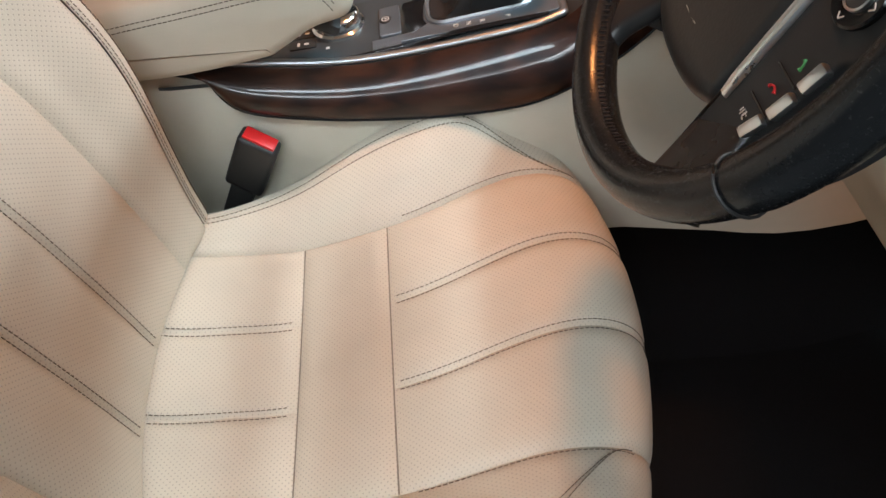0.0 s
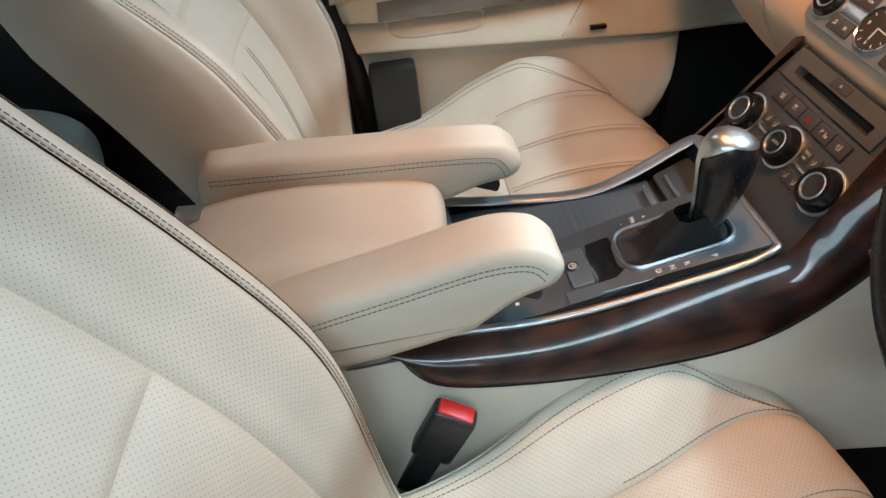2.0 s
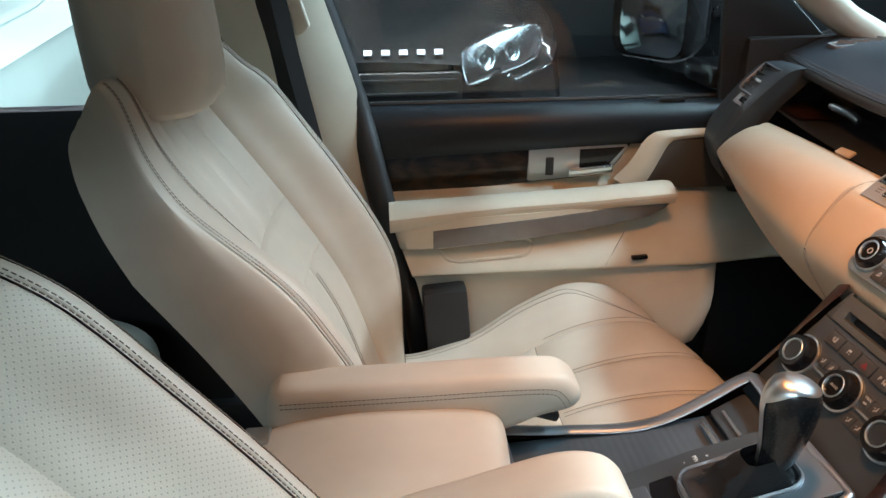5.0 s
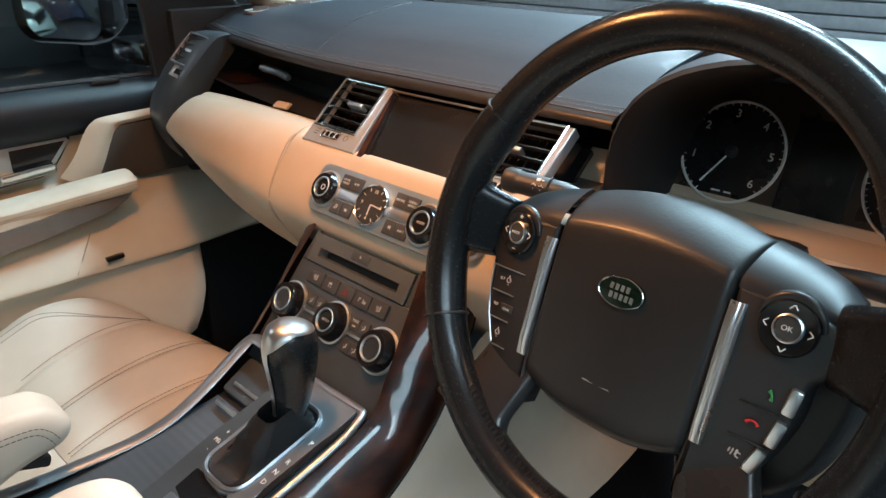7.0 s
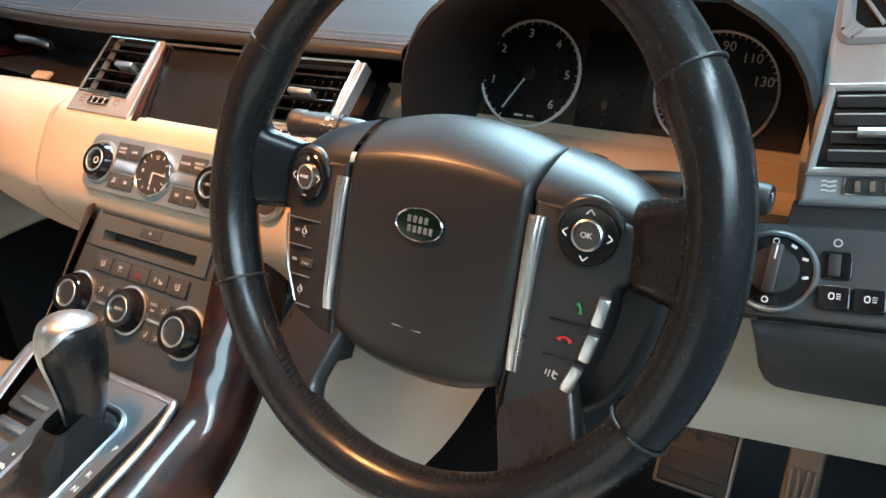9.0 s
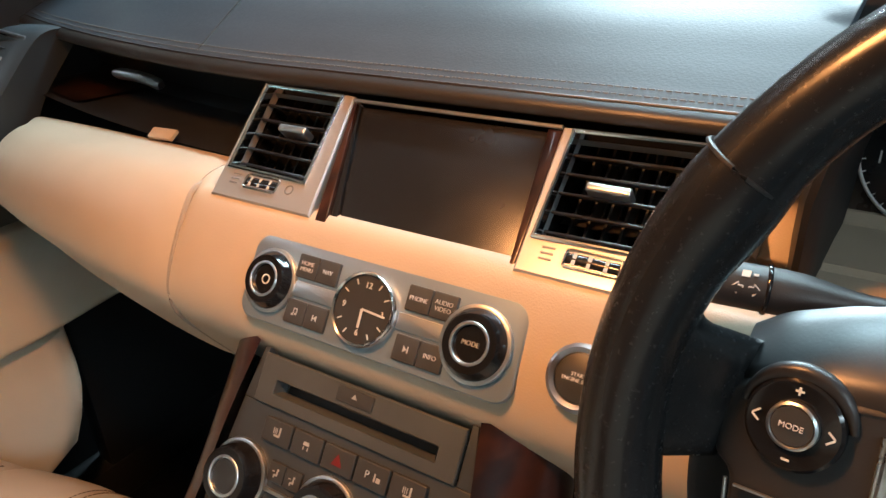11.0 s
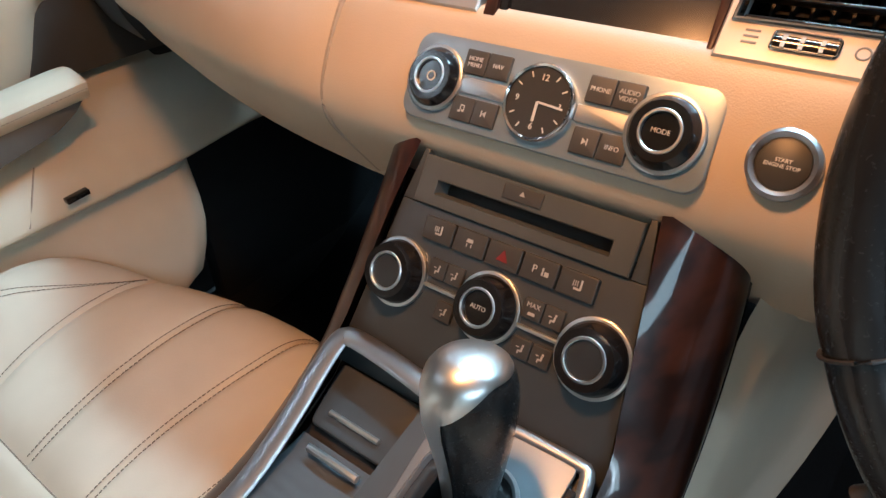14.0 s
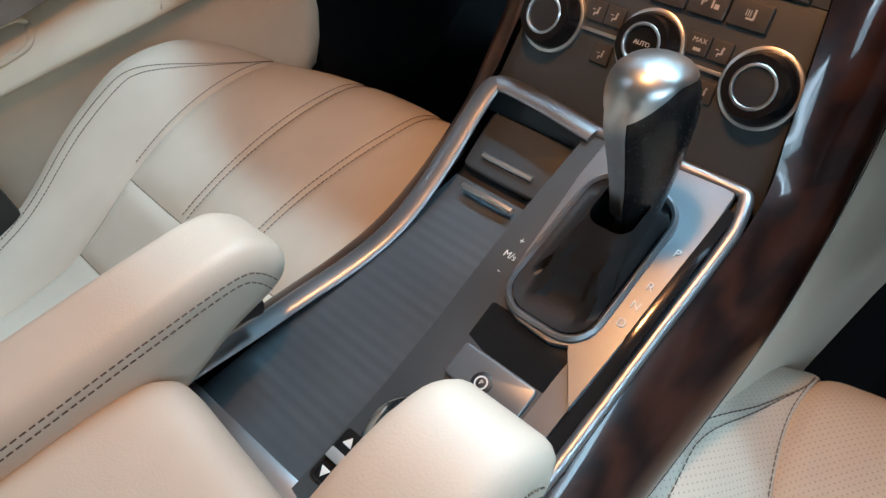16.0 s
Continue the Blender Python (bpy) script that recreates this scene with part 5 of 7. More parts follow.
    for s in (-1, 1):
        for u, n in ((-0.0745, 2), (-0.1005, 1 if s < 0 else 2)):
            for k in range(n):
                r = s * (0.0315 + 0.0148 * k)
                m = B @ pose(r, u, 0)
                b = slab("small_switch", m, outline(0.0142, 0.0135, 0.001), -0.001, 0.0026, M["button"], root, "", 0.0008)
                if s > 0 and k == 0 and u > -0.09:
                    lettering("switch_text", "MAX", m @ pose(0, 0.0025, 0.0028), 0.0046, M["dimprint"], b)
                    bars("switch_mark", m @ pose(0, -0.003, 0.0028), [(0, 0, 0.005, 0.002)], M["dimprint"], b)
                else:
                    bars("switch_mark", m @ pose(0, 0, 0.0028), [(0.0018, 0.0022, 0.0013, 0.0013), (0.0014, -0.0002, 0.0012, 0.0030), (0.0002, -0.0016, 0.0030, 0.0010), (-0.0010, -0.0028, 0.0008, 0.0016), (-0.0020, 0.0006, 0.0020, 0.0006)], M["dimprint"], b)
        slab("chrome_bar", B @ pose(s * 0.039, -0.0875, 0), outline(0.032, 0.0026, 0.001), -0.001, 0.0030, M["satin"], root, "", 0.0006)


M["cdgrey"] = plastic("warm_grey_plastic", (0.066, 0.073, 0.073), 0.38, 1300.0, 0.08)
M["slotin"] = plastic("slot_black", (0.006, 0.005, 0.004), 0.6)
M["darkred"] = plastic("dark_red_print", (0.16, 0.012, 0.012), 0.5)
M["display"] = plastic("blue_grey_display", (0.03, 0.036, 0.042), 0.18, 900.0, 0.02)
stack()


# ---------- steering wheel and instruments ----------
WM = Matrix(((-0.069, 0.3338, -0.9401, -0.0055), (-0.9973, 0.0, 0.0732, -0.3525), (0.0244, 0.9426, 0.3329, 0.7419), (0, 0, 0, 1)))


def wp(x, y, z=0.0):
    return WM @ Vector((x, y, z))


def steering_wheel():
    root = thing("steering_wheel", "worn black leather steering wheel with chrome trim bars", "steering wheel", at=wp(0, 0))
    R, rc = 0.1702, Vector((0.0145, 0.0055, 0.026))
    n, m = 144, 20

    def rim_point(a, q, ra, rb):
        return wp(rc.x + (R + ra * math.cos(q)) * math.cos(a), rc.y + (R + ra * math.cos(q)) * math.sin(a), rc.z + rb * math.sin(q))

    rows = []
    for i in range(n + 1):
        a = 2 * math.pi * i / n
        deg = math.degrees(a)
        # hand grips: thicker between the joints, with a thumb swelling at their upper ends
        grip = 0.0009 * (smooth01(-30, -24, (deg + 180) % 360 - 180) * smooth01(36, 30, (deg + 180) % 360 - 180) + smooth01(145, 151, deg) * smooth01(207, 201, deg))
        thumb = 0.0035 * (math.exp(-((deg - 30) / 9) ** 2) + math.exp(-((deg - 151) / 9) ** 2))
        rows.append([rim_point(a, q, 0.0155 + grip + thumb * max(0.0, -math.cos(q)), 0.0175 + grip + 0.4 * thumb) for q in (2 * math.pi * k / m for k in range(m))])
    rim = grid("rim", rows, M["wheelhide"], root, "worn black leather rim", closed=True)
    for deg in (147, 34, 206, -29):
        a = radians(deg)
        path = [rim_point(a, q, 0.0168, 0.0188) for q in (2 * math.pi * k / 20 for k in range(20))]
        tube("rim_joint", path, 0.0010, M["black"], rim, n=6, closed=True, up=WM.to_3x3() @ Vector((math.cos(a), math.sin(a), 0.2)))
    # inner stitching of the lower rim
    rows = []
    for k in range(52):
        a = radians(228 + 84 * k / 51)
        rows.append([rim_point(a + d, math.pi + z, 0.0160, 0.0180) for d, z in ((0, -0.15), (0.012, -0.55))])
    stitches("rim_stitching", rows, M["boothide"], rim, 0.005, 0.001, 0.0007)

    def spoke(p0, w0, z0, p1, w1, z1, mat, th=0.010):
        a, b = Vector(p0), Vector(p1)
        d = (b - a).normalized()
        s = Vector((-d.y, d.x))
        rows = []
        for k in range(13):
            f = k / 12
            c = a.lerp(b, f)
            w = (w0 + (w1 - w0) * f) * (1 + 3.4 * max(0, f - 0.66) ** 2)
            z = z0 + (z1 - z0) * f
            pts = outline(w, th * 2, th * 0.9, 4)
            rows.append([wp(c.x + s.x * u, c.y + s.y * u, z + v) for u, v in pts])
        return grid("spoke", rows, mat, root, "", closed=True, caps=True)

    hx = 0.0065
    for sg in (-1, 1):
        spoke((hx + sg * 0.1285, 0.010), 0.050, -0.006, (rc.x + sg * 0.161, 0.014), 0.060, rc.z - 0.002, M["wheelhide"], 0.011)
        spoke((hx + sg * 0.084, -0.080), 0.054, -0.002, (rc.x + sg * 0.104, -0.136), 0.056, rc.z - 0.004, M["wheelgloss"], 0.009)
    for sg in (-1, 1):
        q = spline([(hx + sg * x, y, 0) for x, y in ((0.07, 0.02), (0.135, 0.015), (0.146, -0.02), (0.134, -0.07), (0.108, -0.097), (0.07, -0.09), (0.07, 0.02))], 40)[:-1]
        pts = [(p.x, p.y) for p in q]
        slab("back_cover", WM, pts if sg < 0 else pts[::-1], -0.040, -0.012, M["black"], root, "", 0.006)

    # air bag pad: a domed face that folds back over a soft crease
    def crease(u):
        return 0.0385 - 0.0065 * u * u

    rows = []
    us = [math.copysign(1 - (1 - abs(k) / 18) ** 1.6, k) for k in range(-18, 19)]

    def side(u):
        return max(0.0, (abs(u) - 0.90) / 0.10)

    for f in (-0.02, 0.0, 0.010, 0.03, 0.07, 0.15, 0.30, 0.50, 0.70, 0.85, 0.93, 0.965, 1.0):
        row = []
        for u in us:
            low = -0.1020 + 0.0165 * abs(u) ** 2.6
            y = low + (crease(u) - low) * max(f, 0.0)
            fall = 0.010 * max(0.0, 1 - max(f, 0.0) / 0.07) ** 2 + (0.016 if f < 0 else 0)
            z = 0.0135 + 0.0045 * (1 - u * u) * math.sin(math.pi * min(1, max(f, 0) + 0.1)) - fall - 0.012 * side(u) ** 2.5 - 0.0016 * max(0.0, (f - 0.9) / 0.1) ** 2
            row.append(wp(hx + 0.0695 * u, y, z))
        rows.append(row)
    for f in (0.04, 0.10, 0.22, 0.45, 0.70, 0.90, 0.97, 1.0, 1.0):
        row = []
        for u in us:
            back = 0.0690 - 0.012 * u * u
            y = crease(u) + (back - crease(u)) * (1 - (1 - f) ** 1.25)
            z = 0.0119 - 0.034 * f ** 1.15 - 0.012 * side(u) ** 2.5 * (1 - 0.5 * f)
            row.append(wp(hx + (0.0695 + 0.004 * f) * u, y, z))
        rows.append(row)
    rows.append([p - WM.to_3x3() @ Vector((0, 0.004, 0.016)) for p in rows[-1]])
    pad = grid("airbag_pad", rows, M["padblack"], root, "matt black air bag pad")
    # badge: plain oval with bars
    e = [(0.0182 * math.cos(a), 0.0108 * math.sin(a)) for a in (2 * math.pi * k / 40 for k in range(40))]
    B = WM @ pose(hx - 0.0015, -0.0022, 0.0172)
    badge = slab("badge", B, e, -0.003, 0.0012, M["badge"], pad, "black green oval badge", 0.0006)
    ring("badge_rim", B, e, [(x * 0.93, y * 0.90) for x, y in e], 0, 0.0019, M["chrome"], badge, "", 0.0005)
    for k in range(4):
        bars("badge_mark", B @ pose(-0.0075 + 0.0043 * k, 0.0031, 0.0014, 0, 0, -4), [(0, 0, 0.0026, 0.0042)], M["satin"], badge)
    for k in range(5):
        bars("badge_mark", B @ pose(-0.0068 + 0.0041 * k, -0.0030, 0.0014, 0, 0, -4), [(0, 0, 0.0026, 0.0042)], M["satin"], badge)
    box("pad_mark", WM @ pose(hx - 0.001, -0.0685, 0.0166, 0, 0, 0), (0.0225, 0.0007, 0.0014), M["dimprint"], pad, "", 0)

    for sg in (-1, 1):
        # shoulder that carries the pad's crease on to the rim
        rows = []
        for k in range(15):
            f = k / 14
            x = 0.0705 + 0.063 * f
            cy, cz = 0.0320 - 0.0075 * f, 0.0098 - 0.009 * f * f
            by = interp(f, [(0, 0.0590), (0.4, 0.0535), (0.75, 0.0455), (1, 0.0345)])
            row = [wp(hx + sg * x, cy - 0.006, cz + 0.0006)]
            for j in range(9):
                g = j / 8
                row.append(wp(hx + sg * (x + 0.003 * g), cy + (by - cy) * (1 - (1 - g) ** 1.3), cz - (cz + 0.023) * g ** 1.2))
            row.append(wp(hx + sg * (x + 0.003), by - 0.006, -0.034))
            rows.append(row if k < 14 else [wp(hx + sg * 0.1325, 0.016 + 0.012 * min(1, j / 6), -0.006 - 0.022 * j / 10) for j in range(11)])
        grid("shoulder", rows, M["shoulder"], root, "satin black spoke shoulder")
        # switch panel
        pl = [(0.0705, 0.0275), (0.100, 0.0250), (0.126, 0.0215), (0.132, 0.0120), (0.1315, -0.008), (0.1245, -0.0165), (0.1225, -0.038), (0.1175, -0.057), (0.108, -0.078), (0.100, -0.090), (0.072, -0.112), (0.0675, -0.110), (0.0660, -0.085), (0.0700, 0.0)]
        q = spline([(x, y, 0) for x, y in pl + pl[:1]], 80)[:-1]
        pts = [(hx + sg * p.x, p.y) for p in q]
        if sg > 0:
            pts = pts[::-1]
        rows = []
        for d, z in ((0, -0.016), (0, 0.0080), (0.001, 0.0100), (0.003, 0.0108)):
            ins = inset(pts, d)
            rows.append([wp(x, y, z - 0.12 * max(0, abs(x - hx) - 0.090)) for x, y in ins])
        panel = grid("switch_panel", rows, M["black"], root, "dark grey switch panel", closed=True, caps=True)
        # long chrome bar with fine lengthwise ribs and slanted ends
        bx = hx + sg * 0.0737
        rows = []
        for k in range(9):
            f = k / 8
            y = 0.0175 - 0.0925 * f
            w = 0.0054 - 0.0012 * f
            end = 0.002 if k in (0, 8) else 0.0
            rows.append([wp(bx + w * math.cos(t), y, 0.0100 + (0.0042 - end) * math.sin(t) ** 0.6 + 0.00035 * math.cos(9 * t)) for t in (math.pi * j / 16 for j in range(17))])
        grid("chrome_bar", rows, M["chromeband"], panel, "ribbed chrome bar")
        # five-way pad under a raised arch
        C = WM @ pose(hx + sg * 0.1055, 0.0122, 0.0095, 0, sg * 6, 0)
        p5 = lathe("direction_pad", C, [(0.0001, 0.0), (0.0172, 0.0), (0.0170, 0.0025), (0.0158, 0.0034), (0.0094, 0.0022), (0.0001, 0.0022)], M["gloss"], panel, "", 36)
        lathe("pad_ring", C, [(0.0074, 0.0016), (0.0090, 0.0016), (0.0088, 0.0044), (0.0078, 0.0050), (0.0074, 0.0043)], M["satin"], p5, "satin ring", 30)
        lathe("ok_button", C, [(0.0001, 0.002), (0.0075, 0.002), (0.0072, 0.0044), (0.0001, 0.0050)], M["button"], p5, "", 24)
        arch = [C @ Vector((0.0188 * math.cos(t), 0.0188 * math.sin(t), -0.001)) for t in np.radians(np.linspace(8, 172, 22))]
        tube("pad_arch", arch, [0.0012 + 0.0026 * math.sin(math.pi * k / 21) for k in range(22)], M["shoulder"], panel, "", n=10, up=WM.to_3x3() @ Vector((0, 0, 1)))
        lettering("pad_text", "MODE" if sg < 0 else "OK", C @ pose(0, 0, 0.0054), 0.0030 if sg < 0 else 0.0046, M["white"], p5)
        for deg in (0, 90, 180, 270):
            a = radians(deg)
            if sg < 0 and deg in (90, 270):
                bars("pad_mark", C @ pose(0.0128 * math.cos(a), 0.0128 * math.sin(a), 0.0034), [(0, 0, 0.003, 0.0008)] + ([(0, 0, 0.0008, 0.003)] if deg == 90 else []), M["white"], p5)
            else:
                bm = bmesh.new()
                for t in (-1, 1):
                    rbox(bm, C @ pose(0.0128 * math.cos(a), 0.0128 * math.sin(a), 0.0034, 0, 0, deg) @ pose(0, t * 0.0012, 0, 0, 0, -t * 40), (0.0034, 0.0007, 0.0004), 0)
                part("pad_arrow", bm, M["white"], p5, smooth=False)
    # three chrome paddles with signs
    for k, (x, y, turn, mt) in enumerate(((0.1262, -0.028, -8, "green"), (0.1228, -0.0492, -12, "signred"), (0.1160, -0.069, -20, "white"))):
        box("paddle", WM @ pose(x, y, 0.0080, 0, 18, turn), (0.0072, 0.0168, 0.0075), M["chromeband"], root, "chrome paddle switch", 0.0018)
        sx, sy = ((0.1109, -0.0284), (0.1090, -0.0495), (0.1039, -0.0698))[k]
        if k < 2:
            box("paddle_gap", WM @ pose(0.110 - 0.001 * k, (-0.0383, -0.0595)[k], 0.0098, 0, 0, 0), (0.024, 0.0009, 0.0012), M["gloss"], root, "", 0)
            path = [wp(sx + 0.0042 * math.cos(q), sy - 0.0016 + 0.0042 * math.sin(q), 0.0102) for q in np.linspace(*((-0.35, 1.1) if k == 0 else (0.5, 2.6)), 8)]
            tube("phone_sign", path, [0.0013, 0.0010, 0.0007, 0.0007, 0.0007, 0.0007, 0.0010, 0.0013], M[mt], root, n=6)
        else:
            bars("voice_sign", WM @ pose(sx, sy, 0.0100, 0, 0, -12), [(-0.003, 0, 0.0008, 0.003), (-0.001, 0, 0.0008, 0.0045), (0.0015, 0.001, 0.0012, 0.004), (0.003, 0.0018, 0.0022, 0.0008), (0.003, -0.0012, 0.0022, 0.0008)], M["dimprint"], root)
    for y, x0, x1, txt in ((-0.0175, -0.1147, -0.0835, ""), (-0.0368, -0.1110, -0.0890, "SET"), (-0.0578, -0.1070, -0.0880, "RES"), (-0.0785, -0.0975, -0.0845, "")):
        box("switch_gap", WM @ pose((x0 + x1) / 2, y, 0.0102, 0, 0, 0), (x1 - x0, 0.0008, 0.0014), M["satin"], root, "", 0)
        if txt:
            lettering("switch_text", txt, WM @ pose(-0.1040, y + 0.0105, 0.0104), 0.0030, M["dimprint"], root)
    for x, y in ((-0.0975, -0.0262), (-0.0955, -0.0680)):
        o = [(0.0023 * math.cos(a), 0.0023 * math.sin(a)) for a in (2 * math.pi * k / 16 for k in range(16))]
        ring("cruise_mark", WM @ pose(x, y, 0.0100), o, [(a * 0.72, b * 0.72) for a, b in o], 0, 0.0006, M["dimprint"], root, "", 0.0001)
        bars("cruise_tick", WM @ pose(x, y, 0.0102), [(0.0008, 0.0010, 0.0006, 0.0026), (0, 0.0033, 0.0008, 0.0012), (0, -0.0036, 0.0016, 0.0006)], M["dimprint"], root)
    slab("cancel_key", WM @ pose(-0.0925, -0.0478, 0.0098), outline(0.0125, 0.0062, 0.0012), 0, 0.0012, M["button"], root, "", 0.0004)
    lettering("switch_text", "CAN", WM @ pose(-0.0925, -0.0484, 0.0111), 0.0030, M["dimprint"], root)
    tube("panel_edge", [wp(hx - x - 0.0004, y, 0.0072) for x, y in ((0.1246, -0.0170), (0.1226, -0.038), (0.1177, -0.057), (0.1083, -0.078))], 0.0008, M["satin"], root, "thin silver edge", n=6)
    # column shroud behind
    lathe("column", WM @ pose(0, 0.005, -0.115), [(0.036, 0.0), (0.040, 0.03), (0.040, 0.085), (0.036, 0.10)], M["black"], root, "black column cover", 32)


M["shoulder"] = plastic("soft_black_shoulder", (0.020, 0.020, 0.021), 0.34, 700.0, 0.10)
M["padblack"] = leather("matt_black_pad", (0.016, 0.0155, 0.0155), 0.37, grain=260.0, relief=0.7)
M["padblack"].node_tree.nodes["Principled BSDF"].inputs["Specular IOR Level"].default_value = 0.5
M["wheelgloss"] = plastic("satin_black_spoke", (0.022, 0.021, 0.021), 0.28, 700.0, 0.05)
M["badge"] = plastic("dark_green_enamel", (0.004, 0.010, 0.006), 0.15)
M["chromeband"] = chrome("ribbed_chrome", (0.85, 0.85, 0.86), 0.28)
M["green"] = plastic("green_sign", (0.04, 0.30, 0.08), 0.5)
M["signred"] = plastic("red_sign", (0.45, 0.02, 0.03), 0.5)
steering_wheel()


def stalks():
    for nm, p0, p1, r, lab in (("indicator_stalk", (0.085, -0.30, 0.760), (0.062, -0.193, 0.768), 0.0112, "black indicator stalk with printed arrows"), ("wiper_stalk", (0.10, -0.40, 0.750), (0.084, -0.531, 0.757), 0.0100, "black wiper stalk with round end cap")):
        root = thing(nm, lab, "stalk", "column stalks", at=p0)
        n = 16
        p0, p1 = Vector(p0), Vector(p1)
        path = [p0.lerp(p1, k / n) for k in range(n + 1)]
        tube("stalk_body", path, [0.0062 + (r - 0.0062) * smooth01(0.30, 0.62, k / n) for k in range(n + 1)], M["black"], root, n=18, flat=0.9)
        d = (p1 - p0).normalized()
        m = d.to_track_quat("Z", "Y").to_matrix().to_4x4()
        m.translation = p1
        lathe("end_cap", m, [(r * 0.96, -0.004), (r, -0.002), (r, 0.007), (r * 0.86, 0.010), (r * 0.80, 0.0095), (0.0001, 0.0092)], M["black"], root, "", 28)
        lathe("twist_ring", Matrix.Translation(path[11]) @ m.to_3x3().to_4x4(), [(r * 0.99, -0.001), (r * 1.03, -0.0005), (r * 1.03, 0.0005), (r * 0.99, 0.001)], M["gloss"], root, "", 28)
        # printed signs on the side that faces the seat
        x = d if nm == "indicator_stalk" else -d
        x = -x if nm == "indicator_stalk" else x
        z = Vector((-0.93, 0, 0.36))
        y = z.cross(x).normalized()
        mk = Matrix((x, y, z)).transposed().to_4x4()
        mk.translation = path[12] + z * (r * 0.97)
        if nm == "indicator_stalk":
            for k in (-1, 1):
                tube("arrow", [mk @ Vector(q) for q in ((k * 0.0012, 0.0012, 0), (k * 0.0032, 0.0012, 0), (k * 0.0032, 0.0026, 0), (k * 0.0062, 0, 0), (k * 0.0032, -0.0026, 0), (k * 0.0032, -0.0012, 0), (k * 0.0012, -0.0012, 0), (k * 0.0012, 0.0012, 0))], 0.0004, M["white"], root, n=5)
            bars("stalk_mark", mk @ pose(0.0, 0.0065, -0.0018, -30, 0, 0), [(-0.001, 0, 0.0035, 0.003), (0.003, 0, 0.002, 0.001)], M["white"], root)
        else:
            bars("stalk_mark", mk @ pose(-0.002, 0.002, -0.0004), [(-0.003, 0, 0.003, 0.003), (0.002, 0, 0.003, 0.003)], M["white"], root)
            sign = m @ pose(0, 0, 0.0096)
            tube("wiper_sign", [sign @ Vector((0.0042 * math.cos(q), 0.0042 * math.sin(q), 0)) for q in np.linspace(-0.5, 1.6, 8)], 0.0004, M["white"], root, n=5)


stalks()


def instruments():
    root = thing("instrument_cluster", "dark instrument cluster with two dials under a black hood", "instrument panel", at=(0.29, -0.39, 0.74))
    G = Matrix(((0, 0.381, -0.9245, 0.274), (-1, 0, 0, -0.372), (0, 0.9245, 0.381, 0.775), (0, 0, 0, 1)))
    # hood
    def arch(x, w, h, y0=-0.392, z0=0.715, grow=0.0):
        return [Vector((x + 0.05 * (math.sin(math.pi * k / 24)) * grow, y0 + w * math.cos(math.pi * k / 24), z0 + h * abs(math.sin(math.pi * k / 24)) ** 0.50)) for k in range(25)]
    rows = [arch(0.31, 0.150, 0.140), arch(0.24, 0.155, 0.150), arch(0.172, 0.158, 0.158), arch(0.152, 0.160, 0.162), arch(0.147, 0.163, 0.166), arch(0.152, 0.167, 0.170), arch(0.19, 0.174, 0.176), arch(0.27, 0.178, 0.174), arch(0.40, 0.180, 0.160)]
    grid("hood", rows[:6], M["hoodblack"], root, "black leather instrument hood")
    grid("hood_cover", rows[5:], M["padtop"], root, "black leather hood cover with blue sheen put into its colour")
    slab("dial_plate", G @ pose(0, 0, -0.012), outline(0.33, 0.15, 0.02), -0.004, 0.0, M["gaugeglow"], root, "", 0.001)
    for cx, zero, step, labels in ((-0.0835, 240, -47.5, ("", "1", "2", "3", "4", "5", "6")), (0.0900, 217, -33.4, ("", "30", "50", "70", "90", "110", "130"))):
        C = G @ pose(cx, 0.0, -0.011)
        dial = lathe("dial", C, [(0.0001, 0), (0.051, 0), (0.051, 0.001), (0.0001, 0.001)], M["gaugeface"], root, "black dial with white figures", 56)
        o = [(0.0518 * math.cos(a), 0.0518 * math.sin(a)) for a in (2 * math.pi * k / 72 for k in range(72))]
        ring("dial_ring", C, o, [(x * 0.955, y * 0.955) for x, y in o], 0, 0.004, M["gaugewhite"], dial, "thin silver ring", 0.0008)
        for k, txt in enumerate(labels):
            a = radians(zero + step * k)
            if txt:
                lettering("figure", txt, C @ pose(0.0385 * math.cos(a), 0.0385 * math.sin(a), 0.0014), 0.0115, M["gaugewhite"], dial)
        bm = bmesh.new()
        for k in range(31):
            a = zero + step * 6 * k / 30
            rbox(bm, C @ pose(0.0485 * math.cos(radians(a)), 0.0485 * math.sin(radians(a)), 0.0013, 0, 0, a), (0.0045 if k % 5 == 0 else 0.0025, 0.0008, 0.0004), 0)
        ticks = part("tick_mark", bm, M["gaugewhite"], dial, smooth=False)
        ticks["kind"] = "stuff"
        bm = bmesh.new()
        rbox(bm, C @ pose(0, 0, 0.004, 0, 0, zero - 2) @ Matrix.Translation((0.02, 0, 0)), (0.042, 0.0016, 0.0008), 0)
        part("needle", bm, M["gaugewhite"], dial, "pale needle", smooth=False)
        lathe("needle_cap", C, [(0.006, 0), (0.006, 0.005), (0.0001, 0.006)], M["black"], dial, "", 20)
        bars("unit_mark", C @ pose(0.002, -0.040, 0.0013), [(-0.006, 0, 0.009, 0.0016), (0.006, 0, 0.007, 0.0016)], M["gaugewhite"], dial)
    slab("message_display", G @ pose(0.0, -0.005, -0.012), outline(0.062, 0.10, 0.004), 0, 0.0012, M["screen"], root, "dark message display", 0.0006)
    # ivory shelf below the dials and column cover
    rows = []
    for y in np.linspace(-0.575, -0.205, 20):
        b = 0.075 * smooth01(-0.485, -0.515, y)
        rows.append([(0.10 + b, y, 0.690), (0.105 + b, y, 0.700), (0.13 + b * 0.6, y, 0.712), (0.200, y, 0.716), (0.203, y, 0.713), (0.206, y, 0.713), (0.208, y, 0.7175), (0.262, y, 0.722), (0.266, y, 0.730), (0.30, y, 0.735)])
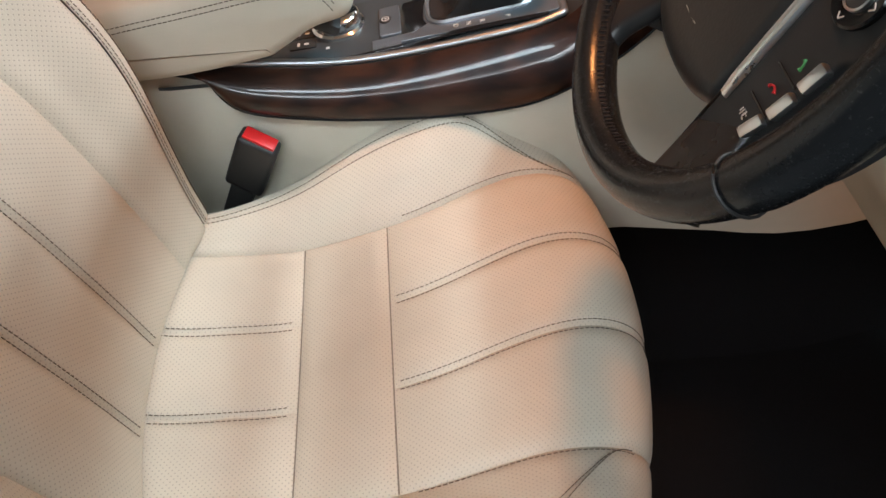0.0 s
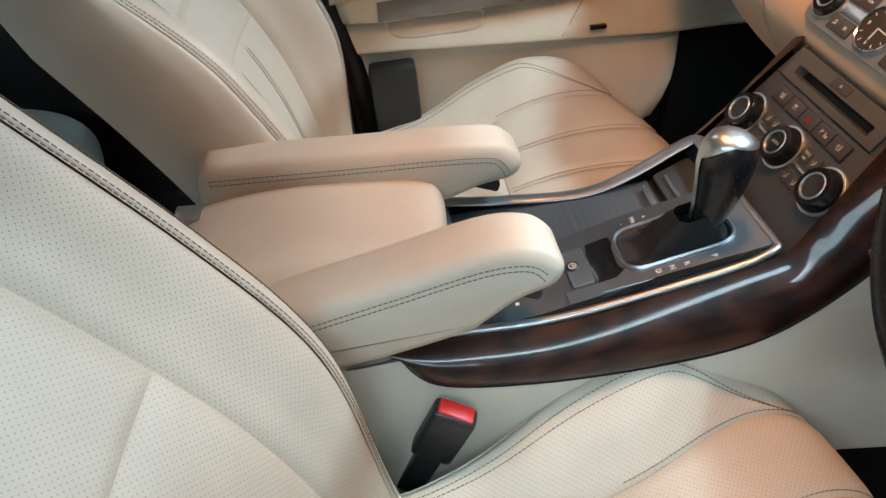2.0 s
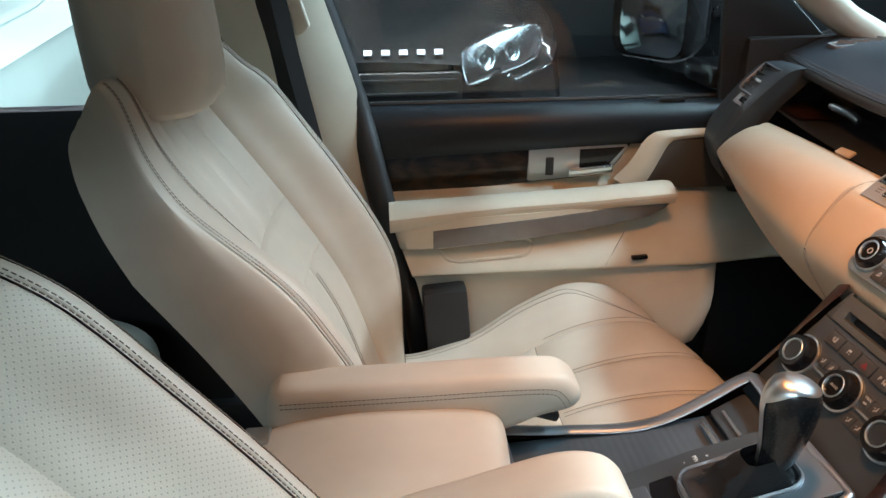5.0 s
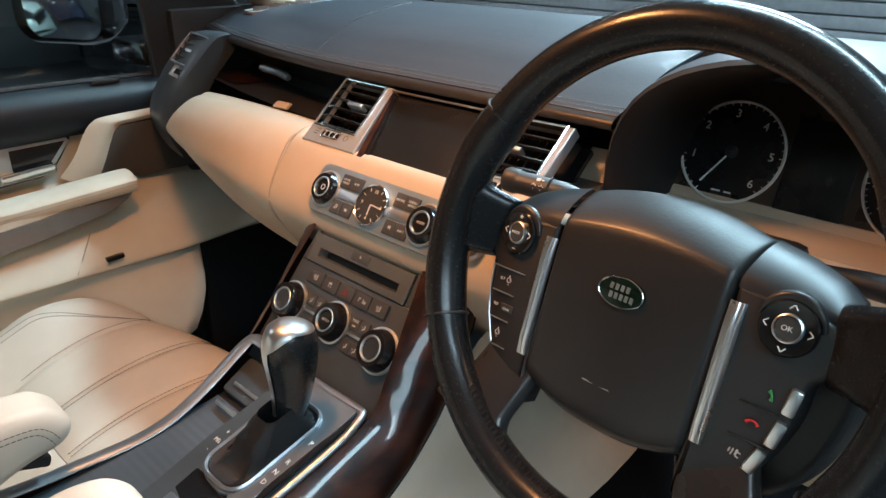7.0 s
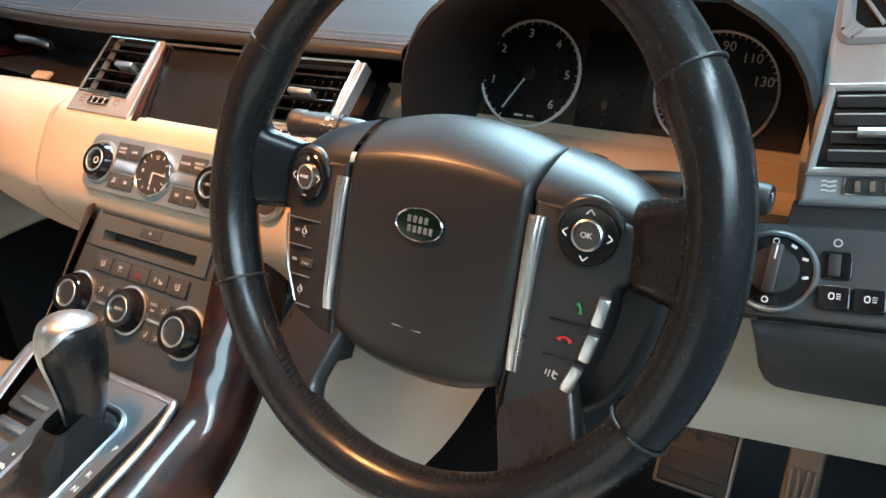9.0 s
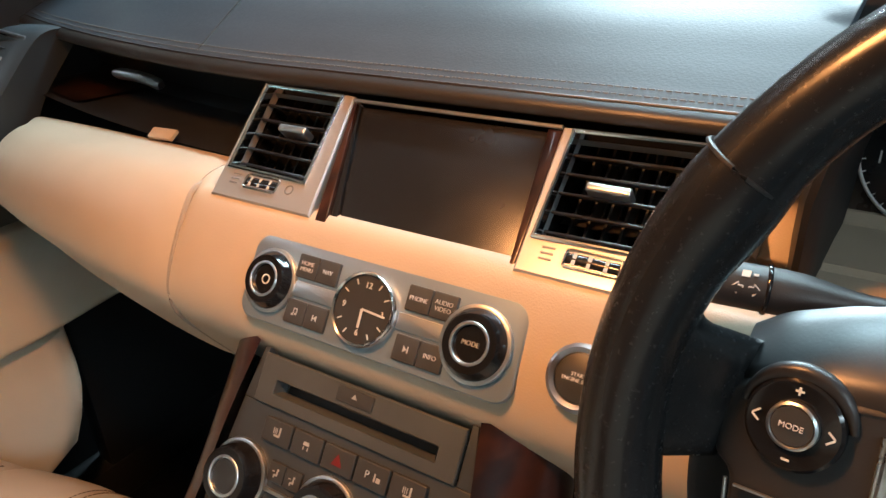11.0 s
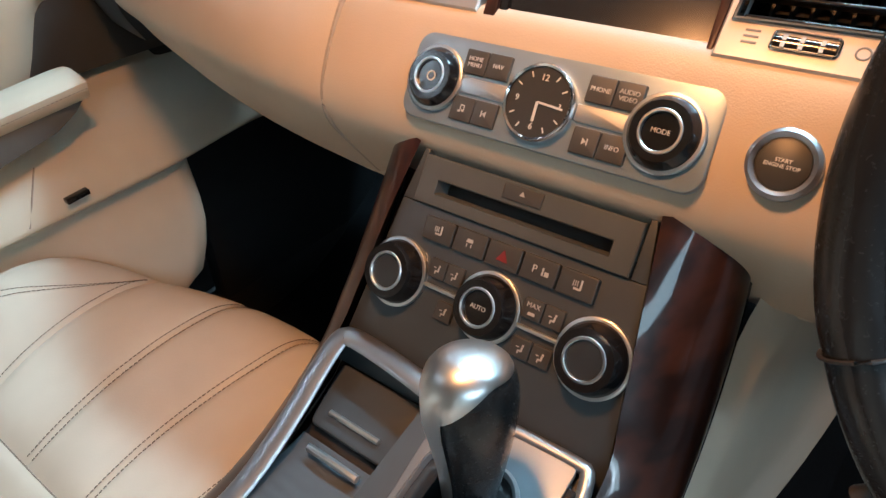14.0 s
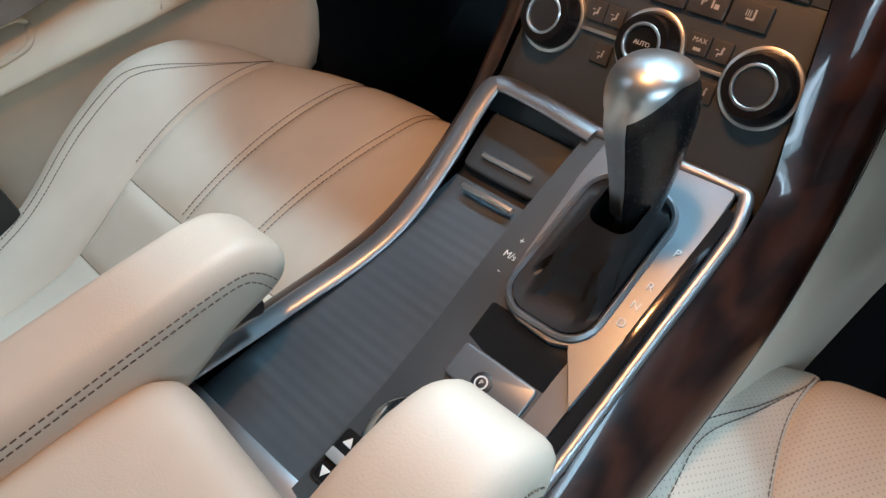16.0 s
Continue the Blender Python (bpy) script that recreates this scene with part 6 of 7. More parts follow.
    grid("lower_shelf", rows, M["roll"], root, "ivory leather shelf under the dials")
    box("column_cover", pose(0.125, -0.355, 0.708, 0, -16, 0), (0.10, 0.12, 0.05), M["black"], root, "black steering column cover", 0.012)
    SB = Matrix(((0, 0.62, -0.78, 0.199), (-1, 0, 0, -0.190), (0, 0.78, 0.62, 0.753), (0, 0, 0, 1)))
    slab("side_block", SB, [(-0.028, -0.034), (0.012, -0.034), (0.019, 0.020), (-0.018, 0.020)], -0.03, 0.0, M["roll"], root, "ivory leather side block", 0.003)
    slab("side_block", SB, [(0.0126, -0.034), (0.034, -0.034), (0.034, 0.020), (0.0196, 0.020)], -0.03, -0.001, M["roll"], root, "ivory leather side block", 0.003)
    box("side_block", pose(0.185, -0.5555, 0.752, 0, -35, 0), (0.06, 0.018, 0.075), M["roll"], root, "ivory leather side block", 0.006)


M["hoodblack"] = plastic("matt_black_hood", (0.010, 0.010, 0.011), 0.6, 700, 0.2)
# brown glow reflected between the dials is put into this black
M["gaugeglow"] = plastic("gauge_black_brown_glow", (0.045, 0.033, 0.025), 0.3, 900, 0.02)
M["gaugeface"] = plastic("gauge_face", (0.007, 0.007, 0.008), 0.28, 900, 0.02)
M["gaugewhite"] = plastic("dim_white_print", (0.75, 0.75, 0.74), 0.6)
instruments()


def driver_side():
    root = thing("driver_switch_panel", "black driver's side dash panel with light switch and vent", "control panel", at=fas(0.6, 0.07, 0.03).translation)
    # the panel's own frame, centred on the light switch and turned a little on the fascia
    P = fas(0.5483, 0.0764, 0.0) @ pose(0, 0, 0, 0, 0, 7)

    def subdivided(p):
        out = []
        for i in range(4):
            a, b = Vector(p[i]), Vector(p[(i + 1) % 4])
            out += [tuple(a.lerp(b, k / 4)) for k in range(4)]
        return out
    slab("vent_surround", P, [(0.0105, 0.0445), (0.125, 0.0445), (0.125, 0.20), (0.024, 0.20), (0.0185, 0.127)], -0.05, 0.0, M["sidegrey"], root, "grey upper side panel", 0.004)
    o = subdivided([(0.0185, 0.0675), (0.118, 0.0675), (0.118, 0.1175), (0.0262, 0.1175)])
    ring("vent_frame", P, inset(o, -0.005), o, -0.01, 0.0045, M["silverframe"], root, "satin silver vent frame", 0.0015)
    slab("vent_throat", P, o, 0.0004, 0.0010, M["gloss"], root, "black vent throat", 0.0002)
    for k in range(4):
        box("slat", P @ pose(0.0715 + 0.0009 * k, 0.0745 + 0.0118 * k, 0.0036, 28, 0, 0), (0.094, 0.0075, 0.0016), M["black"], root, "", 0.0006, 1)
        box("slat_edge", P @ pose(0.0715 + 0.0009 * k, 0.0775 + 0.0118 * k, 0.0056, 0, 0, 0), (0.093, 0.0011, 0.0010), M["silver"], root, "thin silver slat edge", 0.0003, 1)
    tube("tab", [P @ Vector((x, 0.0885, 0.008)) for x in (0.040, 0.0425, 0.055, 0.068, 0.0705)], 0.0046, M["satin"], root, "satin slider tab", n=10, flat=0.7)
    w = P @ pose(0.0545, 0.0562, 0.0)
    q = outline(0.040, 0.0115, 0.003)
    ring("wheel_frame", w, q, inset(q, 0.0012), -0.002, 0.0025, M["chrome"], root, "", 0.0006)
    wheel = slab("thumb_wheel", w, inset(q, 0.0010), -0.004, 0.0014, M["black"], root, "", 0.0004)
    for k in range(4):
        box("wheel_notch", w @ pose(-0.012 + 0.008 * k, 0, 0.0018), (0.0036, 0.0072, 0.0016), M["chrome"], wheel, "", 0.0005, 1)
    for k in range(3):
        tube("airflow_mark", [P @ Vector((0.0228 + 0.0021 * i, 0.0530 + 0.0030 * k + 0.0006 * math.sin(i * 2.1), 0.0004)) for i in range(5)], 0.0006, M["white"], root, n=6)
    # demister grille on top
    D = P @ pose(0.0715, 0.1745, 0.0)
    q = outline(0.097, 0.050, 0.010)
    ring("demister_frame", D, q, inset(q, 0.0105), -0.004, 0.004, M["sidegrey"], root, "grey demister frame", 0.003)
    slab("demister_throat", D, inset(q, 0.0100), 0.0004, 0.0010, M["gloss"], root, "", 0.0003)
    for k in range(7):
        box("demister_vane", D @ pose(-0.030 + 0.0102 * k, 0, 0.0022, 0, 0, 32), (0.0020, 0.030, 0.0030), M["sidegrey"], root, "", 0)
    # black gap and switch plate
    slab("panel_gap", P, [(0.004, 0.028), (0.125, 0.028), (0.125, 0.048), (0.008, 0.048)], -0.05, -0.006, M["black"], root, "black gap under the vent", 0.001)
    slab("switch_plate", P, [(-0.020, -0.0290), (0.125, -0.0290), (0.125, 0.0312), (-0.012, 0.0312)], -0.05, -0.0005, M["plate"], root, "dark grey switch plate", 0.003)
    L = P @ pose(0.0008, -0.0004, -0.0008)
    sw = lathe("light_switch", L, [(0.0001, 0), (0.0226, 0), (0.0226, 0.003), (0.0001, 0.004)], M["gloss"], root, "rotary light switch with silver ring", 44)
    lathe("switch_ring", L, [(0.0222, 0), (0.0262, 0), (0.0258, 0.004), (0.0240, 0.0058), (0.0224, 0.004)], M["satin"], sw, "satin silver ring", 56)
    lathe("rotor", L, [(0.0001, 0.003), (0.0150, 0.003), (0.0144, 0.008), (0.0001, 0.009)], M["black"], sw, "", 32)
    box("rotor_grip", L @ pose(0, 0, 0.011, 0, 0, -7), (0.0075, 0.031, 0.010), M["black"], sw, "", 0.002)
    box("grip_line", L @ pose(0.0012, 0.010, 0.0161, 0, 0, -7), (0.0010, 0.009, 0.0004), M["white"], sw, "white pointer", 0, 1)
    o = outline(0.0042, 0.0042, 0.002)
    for x, y in ((0.0, 0.0190), (-0.0035, -0.0185)):
        ring("lamp_mark", L @ pose(x, y, 0.0034), o, inset(o, 0.0008), 0.0, 0.0004, M["white"], sw, "", 0.0001)
    for x, y, k in ((0.0105, 0.0160, -35), (0.0172, 0.0085, -12), (0.0180, -0.0030, 8)):
        box("lamp_sign", L @ pose(x, y, 0.0037, 0, 0, k), (0.0038, 0.0020, 0.0004), M["white"], sw, "", 0.0008, 1)
    d = slab("dimmer", P @ pose(0.0348, 0.0062, -0.0008), outline(0.0180, 0.0180, 0.003), 0, 0.0020, M["gloss"], root, "black dimmer recess", 0.001)
    box("dimmer_wheel", P @ pose(0.0340, 0.0062, 0.0018), (0.0070, 0.0140, 0.0030), M["black"], d, "", 0.001)
    o = outline(0.0052, 0.0052, 0.0025)
    ring("dimmer_sign", P @ pose(0.0350, 0.0205, -0.0004), o, inset(o, 0.0008), 0.0, 0.0003, M["white"], root, "", 0.0001)
    for x in (0.0350, 0.0538):
        b = slab("fog_switch", P @ pose(x, -0.0138, -0.0008), outline(0.0178, 0.0148, 0.002), 0, 0.0045, M["gloss"], root, "", 0.0012)
        o = outline(0.0034, 0.0044, 0.0016)
        ring("fog_lamp", P @ pose(x - 0.0012, -0.0130, 0.0038), o, inset(o, 0.0007), 0.0, 0.0003, M["white"], b, "", 0.0001)
        for k in (-1, 0, 1):
            box("fog_ray", P @ pose(x + 0.0026, -0.0130 + 0.0014 * k, 0.0040), (0.0024, 0.0005, 0.0003), M["white"], b, "", 0, 1)
    # black lower box, and the ivory panel that falls away under it
    rows = []
    for x, low in [(-0.0110, 0.0), (-0.0105, 0.014), (-0.0085, 0.028), (-0.004, 0.036), (0.002, 0.0395), (0.012, 0.0405), (0.06, 0.0415), (0.125, 0.0415)]:
        row = []
        for k in range(9):
            f = k / 8
            out = 0.007 * math.sin(math.pi * min(1.0, f * 1.15)) ** 0.6
            row.append(P @ Vector((x + 0.004 * f, -0.0312 - low * f, -0.010 - 0.026 * f * low / 0.04 + out * min(1, low / 0.02))))
        row.append(row[-1] + Vector((0.05, 0, -0.004)))
        rows.append(row)
    grid("knee_box", rows, M["black"], root, "black lower box")
    rows = []
    for y in np.linspace(-0.69, -0.493, 20):
        top = P @ Vector((-0.5483 - y, -0.020, -0.016))
        low = Vector((0.128 - 0.07 * (y + 0.5), y, 0.536 - 0.09 * (y + 0.5)))
        top.y = y
        mid = top.lerp(low, 0.45) + Vector((-0.006, 0, 0.0))
        rows.append([top, mid, low + Vector((-0.006, 0, 0.014)), low + Vector((-0.001, 0, 0.003)), low + Vector((0.012, 0, 0.0)), low + Vector((0.16, 0, 0.01))])
    grid("kick_panel", rows, M["trim"], root, "ivory lower panel above the pedals")


M["plate"] = plastic("dark_plate_plastic", (0.045, 0.046, 0.048), 0.45, 1100.0, 0.15)
M["sidegrey"] = plastic("mid_grey_soft_plastic", (0.27, 0.275, 0.28), 0.42, 1000, 0.15)
driver_side()


def pedals():
    root = thing("brake_pedal", "black rubber brake pedal with metal edge", "pedal", "pedals", at=(0.45, -0.485, 0.2))
    m = pose(0.43, -0.473, 0.266, 0, 38, 0)
    box("metal_edge", m, (0.010, 0.096, 0.104), M["pedalmetal"], root, "dull metal edge", 0.012, 3)
    box("pedal_plate", m @ Matrix.Translation((-0.005, 0, 0)), (0.008, 0.086, 0.094), M["pedal"], root, "", 0.010, 3)
    for k in range(3):
        box("tread", m @ Matrix.Translation((-0.0095, 0, -0.027 + 0.027 * k)), (0.004, 0.074, 0.006), M["pedal"], root, "", 0.0015)
    tube("pedal_arm", [Vector((0.44, -0.473, 0.28)), Vector((0.50, -0.478, 0.42)), Vector((0.50, -0.478, 0.56))], 0.010, M["black"], root, n=8)
    root = thing("accelerator_pedal", "ribbed metal accelerator pedal above the dark floor", "pedal", "pedals", at=(0.42, -0.595, 0.15))
    m = pose(0.405, -0.595, 0.246, 0, 28, 0)
    box("pedal_plate", m, (0.010, 0.040, 0.17), M["pedalmetal"], root, "", 0.006, 3)
    for k in range(4):
        box("rib", m @ Matrix.Translation((-0.007, -0.0132 + 0.0088 * k, -0.01)), (0.006, 0.0046, 0.13), M["pedalmetal"], root, "", 0.0018)
    tube("pedal_arm", [Vector((0.44, -0.595, 0.32)), Vector((0.50, -0.598, 0.42)), Vector((0.52, -0.598, 0.56))], 0.009, M["pedalmetal"], root, n=8)


M["pedal"] = plastic("pedal_rubber", (0.012, 0.011, 0.010), 0.6)
M["pedalmetal"] = plastic("dull_pedal_metal", (0.20, 0.17, 0.14), 0.45, 900, 0.1, metal=0.3)
pedals()


# ---------- passenger door ----------
def door_rear(z):
    """The slanting rear edge of the door trim."""
    return interp(z, [(0.08, -0.36), (0.41, -0.424), (0.486, -0.453), (0.555, -0.471), (0.62, -0.488), (0.70, -0.500)])


def door():
    root = thing("passenger_door", "closed passenger door with ivory trim, dark veneer and armrest", "car door", at=(-0.1, 0.78, 0.1))
    prof = [(0.705, 0.800), (0.700, 0.775), (0.685, 0.768), (0.645, 0.776), (0.600, 0.780), (0.560, 0.778), (0.535, 0.745), (0.500, 0.690), (0.465, 0.655), (0.437, 0.637), (0.428, 0.640), (0.420, 0.656), (0.36, 0.665), (0.25, 0.672), (0.15, 0.70), (0.08, 0.73)]
    rows = []
    for x in np.linspace(-0.50, 0.33, 72):
        row = []
        for p in spline([(a, b, 0) for a, b in prof], 56):
            z, y = p.x, p.y
            y += 0.02 * smooth01(0.10, 0.3, x) * smooth01(0.6, 0.5, z)
            # rounded loudspeaker bulge low at the front
            w = x
            if z < 0.424 and x > -0.12:
                tip = interp(z, [(0.08, 0.02), (0.235, 0.065), (0.27, 0.138), (0.32, 0.172), (0.40, 0.188), (0.424, 0.190)])
                w = -0.12 + (x + 0.12) * (tip + 0.12) / 0.45
            pod = interp(z, [(0.08, 0.640), (0.20, 0.606), (0.28, 0.608), (0.36, 0.630), (0.405, 0.654), (0.42, 0.656)]) if z < 0.42 else y
            y += (pod - y) * smooth01(-0.12, 0.05, w)
            if w < x:
                y += 0.45 * max(0.0, 0.040 - (tip - w)) + 2.2 * max(0.0, 0.012 - (tip - w))
            row.append(Vector((w + (door_rear(z) + 0.50) * smooth01(-0.20, -0.50, x), y, z)))
        rows.append(row)
    card = grid("door_card", rows, M["doorivory"], root, "ivory moulded door card")
    # black upper capping
    rows = []
    for x in np.linspace(-0.505, 0.60, 24):
        rows.append([(x, 0.80, 0.722), (x, 0.775, 0.722), (x, 0.764, 0.714), (x, 0.750, 0.690), (x, 0.750, 0.655 + 0.02 * min(0, x)), (x, 0.758, 0.642 + 0.035 * min(0, x)), (x, 0.79, 0.638 + 0.035 * min(0, x))])
    cap = grid("capping", rows, M["capping"], root, "black padded window capping")
    tube("window_seal", [Vector((x, 0.80, 0.724)) for x in np.linspace(-0.5, 0.5, 12)], 0.006, M["black"], cap, n=8)
    box("lock_pin", Matrix.Translation((0.09, 0.775, 0.724)), (0.05, 0.012, 0.006), M["black"], cap, "", 0.002)
    # veneer strip
    rows = []
    for x in np.linspace(-0.488, 0.012, 26):
        top = 0.638 + 0.034 * min(0.0, x)
        bot = interp(x, [(-0.488, 0.545), (-0.04, 0.574), (-0.02, 0.582), (0.012, 0.634)])
        rows.append([Vector((x, 0.776 - 0.006 * math.sin(math.pi * k / 8), bot + (top - bot) * k / 8)) for k in range(9)])
    wood = grid("veneer_strip", rows, M["wooddoor"], root, "dark brown burl veneer strip")
    # handle plate and lever
    Y = Matrix(((1, 0, 0, 0), (0, 0, -1, 0.772), (0, 1, 0, 0), (0, 0, 0, 1)))
    plate = prism("handle_plate", Y, [(-0.194, 0.572), (-0.192, 0.632), (-0.186, 0.636), (0.004, 0.640), (0.008, 0.634), (-0.030, 0.585), (-0.045, 0.580), (-0.186, 0.570)], 0.002, 0.009, M["satin"], root, "satin silver handle plate", 0.0015)
    prism("handle_recess", Y, [(-0.09, 0.596), (-0.09, 0.632), (0.000, 0.635), (-0.030, 0.600)], 0.009, 0.0102, M["gloss"], plate, "", 0)
    box("handle_lever", pose(-0.070, 0.752, 0.592, 0, -4, 0), (0.090, 0.014, 0.018), M["chrome"], plate, "chrome door lever", 0.005, 3)
    box("lock_switch", pose(-0.150, 0.762, 0.600), (0.016, 0.004, 0.036), M["black"], plate, "", 0.001)
    # armrest bar
    prof = [(0.028, 0.008), (0.030, -0.006), (0.022, -0.018), (0.0, -0.022), (-0.022, -0.018), (-0.030, -0.006), (-0.028, 0.008), (0.0, 0.016)]
    top = [(-0.471, 0.660, 0.548), (-0.40, 0.668, 0.550), (-0.25, 0.678, 0.556), (-0.12, 0.676, 0.562), (0.0, 0.668, 0.572), (0.050, 0.662, 0.577), (0.062, 0.661, 0.577)]
    rows = []
    pts = spline(top, 40)
    for i, p in enumerate(pts):
        k = min(1.0, (len(pts) - 1 - i) / 3 + 0.25)
        kk = 1.0 + 0.25 * smooth01(14, 0, i)
        rows.append([Vector((p.x, p.y + a.x * k * kk * 1.2, p.z + a.y * k * (1.0 + 0.3 * smooth01(14, 0, i)))) for a in spline([(b, c, 0) for b, c in prof + prof[:1]], 22)[:-1]])
    arm = grid("pull_armrest", rows, M["doorivory"], root, "ivory leather pull armrest with stitching", closed=True, caps=True)
    stitches("armrest_stitching", [[Vector((p.x, p.y - 0.0365, p.z - 0.003)) for p in pts[2:-3]]], M["groove"], arm, r=0.0007)
    # block under the armrest pad and the grey inlay let into it
    def under(x):
        top = interp(x, [(-0.47, 0.540), (-0.2, 0.548), (0.055, 0.566)])
        low = interp(x, [(-0.47, 0.484), (-0.385, 0.482), (-0.21, 0.496), (-0.10, 0.509), (0.0, 0.526), (0.04, 0.540), (0.055, 0.556)])
        face = interp(x, [(-0.47, 0.632), (-0.1, 0.642), (0.055, 0.648)])
        return top, low, face
    rows = []
    for x in np.linspace(-0.478, 0.055, 36):
        top, low, face = under(x)
        e = 0.012 * max(0.0, 1 - (x + 0.478) / 0.012) ** 2
        rows.append([Vector((x, 0.70, top)), Vector((x, face + e, top)), Vector((x, face + e - 0.001, top * 0.5 + low * 0.5)), Vector((x, face + e, low + 0.006)), Vector((x, face + 0.005 + e, low + 0.001)), Vector((x, face + 0.014, low)), Vector((x, 0.72, low + 0.004))])
    for row in rows:
        for p in row:
            p.x += (door_rear(p.z) + 0.478) * smooth01(-0.36, -0.478, p.x)
    grid("armrest_block", rows, M["doorivory"], arm, "", caps=False)
    rows = []
    for x in np.linspace(-0.392, 0.060, 30):
        a = interp(x, [(-0.392, 0.522), (-0.20, 0.536), (-0.095, 0.546), (0.012, 0.559), (0.05, 0.566), (0.06, 0.563)])
        b = interp(x, [(-0.392, 0.488), (-0.20, 0.500), (-0.092, 0.513), (0.016, 0.531), (0.046, 0.546), (0.06, 0.559)])
        y = under(min(x, 0.055))[2] - 0.003
        rows.append([Vector((x, y + 0.004, a + 0.001))] + [Vector((x, y - 0.001 * math.sin(math.pi * k / 4), a + (b - a) * k / 4)) for k in range(5)] + [Vector((x, y + 0.004, b - 0.001))])
    grid("inlay", rows, M["inlay"], arm, "grey satin inlay strip")
    # pull recess in the card below
    q = spline([(-0.380, 0.480, 0), (-0.30, 0.484, 0), (-0.210, 0.488, 0), (-0.212, 0.462, 0), (-0.28, 0.456, 0), (-0.358, 0.456, 0), (-0.380, 0.480, 0)], 40)[:-1]
    tube("pocket_lip", [Vector((p.x, interp(p.y, [(0.437, 0.634), (0.475, 0.664)]) - 0.001, p.y)) for p in q], 0.004, M["doorivory"], card, "", n=8, closed=True)
    tube("card_seam", [Vector((-0.060, 0.6375, 0.437)), Vector((-0.038, 0.6545, 0.465)), Vector((-0.016, 0.6765, 0.488))], 0.0012, M["groove"], card, "", n=6)
    # upright grab and speaker grille
    rows = []
    for p, w in zip(spline([(0.004, 0.745, 0.560), (0.030, 0.742, 0.594), (0.052, 0.742, 0.636), (0.064, 0.742, 0.652), (0.082, 0.742, 0.660), (0.16, 0.742, 0.665), (0.22, 0.745, 0.666)], 26), np.linspace(0.036, 0.015, 26)):
        rows.append([Vector((p.x + w * (k / 6 - 0.5) * -1.6, p.y - 0.012 * math.sin(math.pi * k / 6), p.z + w * (k / 6 - 0.5) * 0.9)) for k in range(7)])
    grid("grab_surround", rows, M["doorivory"], root, "ivory upright grab surround")
    prism("speaker_grille", Matrix(((1, 0, 0, 0), (0, 0, -1, 0.742), (0, 1, 0, 0), (0, 0, 0, 1))), [(0.035, 0.556), (0.30, 0.552), (0.30, 0.657), (0.090, 0.652), (0.076, 0.640)], 0.0, 0.006, M["grille"], root, "dark grey speaker grille", 0.002)
    box("card_slot", pose(0.003, 0.632, 0.453, 0, -3, 0), (0.030, 0.010, 0.007), M["gloss"], root, "narrow black slot", 0.001)
    # bin under the seam
    box("door_pocket", pose(-0.37, 0.62, 0.35, 0, -4, 0), (0.085, 0.05, 0.13), M["black"], root, "black rubber pocket corner", 0.010)
    box("door_shell", Matrix.Translation((-0.14, 0.815, 0.36)), (0.76, 0.02, 0.66), M["black"], root, "dark inner door panel", 0.004)
    # black seal along the rear edge of the door
    tube("door_seal", spline([(-0.388, 0.70, 0.05), (-0.434, 0.69, 0.35), (-0.470, 0.70, 0.50), (-0.502, 0.725, 0.64), (-0.526, 0.745, 0.74), (-0.566, 0.735, 0.88), (-0.615, 0.690, 1.05), (-0.642, 0.65, 1.2)], 40), 0.025, M["black"], root, "black rubber seal", n=10)
    # window frame and pane
    tube("window_frame", spline([(-0.508, 0.785, 0.70), (-0.545, 0.765, 0.84), (-0.60, 0.715, 1.04), (-0.645, 0.67, 1.20)], 16), 0.013, M["gloss"], root, "black window frame", n=8)
    rows = []
    for f in np.linspace(0, 1, 5):
        row = [Vector((x, 0.802 - 0.16 * f, 0.715 + 0.47 * f)) for x in np.linspace(-0.54 - 0.1 * f, 0.22 - 0.30 * f, 4)]
        rows.append(row + [p + Vector((0, 0.0038, 0.0013)) for p in row[::-1]])
    pane = grid("pane", rows, M["tint"], root, "clear side window", closed=True, caps=True)
    pane.visible_shadow = False
    # corner triangle in front of the mirror
    prism("mirror_corner", Matrix(((1, 0, 0, 0), (0, 0, -1, 0.785), (0, 1, 0, 0), (0, 0, 0, 1))), [(0.185, 0.715), (0.46, 0.715), (0.42, 0.80), (0.20, 1.0), (0.165, 0.96)], -0.005, 0.012, M["black"], root, "black mirror corner panel", 0.004)
    # wing mirror
    root = thing("wing_mirror", "black wing mirror with chrome-backed glass", "mirror", at=(0.23, 0.95, 0.78))
    m = pose(0.110, 0.99, 0.855, 0, 0, 29)
    rows = []
    for k, (dx, s) in enumerate(((0.0, 0.97), (-0.012, 1.0), (0.0, 1.06), (0.04, 1.04), (0.09, 0.85), (0.115, 0.45))):
        rows.append([m @ Vector((dx, y * s, z * s)) for y, z in outline(0.20, 0.165, 0.045, 6)])
    grid("housing", rows, M["gloss"], root, "glossy black housing", closed=True, caps=False)
    slab("mirror_glass", m @ Matrix(((0, 0, -1, -0.002), (-1, 0, 0, 0), (0, 1, 0, 0), (0, 0, 0, 1))), outline(0.192, 0.157, 0.042, 6), -0.003, 0.0, M["mirror"], root, "mirror glass", 0.001)
    box("mirror_foot", Matrix.Translation((0.215, 0.86, 0.760)), (0.09, 0.14, 0.045), M["gloss"], root, "", 0.012)


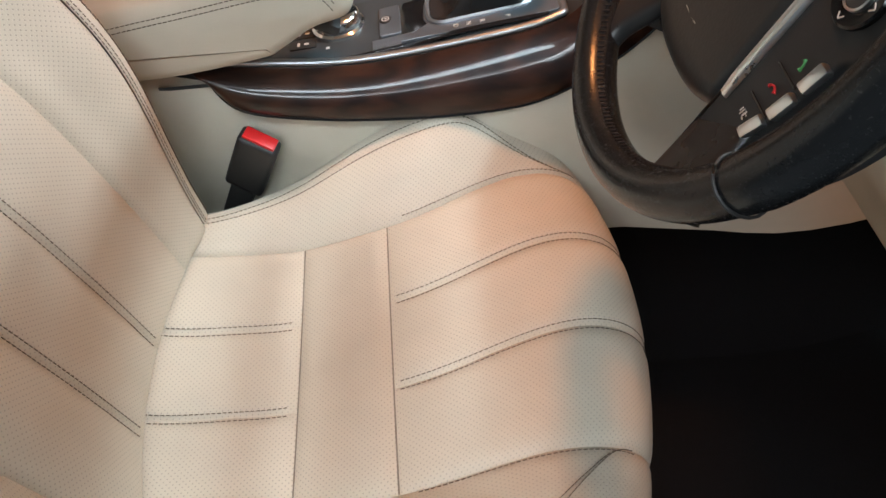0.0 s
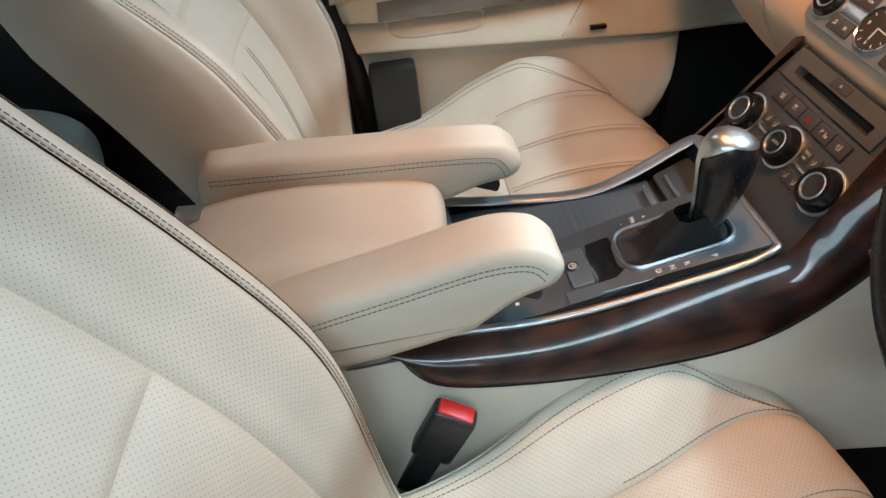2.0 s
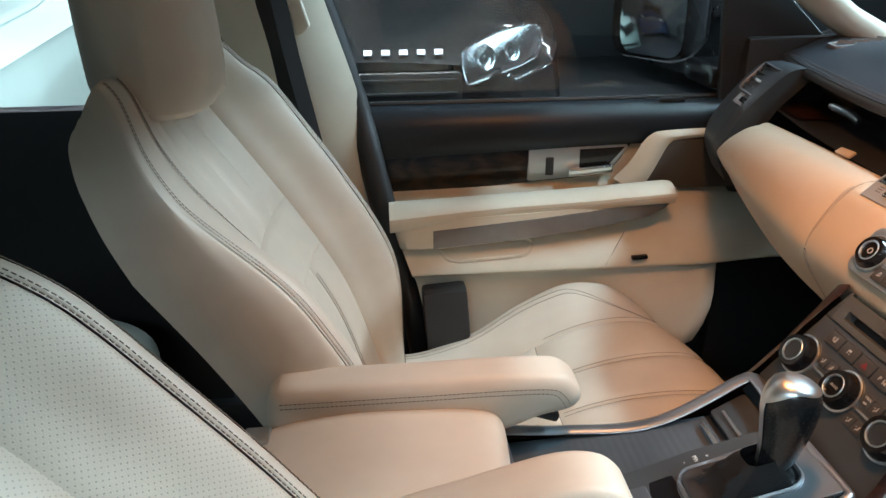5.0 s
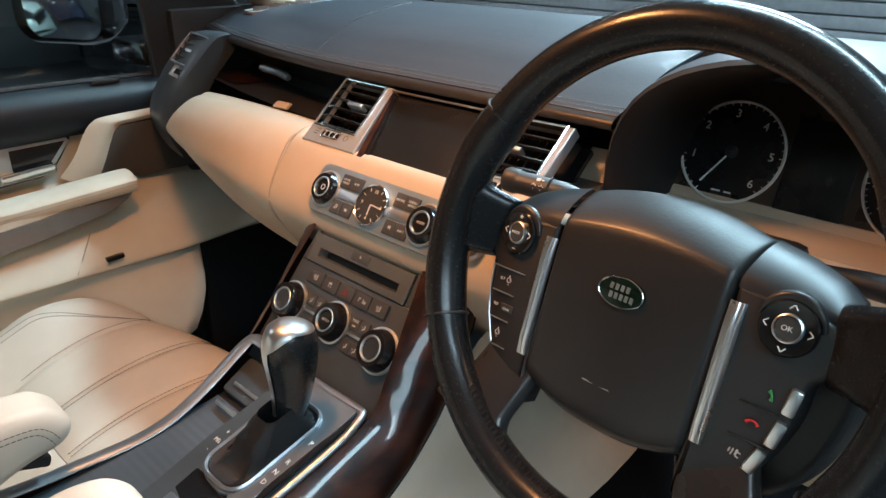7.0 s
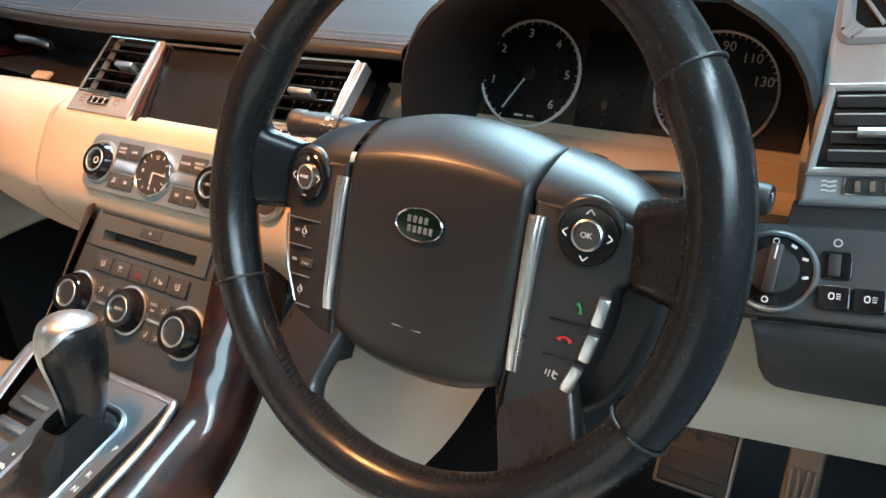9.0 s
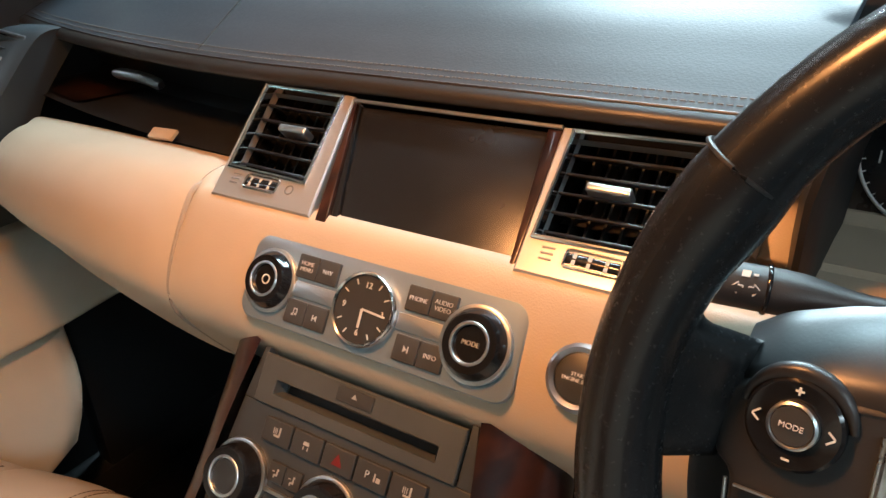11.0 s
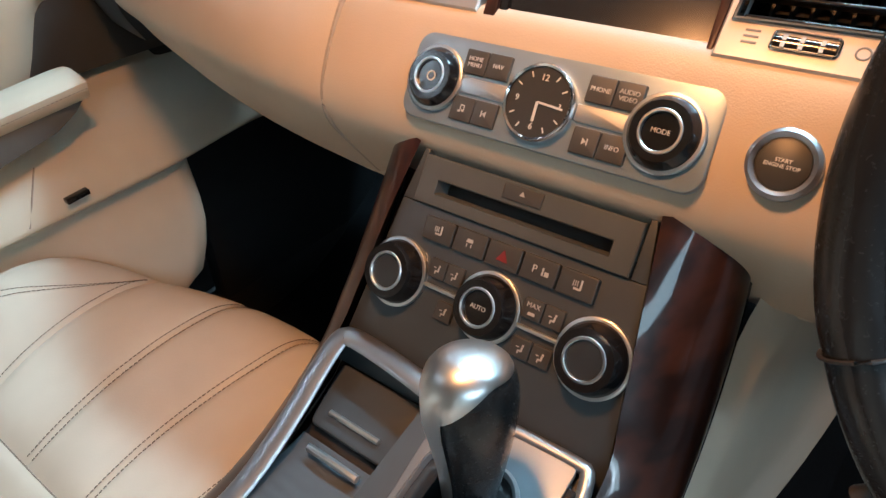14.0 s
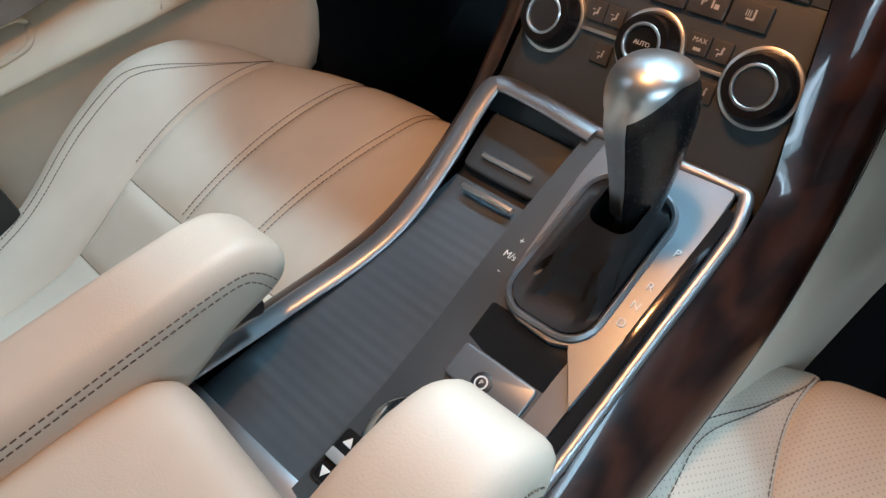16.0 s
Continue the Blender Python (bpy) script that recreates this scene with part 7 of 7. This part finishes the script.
M["doorivory"] = leather("ivory_door_leather", (0.60, 0.54, 0.43), 0.45, grain=500.0)
M["capping"] = leather("black_capping_leather", (0.010, 0.014, 0.019), 0.38, grain=380.0)
M["wooddoor"] = burl("dark_brown_burl", 1.7)
M["inlay"] = plastic("grey_satin_inlay", (0.22, 0.215, 0.205), 0.16, 1200, 0.05, metal=0.35)
M["grille"] = plastic("grille_grey", (0.060, 0.058, 0.055), 0.6, 1200, 0.4)
M["tint"] = glass("side_window_glass", (0.80, 0.85, 0.84))
M["mirror"] = chrome("mirror_silver", (0.9, 0.92, 0.93), 0.045)
door()


def seat_belt():
    root = thing("seat_belt", "black seat belt hanging on the ivory pillar", "seat belt", at=(-0.65, 0.66, 0.6))
    a = spline([(-0.648, 0.640, 0.94), (-0.636, 0.660, 0.84), (-0.615, 0.668, 0.72), (-0.596, 0.668, 0.62)], 14)
    rows = [[p + Vector((-0.027, 0.012, 0)), p + Vector((0, -0.002, 0)), p + Vector((0.024, 0.010, 0.002))] for p in a]
    grid("webbing", rows, M["belt"], root)
    a = spline([(-0.596, 0.664, 0.63), (-0.575, 0.655, 0.55), (-0.56, 0.65, 0.45), (-0.55, 0.66, 0.3)], 10)
    grid("lower_webbing", [[p + Vector((-0.018, 0.010, 0)), p, p + Vector((0.020, 0.008, 0))] for p in a], M["belt"], root)
    box("tongue", pose(-0.594, 0.655, 0.632, 0, 10, 0), (0.055, 0.014, 0.028), M["black"], root, "black belt tongue", 0.005)
    box("guide", pose(-0.655, 0.642, 0.955, 0, 8, 0), (0.075, 0.03, 0.035), M["gloss"], root, "black belt guide", 0.010)
    prism("guide_plate", Matrix(((1, 0, 0, 0), (0, 0, -1, 0.690), (0, 1, 0, 0), (0, 0, 0, 1))), [(-0.72, 1.0), (-0.62, 1.0), (-0.59, 0.885), (-0.605, 0.872), (-0.68, 0.872), (-0.70, 0.89)], 0.0, 0.020, M["trim"], root, "ivory height adjuster plate", 0.004)


seat_belt()


def dash_end():
    """The black end of the dashboard beside the passenger door."""
    root = thing("dash_end_vent", "black dashboard end with narrow side vent", "air vent", "dash air vents", at=(0.1, 0.55, 0.7))
    inner = [(0.235, 0.570, 0.812), (0.205, 0.573, 0.806), (0.161, 0.580, 0.762), (0.140, 0.587, 0.733), (0.122, 0.598, 0.690), (0.120, 0.612, 0.652), (0.145, 0.620, 0.605)]
    outer = [(0.250, 0.690, 0.806), (0.214, 0.692, 0.800), (0.176, 0.700, 0.758), (0.157, 0.710, 0.724), (0.146, 0.724, 0.690), (0.148, 0.735, 0.652), (0.170, 0.740, 0.605)]
    rows = []
    for a, b in zip(spline(inner, 34), spline(outer, 34)):
        rows.append([a + Vector((0.06, 0.002, 0)), a, a.lerp(b, 0.06) + Vector((-0.004, 0, 0.003)), a.lerp(b, 0.3) + Vector((-0.006, 0, 0.004)), a.lerp(b, 0.6) + Vector((-0.006, 0, 0.004)), a.lerp(b, 0.88) + Vector((-0.004, 0, 0.003)), b, b + Vector((0.06, 0.02, 0))])
    grid("end_pod", rows, M["podgrey"], root, "dark grey end pod")
    p0, p1 = Vector((0.2065, 0.617, 0.8045)), Vector((0.1655, 0.622, 0.7605))
    ax = (p1 - p0).normalized()
    nrm = Vector((-0.72, -0.05, 0.68))
    nrm = (nrm - ax * nrm.dot(ax)).normalized()
    m = Matrix((ax, nrm.cross(ax), nrm)).transposed().to_4x4()
    m.translation = (p0 + p1) / 2 + nrm * 0.0065
    o = outline(0.062, 0.066, 0.005)
    ring("vent_frame", m, o, inset(o, 0.003), -0.008, 0.0025, M["rail"], root, "dark satin frame", 0.001)
    slab("vent_throat", m, inset(o, 0.002), -0.020, -0.003, M["gloss"], root, "", 0.0002)
    for k in range(4):
        box("slat", m @ pose(-0.020 + 0.0135 * k, 0, -0.002, 0, 35, 0), (0.011, 0.058, 0.002), M["slat"], root, "", 0)
    slab("tab", m @ pose(0.003, 0.0, 0), outline(0.005, 0.020, 0.0015), -0.006, 0.003, M["satin"], root, "", 0.001)
    slab("vent_wheel", m @ pose(0.044, 0.010, -0.0025), outline(0.021, 0.046, 0.003), -0.006, 0.003, M["sidegrey"], root, "grey thumb wheel plate", 0.001)
    box("thumb_wheel", m @ pose(0.044, 0.014, 0.001), (0.010, 0.020, 0.004), M["gloss"], root, "", 0.001)
    # demister outlet on the dash corner
    D = pose(0.40, 0.625, 0.846, 0, -6, -12)
    q = outline(0.18, 0.05, 0.01)
    ring("demister_frame", D, q, inset(q, 0.006), -0.01, 0.004, M["sidegrey"], root, "", 0.001)
    slab("demister_throat", D, inset(q, 0.005), -0.01, 0.0, M["gloss"], root, "", 0.0002)
    for k in range(7):
        box("demister_vane", D @ pose(-0.065 + 0.021 * k, 0, 0.002, 0, 30, 20), (0.003, 0.04, 0.012), M["sidegrey"], root, "", 0)


M["podgrey"] = leather("dark_grey_pod_skin", (0.040, 0.049, 0.057), 0.40, grain=380.0)
dash_end()


def sill_light():
    root = thing("footwell_light", "small warm courtesy light low in the rear footwell", "courtesy light", at=(-0.85, 0.64, 0.0))
    box("housing", Matrix.Translation((-0.85, 0.645, 0.03)), (0.09, 0.05, 0.06), M["black"], root, "", 0.008)
    n = Nodes("warm_lens")
    n.set(Base_Color=(1.0, 0.75, 0.45, 1), Emission_Color=(1.0, 0.42, 0.12, 1), Emission_Strength=1.5, Roughness=0.3)
    box("lens", Matrix.Translation((-0.85, 0.630, 0.056)), (0.074, 0.020, 0.012), n.mat, root, "glowing warm lens", 0.005)


sill_light()


# ---------- the showroom outside ----------
def showroom():
    n = Nodes("dark_polished_floor")
    v = n.coords()
    w = n.noise(v, 3.0, 5)
    n.set(Base_Color=n.ramp(w, (0.3, (0.035, 0.037, 0.04)), (0.7, (0.06, 0.062, 0.066))), Roughness=0.34)
    bm = bmesh.new()
    rbox(bm, Matrix.Translation((0, 0, -0.56)), (24, 24, 0.06), 0)
    tagged(part("ground", bm, n.mat), "dark polished showroom floor", "floor", kind="structure")
    wall = plastic("showroom_wall_paint", (0.55, 0.57, 0.58), 0.6, 40, 0.05)
    shutter = plastic("grey_shutter_paint", (0.48, 0.50, 0.52), 0.4, 60, 0.05)
    dark = plastic("dark_wall_paint", (0.035, 0.038, 0.040), 0.5, 40, 0.05)
    for nm, at, size, mat in (("wall_north", (0, 9.6, 1.9), (20, 0.2, 5), dark), ("wall_south", (0, -9.5, 1.9), (20, 0.2, 5), wall), ("wall_west", (-9.5, 0, 1.9), (0.2, 19, 5), dark), ("wall_east", (6.4, 0, 1.9), (0.2, 19, 5), wall)):
        bm = bmesh.new()
        rbox(bm, Matrix.Translation(at), size, 0)
        tagged(part(nm, bm, mat), "painted showroom wall", "wall", kind="structure")
    door = thing("roller_door", "pale grey ribbed roller shutter of the showroom", "roller shutter", at=(6.2, 0, -0.5))
    for k in range(30):
        box("shutter_slat", Matrix.Translation((6.26, 0, -0.45 + 0.115 * k)), (0.05, 12.0, 0.105), shutter, door, "", 0.02)
    bm = bmesh.new()
    rbox(bm, Matrix.Translation((0, 0, 4.45)), (24, 24, 0.1), 0)
    tagged(part("ceiling_showroom", bm, dark), "dark showroom ceiling", "ceiling", kind="structure")
    # unseen ceiling fittings; some only mark the added fill lamps
    for x, y, sx, sy in ((2.02, -0.20, 0.20, 3.2), (4.9, 1.3, 0.30, 2.0), (-0.5, -3.0, 2.6, 0.3), (-1.9, -2.8, 2.4, 0.4), (2.4, 4.6, 2.4, 0.12), (-2.2, -5.6, 4.0, 0.3), (-0.1, 1.5, 2.2, 0.12), (-3.4, 4.4, 2.6, 0.3), (4.2, 4.4, 2.6, 0.3)):
        root = thing("strip_light", "long white ceiling strip light", "ceiling light", "strip lights", at=(x, y, 4.3))
        box("housing", Matrix.Translation((x, y, 4.37)), (sx, sy, 0.06), M["silver"], root, "", 0.01)
        box("diffuser", Matrix.Translation((x, y, 4.33)), (sx * 0.9, sy * 0.9, 0.04), GLOW, root, "glowing diffuser", 0.01)


g = Nodes("strip_glow")
g.set(Base_Color=(0.9, 0.95, 1.0, 1), Emission_Color=(0.85, 0.94, 1.0, 1), Emission_Strength=9.0)
GLOW = g.mat
showroom()


def paint(name, colour, rough=0.3):
    n = Nodes(name)
    n.set(Base_Color=(*colour, 1), Roughness=rough)
    n.bsdf.inputs["Specular IOR Level"].default_value = 0.05
    n.bsdf.inputs["Coat Weight"].default_value = 1.0
    n.bsdf.inputs["Coat Roughness"].default_value = 0.03
    return n.mat


TYRE = plastic("tyre_rubber", (0.018, 0.018, 0.018), 0.7, 300, 0.3)
LENS = glass("headlight_glass", (0.95, 0.97, 1.0))
INTAKE = plastic("grille_black", (0.008, 0.008, 0.008), 0.35, 200, 0.3)


def parked_car(name, label, at, turn, body_paint, tall=1.0):
    """A parked car; its front looks along local -y, its middle is at x = 0, the bumper at y = 0."""
    root = thing(name, label, "car", "parked cars", at=(at[0], at[1], -0.53))
    T0 = pose(at[0], at[1], -0.53, 0, 0, turn)
    T = T0 @ Matrix.Diagonal((1, 1, tall, 1))
    # stations along the length: y, half width at the sill, at the shoulder, shoulder height, top height, top half width
    st = [(0.00, 0.80, 0.70, 0.78, 0.86, 0.58), (0.06, 0.88, 0.84, 0.82, 0.90, 0.66), (0.22, 0.93, 0.90, 0.88, 0.985, 0.72), (0.55, 0.96, 0.94, 0.93, 1.05, 0.74), (1.05, 0.97, 0.95, 0.98, 1.10, 0.74), (1.25, 0.97, 0.95, 1.00, 1.14, 0.74), (1.85, 0.97, 0.94, 1.03, 1.58, 0.60), (2.3, 0.97, 0.94, 1.04, 1.66, 0.60), (3.4, 0.97, 0.94, 1.06, 1.64, 0.60), (4.1, 0.95, 0.92, 1.05, 1.45, 0.62), (4.35, 0.88, 0.86, 0.95, 1.05, 0.70)]
    rows = []
    ys = np.concatenate([np.linspace(0, 0.55, 14), np.linspace(0.62, 4.35, 34)])
    for y in ys:
        a = [float(np.interp(y, [s[0] for s in st], [s[i] for s in st])) for i in range(1, 6)]
        half = [(a[0] * 0.97, 0.28), (a[0], 0.42), (a[0] * 1.005, 0.62 * a[2] + 0.1), (a[1], a[2]), (a[1] * 0.985, a[2] + 0.04), (a[4] * 1.04 + 0.02, a[3] - 0.03), (a[4], a[3]), (a[4] * 0.5, a[3] + 0.022), (0, a[3] + 0.03)]
        q = spline([(u, w, 0) for u, w in half], 30)
        row = [T @ Vector((p.x, y, p.y)) for p in q] + [T @ Vector((-p.x, y, p.y)) for p in q[::-1]][1:]
        rows.append(row)
    grid("body", rows, body_paint, root, "glossy painted body")
    # nose closed off by a grille panel
    nose = [(x, z) for x, z in outline(1.44, 0.66, 0.09)]
    N = T @ Matrix(((1, 0, 0, 0), (0, 0, -1, 0.012), (0, 1, 0, 0.52), (0, 0, 0, 1)))
    slab("bumper", N, nose, -0.05, 0.03, body_paint, root, "painted bumper", 0.025)
    gr = slab("grille", N @ pose(0, 0.265, 0.03), outline(0.90, 0.14, 0.02), -0.01, 0.012, INTAKE, root, "black mesh grille", 0.004)
    for k in range(3):
        box("grille_bar", N @ pose(0, 0.220 + 0.045 * k, 0.045), (0.86, 0.010, 0.012), INTAKE, gr, "", 0.003)
    slab("air_intake", N @ pose(0, -0.10, 0.03), outline(1.0, 0.13, 0.03), -0.01, 0.008, INTAKE, root, "black lower intake", 0.004)
    for s in (-1, 1):
        lamp = [(0.0, -0.07), (0.30, -0.04), (0.37, 0.05), (0.30, 0.085), (0.03, 0.05)]
        pts = [(p.x * s, p.y) for p in spline([(a, b, 0) for a, b in lamp + lamp[:1]], 40)[:-1]]
        if s < 0:
            pts = pts[::-1]
        H = T @ pose(s * 0.45, -0.010, 0.868, 64, s * -8, s * 16)
        hl = slab("headlight", H, pts, -0.03, 0.012, M["chrome"], root, "clear headlight", 0.008)
        slab("lens", H, inset(pts, -0.003), 0.010, 0.036, LENS, hl, "", 0.006)
        for dx, k in ((0.10, 1.0), (0.22, 0.8)):
            lathe("projector", H @ pose(s * dx, 0.005, 0.013) @ Matrix.Scale(k, 4), [(0.046, 0.0), (0.048, 0.006), (0.042, 0.007), (0.030, 0.003), (0.0001, 0.006)], M["chrome"], hl, "chrome projector", 24)
        for y in (0.92, 3.55):
            W = T0 @ pose(s * 0.86, y, 0.36, 0, 90, 0)
            wheel = lathe("wheel", W, [(0.20, -0.10), (0.34, -0.12), (0.365, -0.09), (0.365, 0.09), (0.34, 0.12), (0.255, 0.12), (0.24, 0.10)], TYRE, root, "black tyre on alloy rim", 36)
            bm = bmesh.new()
            for k in range(10):
                rbox(bm, W @ pose(0, 0, s * 0.085, 0, 0, 36 * k) @ Matrix.Translation((0.13, 0, 0)), (0.23, 0.035, 0.03), 0.008, 1)
            part("rim", bm, M["silver"], wheel, "silver spokes")
    # glass
    for y0, y1, z0, z1, w0, w1, nm in ((1.22, 1.80, 1.14, 1.56, 0.70, 0.56, "windscreen"),):
        grid(nm, [[T @ Vector((x * (w0 + (w1 - w0) * f), y0 + (y1 - y0) * f - 0.02, z0 + (z1 - z0) * f + 0.045)) for x in np.linspace(-1, 1, 5)] for f in (0, 0.5, 1)], M["gloss"], root, "dark windscreen")
    return root, T


black_paint = paint("black_car_paint", (0.006, 0.0065, 0.007))
car, T = parked_car("black_car", "glossy black off-road car parked nose-on beside the showroom lane", (-0.60, 2.42), 0, black_paint, 1.22)
bars("bonnet_mark", T @ pose(0, 0.018, 0.916, 38, 0, 0), [(-0.36 + 0.072 * k, 0, 0.034, 0.024) for k in (0, 1, 2, 3, 4, 6, 7, 8, 9, 10)], M["silver"], car, "silver bonnet lettering bars", 0.004)
parked_car("dark_car", "dark green-black car parked side-on across the lane", (2.7, 7.0), -78, paint("dark_car_paint", (0.010, 0.012, 0.013)))
parked_car("white_car", "pearl white car with clear headlights parked beside", (-2.95, 2.3), 0, paint("white_car_paint", (0.40, 0.50, 0.46), 0.25), 1.15)
parked_car("blue_car", "dark blue car parked behind in the showroom", (-6.2, 2.1), 90, paint("blue_car_paint", (0.012, 0.02, 0.05)))
